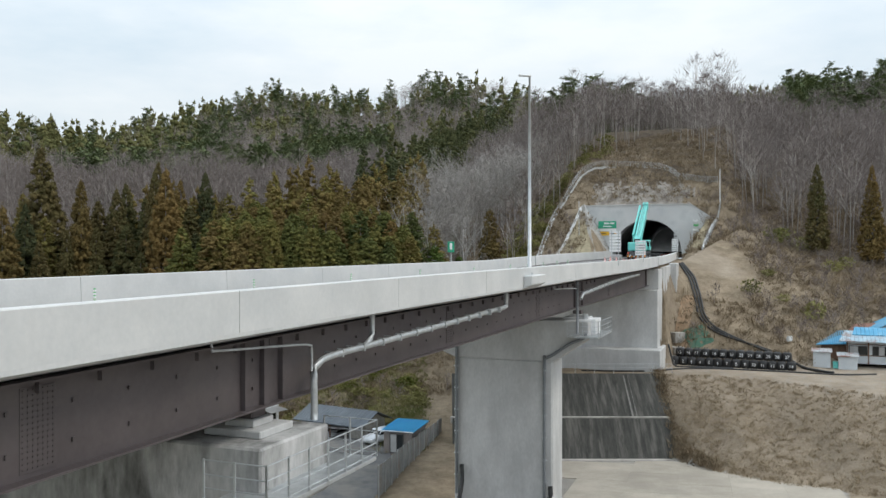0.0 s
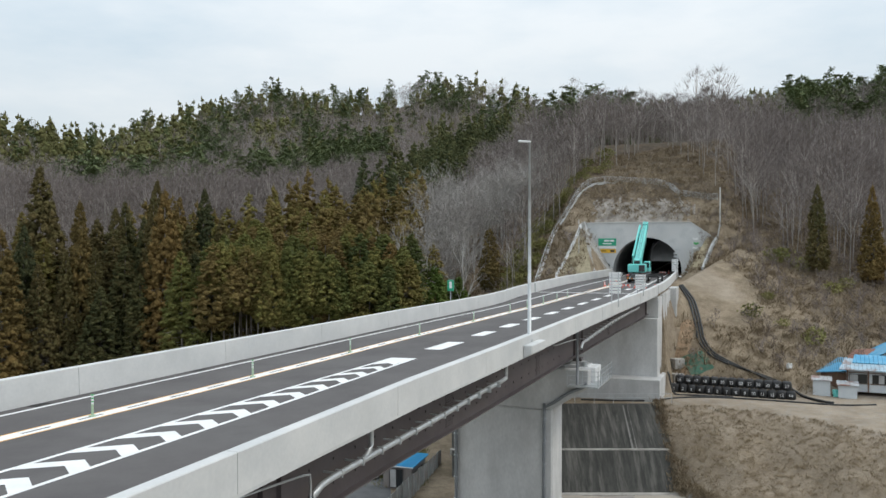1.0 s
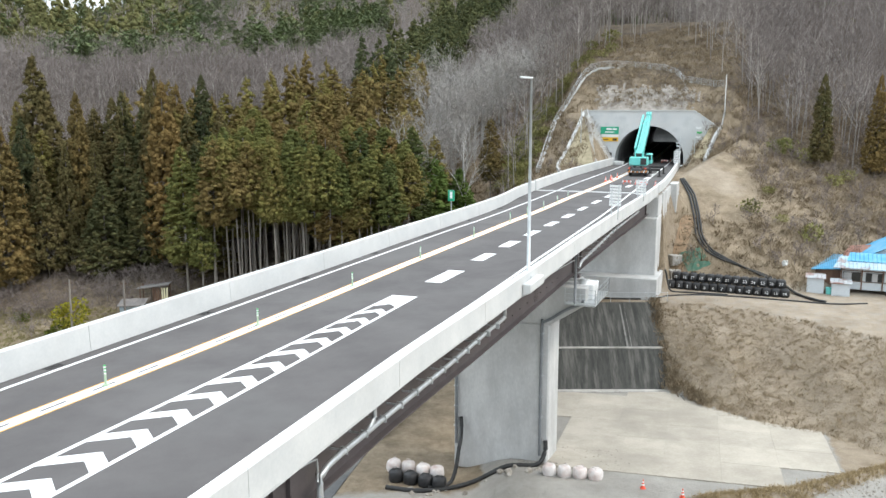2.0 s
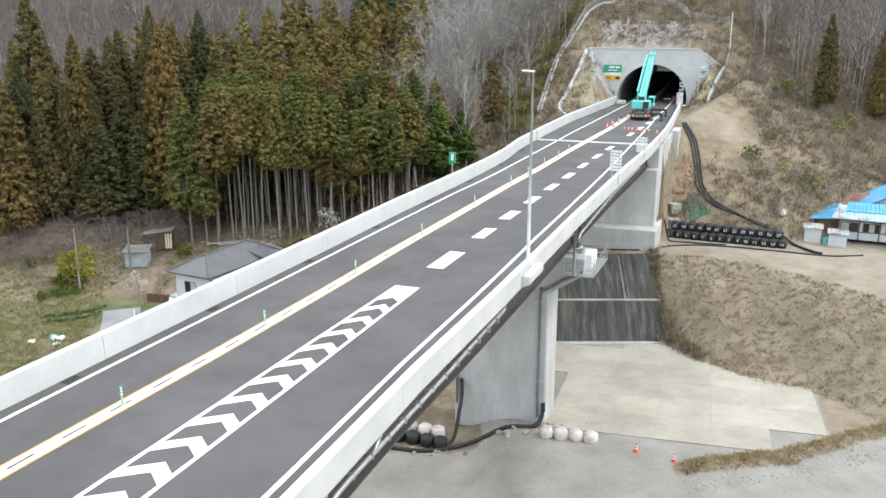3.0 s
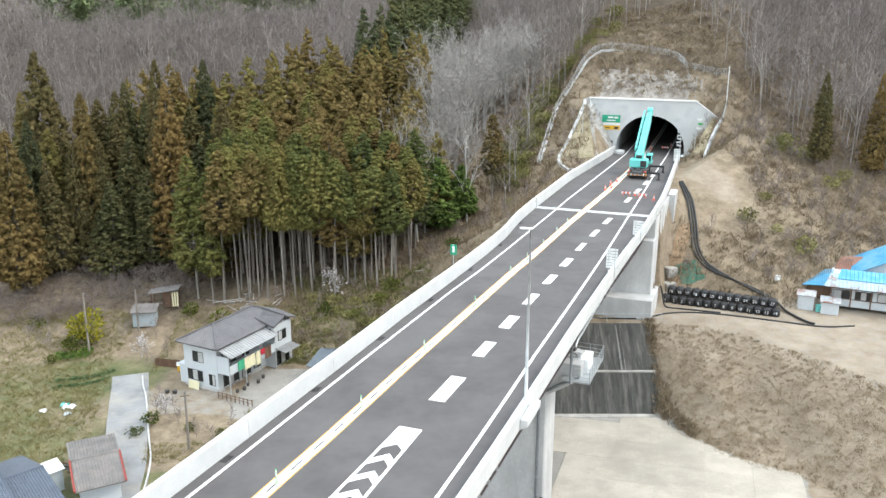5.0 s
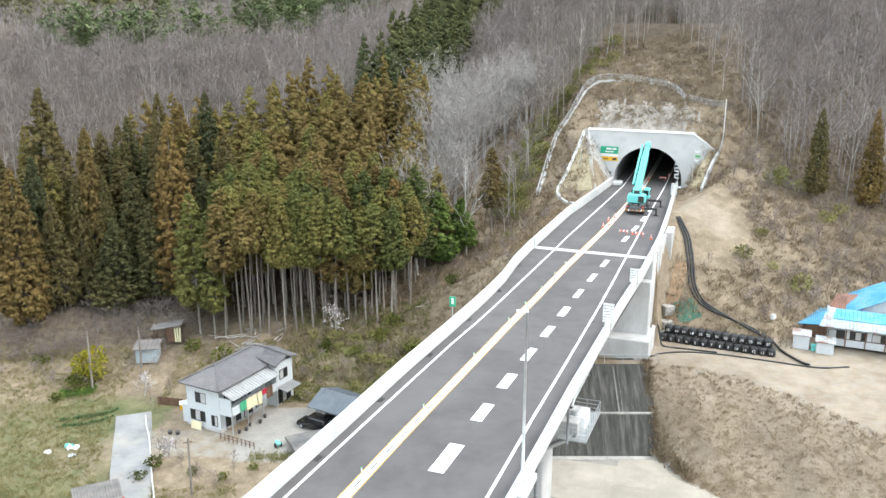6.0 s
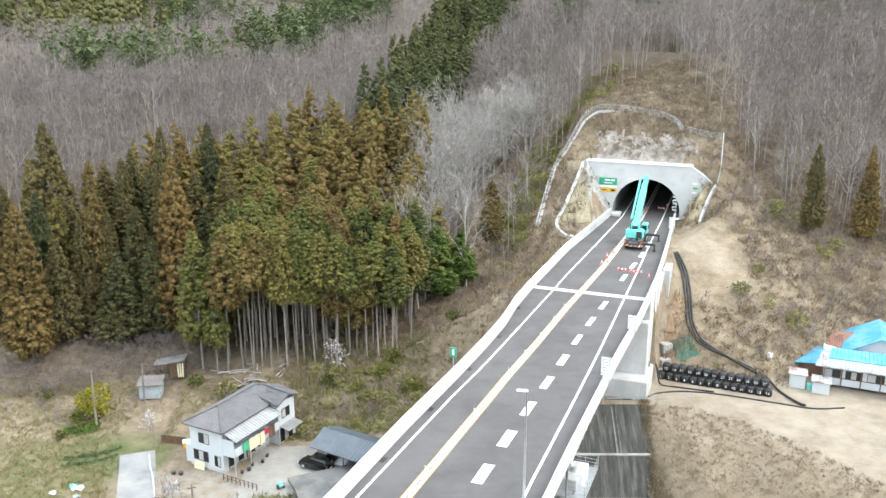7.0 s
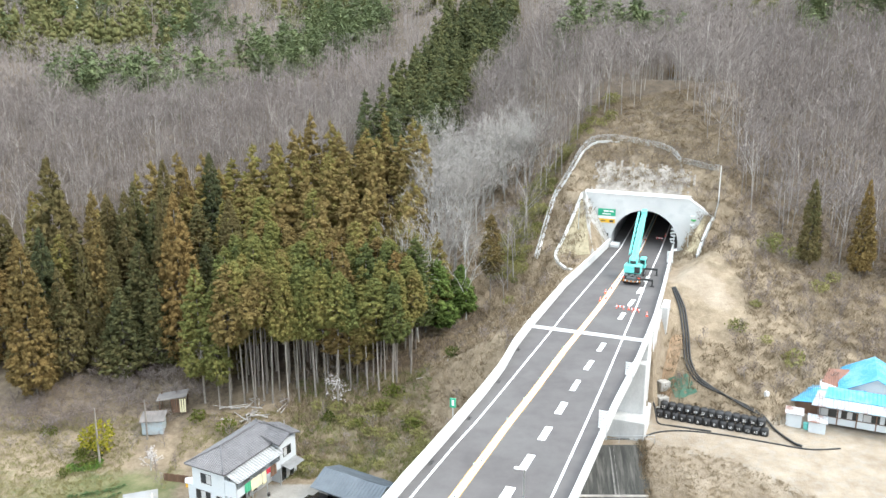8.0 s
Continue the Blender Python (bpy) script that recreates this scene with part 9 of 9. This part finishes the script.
SHRUBS = [leafy(700 + k).mesh("leaves", M_SHRUB) for k in range(4)]
DRYSHRUBS = []
for k in range(4):
    tr, tw = bare_tree(720 + k, 3.2, 0.15, 0.9, 160, 0.04, 2)
    DRYSHRUBS.append((tr.mesh("stem", M_BROWNTWIG), tw.mesh("twigs", M_BROWNTWIG)))
M_SHRUBY = foliage("yellow_green_leaves", [(0.10, 0.105, 0.036), (0.185, 0.182, 0.066), (0.28, 0.262, 0.105)], 0.3, 0.8, 0.5)
PALE = [leafy(740 + k, 150, 1.1, 0.8, 0.24).mesh("leaves", M_SHRUBY) for k in range(3)]
for x, y, w in ((41.5, 113.3, 1.2), (47.7, 108.1, 1.4), (45.2, 111.3, 0.9), (60.7, 126.8, 1.3), (57.7, 123.8, 1.2), (45.6, 117.6, 0.8), (52.0, 131.0, 1.6), (54.0, 134.0, 1.6), (56.0, 130.5, 1.3),
                (19.0, 154.7, 1.7), (17.5, 150.4, 1.5), (14.3, 148.2, 1.6), (16.8, 158.8, 1.6), (20.5, 160.6, 1.7), (23.4, 165.6, 1.5), (29.0, 168.5, 1.4), (33.3, 170.8, 1.6), (12.0, 143.0, 1.5), (15.5, 145.0, 1.3), (-2.8, 138.0, 2.0), (-1.2, 133.7, 1.9), (-3.5, 131.0, 1.6), (9.0, 138.2, 1.3),
                (10.5, 130.0, 1.0), (-9.0, 110.0, 1.1), (-12.0, 107.5, 0.9), (-16.5, 108.8, 1.0), (-4.5, 106.0, 1.3), (-7.5, 113.0, 1.2), (1.0, 113.0, 1.1), (-30.5, 108.0, 1.3), (-35.5, 110.8, 1.2), (-32.0, 83.0, 0.9), (-33.2, 81.5, 0.8), (-27.5, 82.0, 0.6), (-24.0, 81.0, 0.6), (-21.0, 82.5, 0.6), (-56.0, 108.5, 1.0), (-50.5, 100.0, 0.7)):
    pick = SHRUBS[rng.randint(4)] if x < 40 and y < 125 else PALE[rng.randint(3)]
    plant("shrub", "leafy green shrub among dry brush", "shrub", [("leaves", pick)], x, y, ground_at(x, y), rng.uniform(0, 6.28), (w, w * rng.uniform(0.7, 1.1)), "green shrubs")


for k in range(110):
    s = 92 + 34 * k / 110 + rng.uniform(-1.5, 1.5)
    o = np.interp(s, (92, 106, 112, 118, 128), (-23.5, -24.0, -23.0, -20.0, -14.0)) + rng.normal(-1.0, 1.6)
    q = P(s, o)
    w = rng.uniform(0.6, 1.3)
    plant("shrub", "yellow-green leafy shrub along the cutting", "shrub", [("leaves", PALE[k % 3])], q.x, q.y, ground_at(q.x, q.y), rng.uniform(0, 6.28), (w, w * rng.uniform(0.8, 1.3)), "yellow-green shrubs")


def dry_place(x, y):
    return hillside(x, y) or (x < -30 and 106 < y < 121 and not grove(x, y)) or (x < -22 and 104 < y < 114)


def thicket(x, y):
    return -64 < x < -34 and np.interp(x, (-64, -50, -42, -36), (108, 109, 113, 114.5)) < y < 122


for x, y in thin(150, (-62, 74), (103, 148), 1.8, dry_place):
    k = rng.randint(4)
    plant("bare_shrub", "leafless brown shrub on rough ground", "shrub", [("stem", DRYSHRUBS[k][0]), ("twig_crown", DRYSHRUBS[k][1])], x, y, ground_at(x, y), rng.uniform(0, 6.28), (rng.uniform(0.7, 1.4), rng.uniform(0.5, 1.1)), "bare shrubs")
THICKET = [both(bare_tree(730 + k, 3.0, 0.15, 0.9, 150, 0.035, 2)) for k in range(4)]


def brake(places, size):
    return [(x, y, ground_at(x, y), rng.uniform(0, 6.28), rng.uniform(*size), rng.uniform(0.5, 1.1), rng.randint(4)) for x, y in places]


scatter_stuff("bramble_thicket", "tangled leafless brown brambles at the wood edge", "thicket", THICKET, brake(thin(120, (-64, -33), (104, 122), 1.25, thicket), (0.9, 1.8)), M_BROWNTWIG)
scatter_stuff("slope_scrub", "leafless brown scrub over the cut slope", "scrub", THICKET, brake(thin(190, (40, 78), (103, 146), 1.3, dry_place), (0.6, 1.3)), M_BROWNTWIG)

for x, y in thin(46, (-19, -2), (99, 113), 1.5, lambda x, y: not grove(x, y) and not_road(x, y)):
    k = rng.randint(5)
    w = rng.uniform(0.5, 1.15)
    if k < 2:
        plant("bare_shrub", "leafless reddish-brown shrub on the grassy bank", "shrub", [("stem", DRYSHRUBS[k][0]), ("twig_crown", DRYSHRUBS[k][1])], x, y, ground_at(x, y), rng.uniform(0, 6.28), (w, w * 0.7), "bare shrubs")
    else:
        plant("shrub", "low yellow-green shrub on the grassy bank", "shrub", [("leaves", PALE[k - 2])], x, y, ground_at(x, y), rng.uniform(0, 6.28), (w, w * 0.75), "yellow-green shrubs")
GARDEN = leafy(770, 60, 0.45, 0.22, 0.2)
GREENS = GARDEN.mesh("leaves", foliage("garden_greens", [(0.06, 0.12, 0.03), (0.10, 0.18, 0.04), (0.16, 0.24, 0.05)], 0.6, 0.8, 0.6))
DARKGREENS = GARDEN.mesh("leaves", foliage("dark_garden_greens", [(0.045, 0.083, 0.038), (0.075, 0.128, 0.053), (0.112, 0.173, 0.075)], 0.6, 0.8, 0.6))
for k in range(14):
    x, y = -50.2 + 0.6 * (k % 7), 101.8 - 0.9 * (k // 7) + 0.12 * (k % 7)
    plant("vegetable", "bright green vegetable clump in a garden row", "vegetable", [("leaves", GREENS)], x, y, ground_at(x, y), k * 1.3, (rng.uniform(0.8, 1.2),) * 2, "garden greens")
for k in range(22):
    x, y = -48.0 + 0.62 * (k % 11), 96.2 - 1.5 * (k // 11) + 0.16 * (k % 11)
    plant("vegetable", "dark green vegetable clump in a garden row", "vegetable", [("leaves", DARKGREENS)], x, y, ground_at(x, y), k * 1.7, (rng.uniform(0.5, 0.85),) * 2, "garden greens")
t = thing("storage_box", "orange box with a pale lid beside the house", "box", (-32.9, 97.2, ground_at(-32.9, 97.2)))
m = pose(-32.9, 97.2, ground_at(-32.9, 97.2), 0, 0, 15)
bm = bmesh.new()
box(bm, m, 1.1, 0.8, 0.8, 0.04)
part("body", bm, M_YELLOW_SIGN, t)
bm = bmesh.new()
box(bm, m @ Matrix.Translation((0, 0, 0.8)) @ pose(0, 0, 0, 8, 0, 0), 1.25, 0.95, 0.08, 0.02)
part("lid", bm, M_WHITE, t)
t = thing("board_fence", "brown board fence behind the house", "fence", (-35.5, 98.3, ground_at(-35.5, 98.3)))
for k in range(14):
    x, y = -36.6 + 0.25 * k, 98.4 - 0.05 * k
    bm = bmesh.new()
    box(bm, pose(x, y, ground_at(x, y) - 0.1, 0, 0, -11), 0.23, 0.04, 1.15 + 0.04 * (k % 3))
    part("board", bm, M_WOOD, t)
yb = leafy(760, 420, 1.9, 1.9, 0.34).mesh("leaves", M_YELLOWLEAF)
plant("flowering_bush", "tall bright yellow-green bush in the field", "bush", [("leaves", yb)], -47.6, 104.0, ground_at(-47.6, 104) + 0.8, 0.4, (1.15, 1.15))
gb = leafy(761, 260, 1.7, 1.2, 0.3).mesh("leaves", M_SHRUB)
plant("bush", "dark green bush below the yellow one", "bush", [("leaves", gb)], -48.6, 103.2, ground_at(-48.6, 103.2), 0.0, (1.25, 1.0))


def blossom_tree(x, y, h, seed):
    tr, tw = bare_tree(seed, h, 0.2, 0.9, 120, 0.09, 2)
    rg = np.random.RandomState(seed)
    c = Soup()
    pts = np.array(tw.v)
    for _ in range(420):
        p = pts[rg.randint(len(pts))]
        clump(c, rg, p, rg.normal(0, 1, 3), 0.14, 0.0, 2)
    return plant("plum_tree", "plum tree in white blossom at the wood edge", "tree", [("trunk", tr.mesh("trunk", M_GREYBARK)), ("twig_crown", tw.mesh("twigs", M_TWIG)), ("blossom", c.mesh("blossom", M_BLOSSOM))], x, y, ground_at(x, y), 0.0, (1.0, 1.0))


blossom_tree(-15.4, 111.8, 4.6, 801)
blossom_tree(-39.3, 101.0, 3.2, 802)
blossom_tree(-31.0, 85.0, 2.6, 803)
for x, y in ((-31.6, 84.0), (-30.2, 85.6), (-29.0, 83.0), (-26.5, 81.0), (-24.5, 79.5), (-23.0, 82.0), (-32.8, 88.5), (-36.5, 97.0), (-38.0, 99.5), (-36.0, 101.0), (-40.5, 103.5), (-39.0, 106.0), (-43.0, 106.5), (-52.0, 103.0), (-54.5, 104.5)):
    k = rng.randint(4)
    plant("bare_shrub", "leafless reddish-brown garden shrub", "shrub", [("stem", DRYSHRUBS[k][0]), ("twig_crown", DRYSHRUBS[k][1])], x, y, ground_at(x, y), rng.uniform(0, 6.28), (rng.uniform(0.6, 1.0), rng.uniform(0.6, 1.0)), "bare shrubs")

# felled stems by the wood edge
for k in range(26):
    x, y = -28 + rng.normal(0, 3.2), 111.2 + rng.normal(0, 1.2)
    L, a = rng.uniform(1.5, 4.2), rng.uniform(0, 3.14)
    z = ground_at(x, y)
    t = thing("felled_log", "grey felled log in the brush pile", "log", (x, y, z), "felled logs")
    bm = bmesh.new()
    tube(bm, [(x - math.cos(a) * L / 2, y - math.sin(a) * L / 2, z + 0.1 + rng.uniform(0, 0.5)), (x + math.cos(a) * L / 2, y + math.sin(a) * L / 2, z + 0.1 + rng.uniform(0, 0.7))], 0.1, 6, taper=[rng.uniform(0.07, 0.13), 0.05])
    part("log", bm, M_GREYBARK, t)
for k in range(22):
    x, y = rng.uniform(-14, 8), rng.uniform(112, 128)
    if grove(x, y):
        continue
    L, a, z = rng.uniform(1.0, 3.0), rng.uniform(0, 3.14), ground_at(x, y)
    t = thing("felled_log", "pale fallen branch on the slope", "log", (x, y, z), "fallen branches")
    bm = bmesh.new()
    tube(bm, [(x - math.cos(a) * L / 2, y - math.sin(a) * L / 2, z + 0.15), (x + math.cos(a) * L / 2, y + math.sin(a) * L / 2, z + 0.3)], 0.06, 5, taper=[0.06, 0.025])
    part("log", bm, M_GREYBARK, t)


# stones and rubble at the foot of the far pier
def stone(seed):
    rg = np.random.RandomState(seed)
    s = Soup()
    ring = [(math.cos(k * 1.0472) * rg.uniform(0.7, 1.1), math.sin(k * 1.0472) * rg.uniform(0.7, 1.1), rg.uniform(0.1, 0.5)) for k in range(6)]
    foot = [(x * 1.1, y * 1.1, -0.3) for x, y, z in ring]
    top = (rg.uniform(-0.2, 0.2), rg.uniform(-0.2, 0.2), rg.uniform(0.7, 1.0))
    for k in range(6):
        j = (k + 1) % 6
        s.tri(ring[k], ring[j], top)
        s.quad(foot[k], foot[j], ring[j], ring[k])
    return s.arrays()


M_STONE = foliage("grey_tan_stone", [(0.20, 0.18, 0.155), (0.32, 0.29, 0.25), (0.44, 0.41, 0.37)], 0.6, 0.95, 0.6)
STONES = [stone(900 + k) for k in range(5)]
big = strew(34, (-3, 10), (60.9, 62.9), lambda x, y: True, 5, (0.16, 0.34))
small = strew(420, (6, 17), (61.0, 68.0), lambda x, y: math.hypot((x - 10.5) / 5.5, (y - 64) / 3.2) < 1, 5, (0.04, 0.12))
edge = strew(500, (17, 50), (50, 66), lambda x, y: -3.2 < y - np.interp(x, (17, 29, 36.1, 50), (55.4, 58.3, 61.9, 70)) < -0.8, 5, (0.05, 0.13))
scatter_stuff("rubble", "loose grey stones and rubble on the yard", "rubble", STONES, np.concatenate([big, small, edge]), M_STONE)
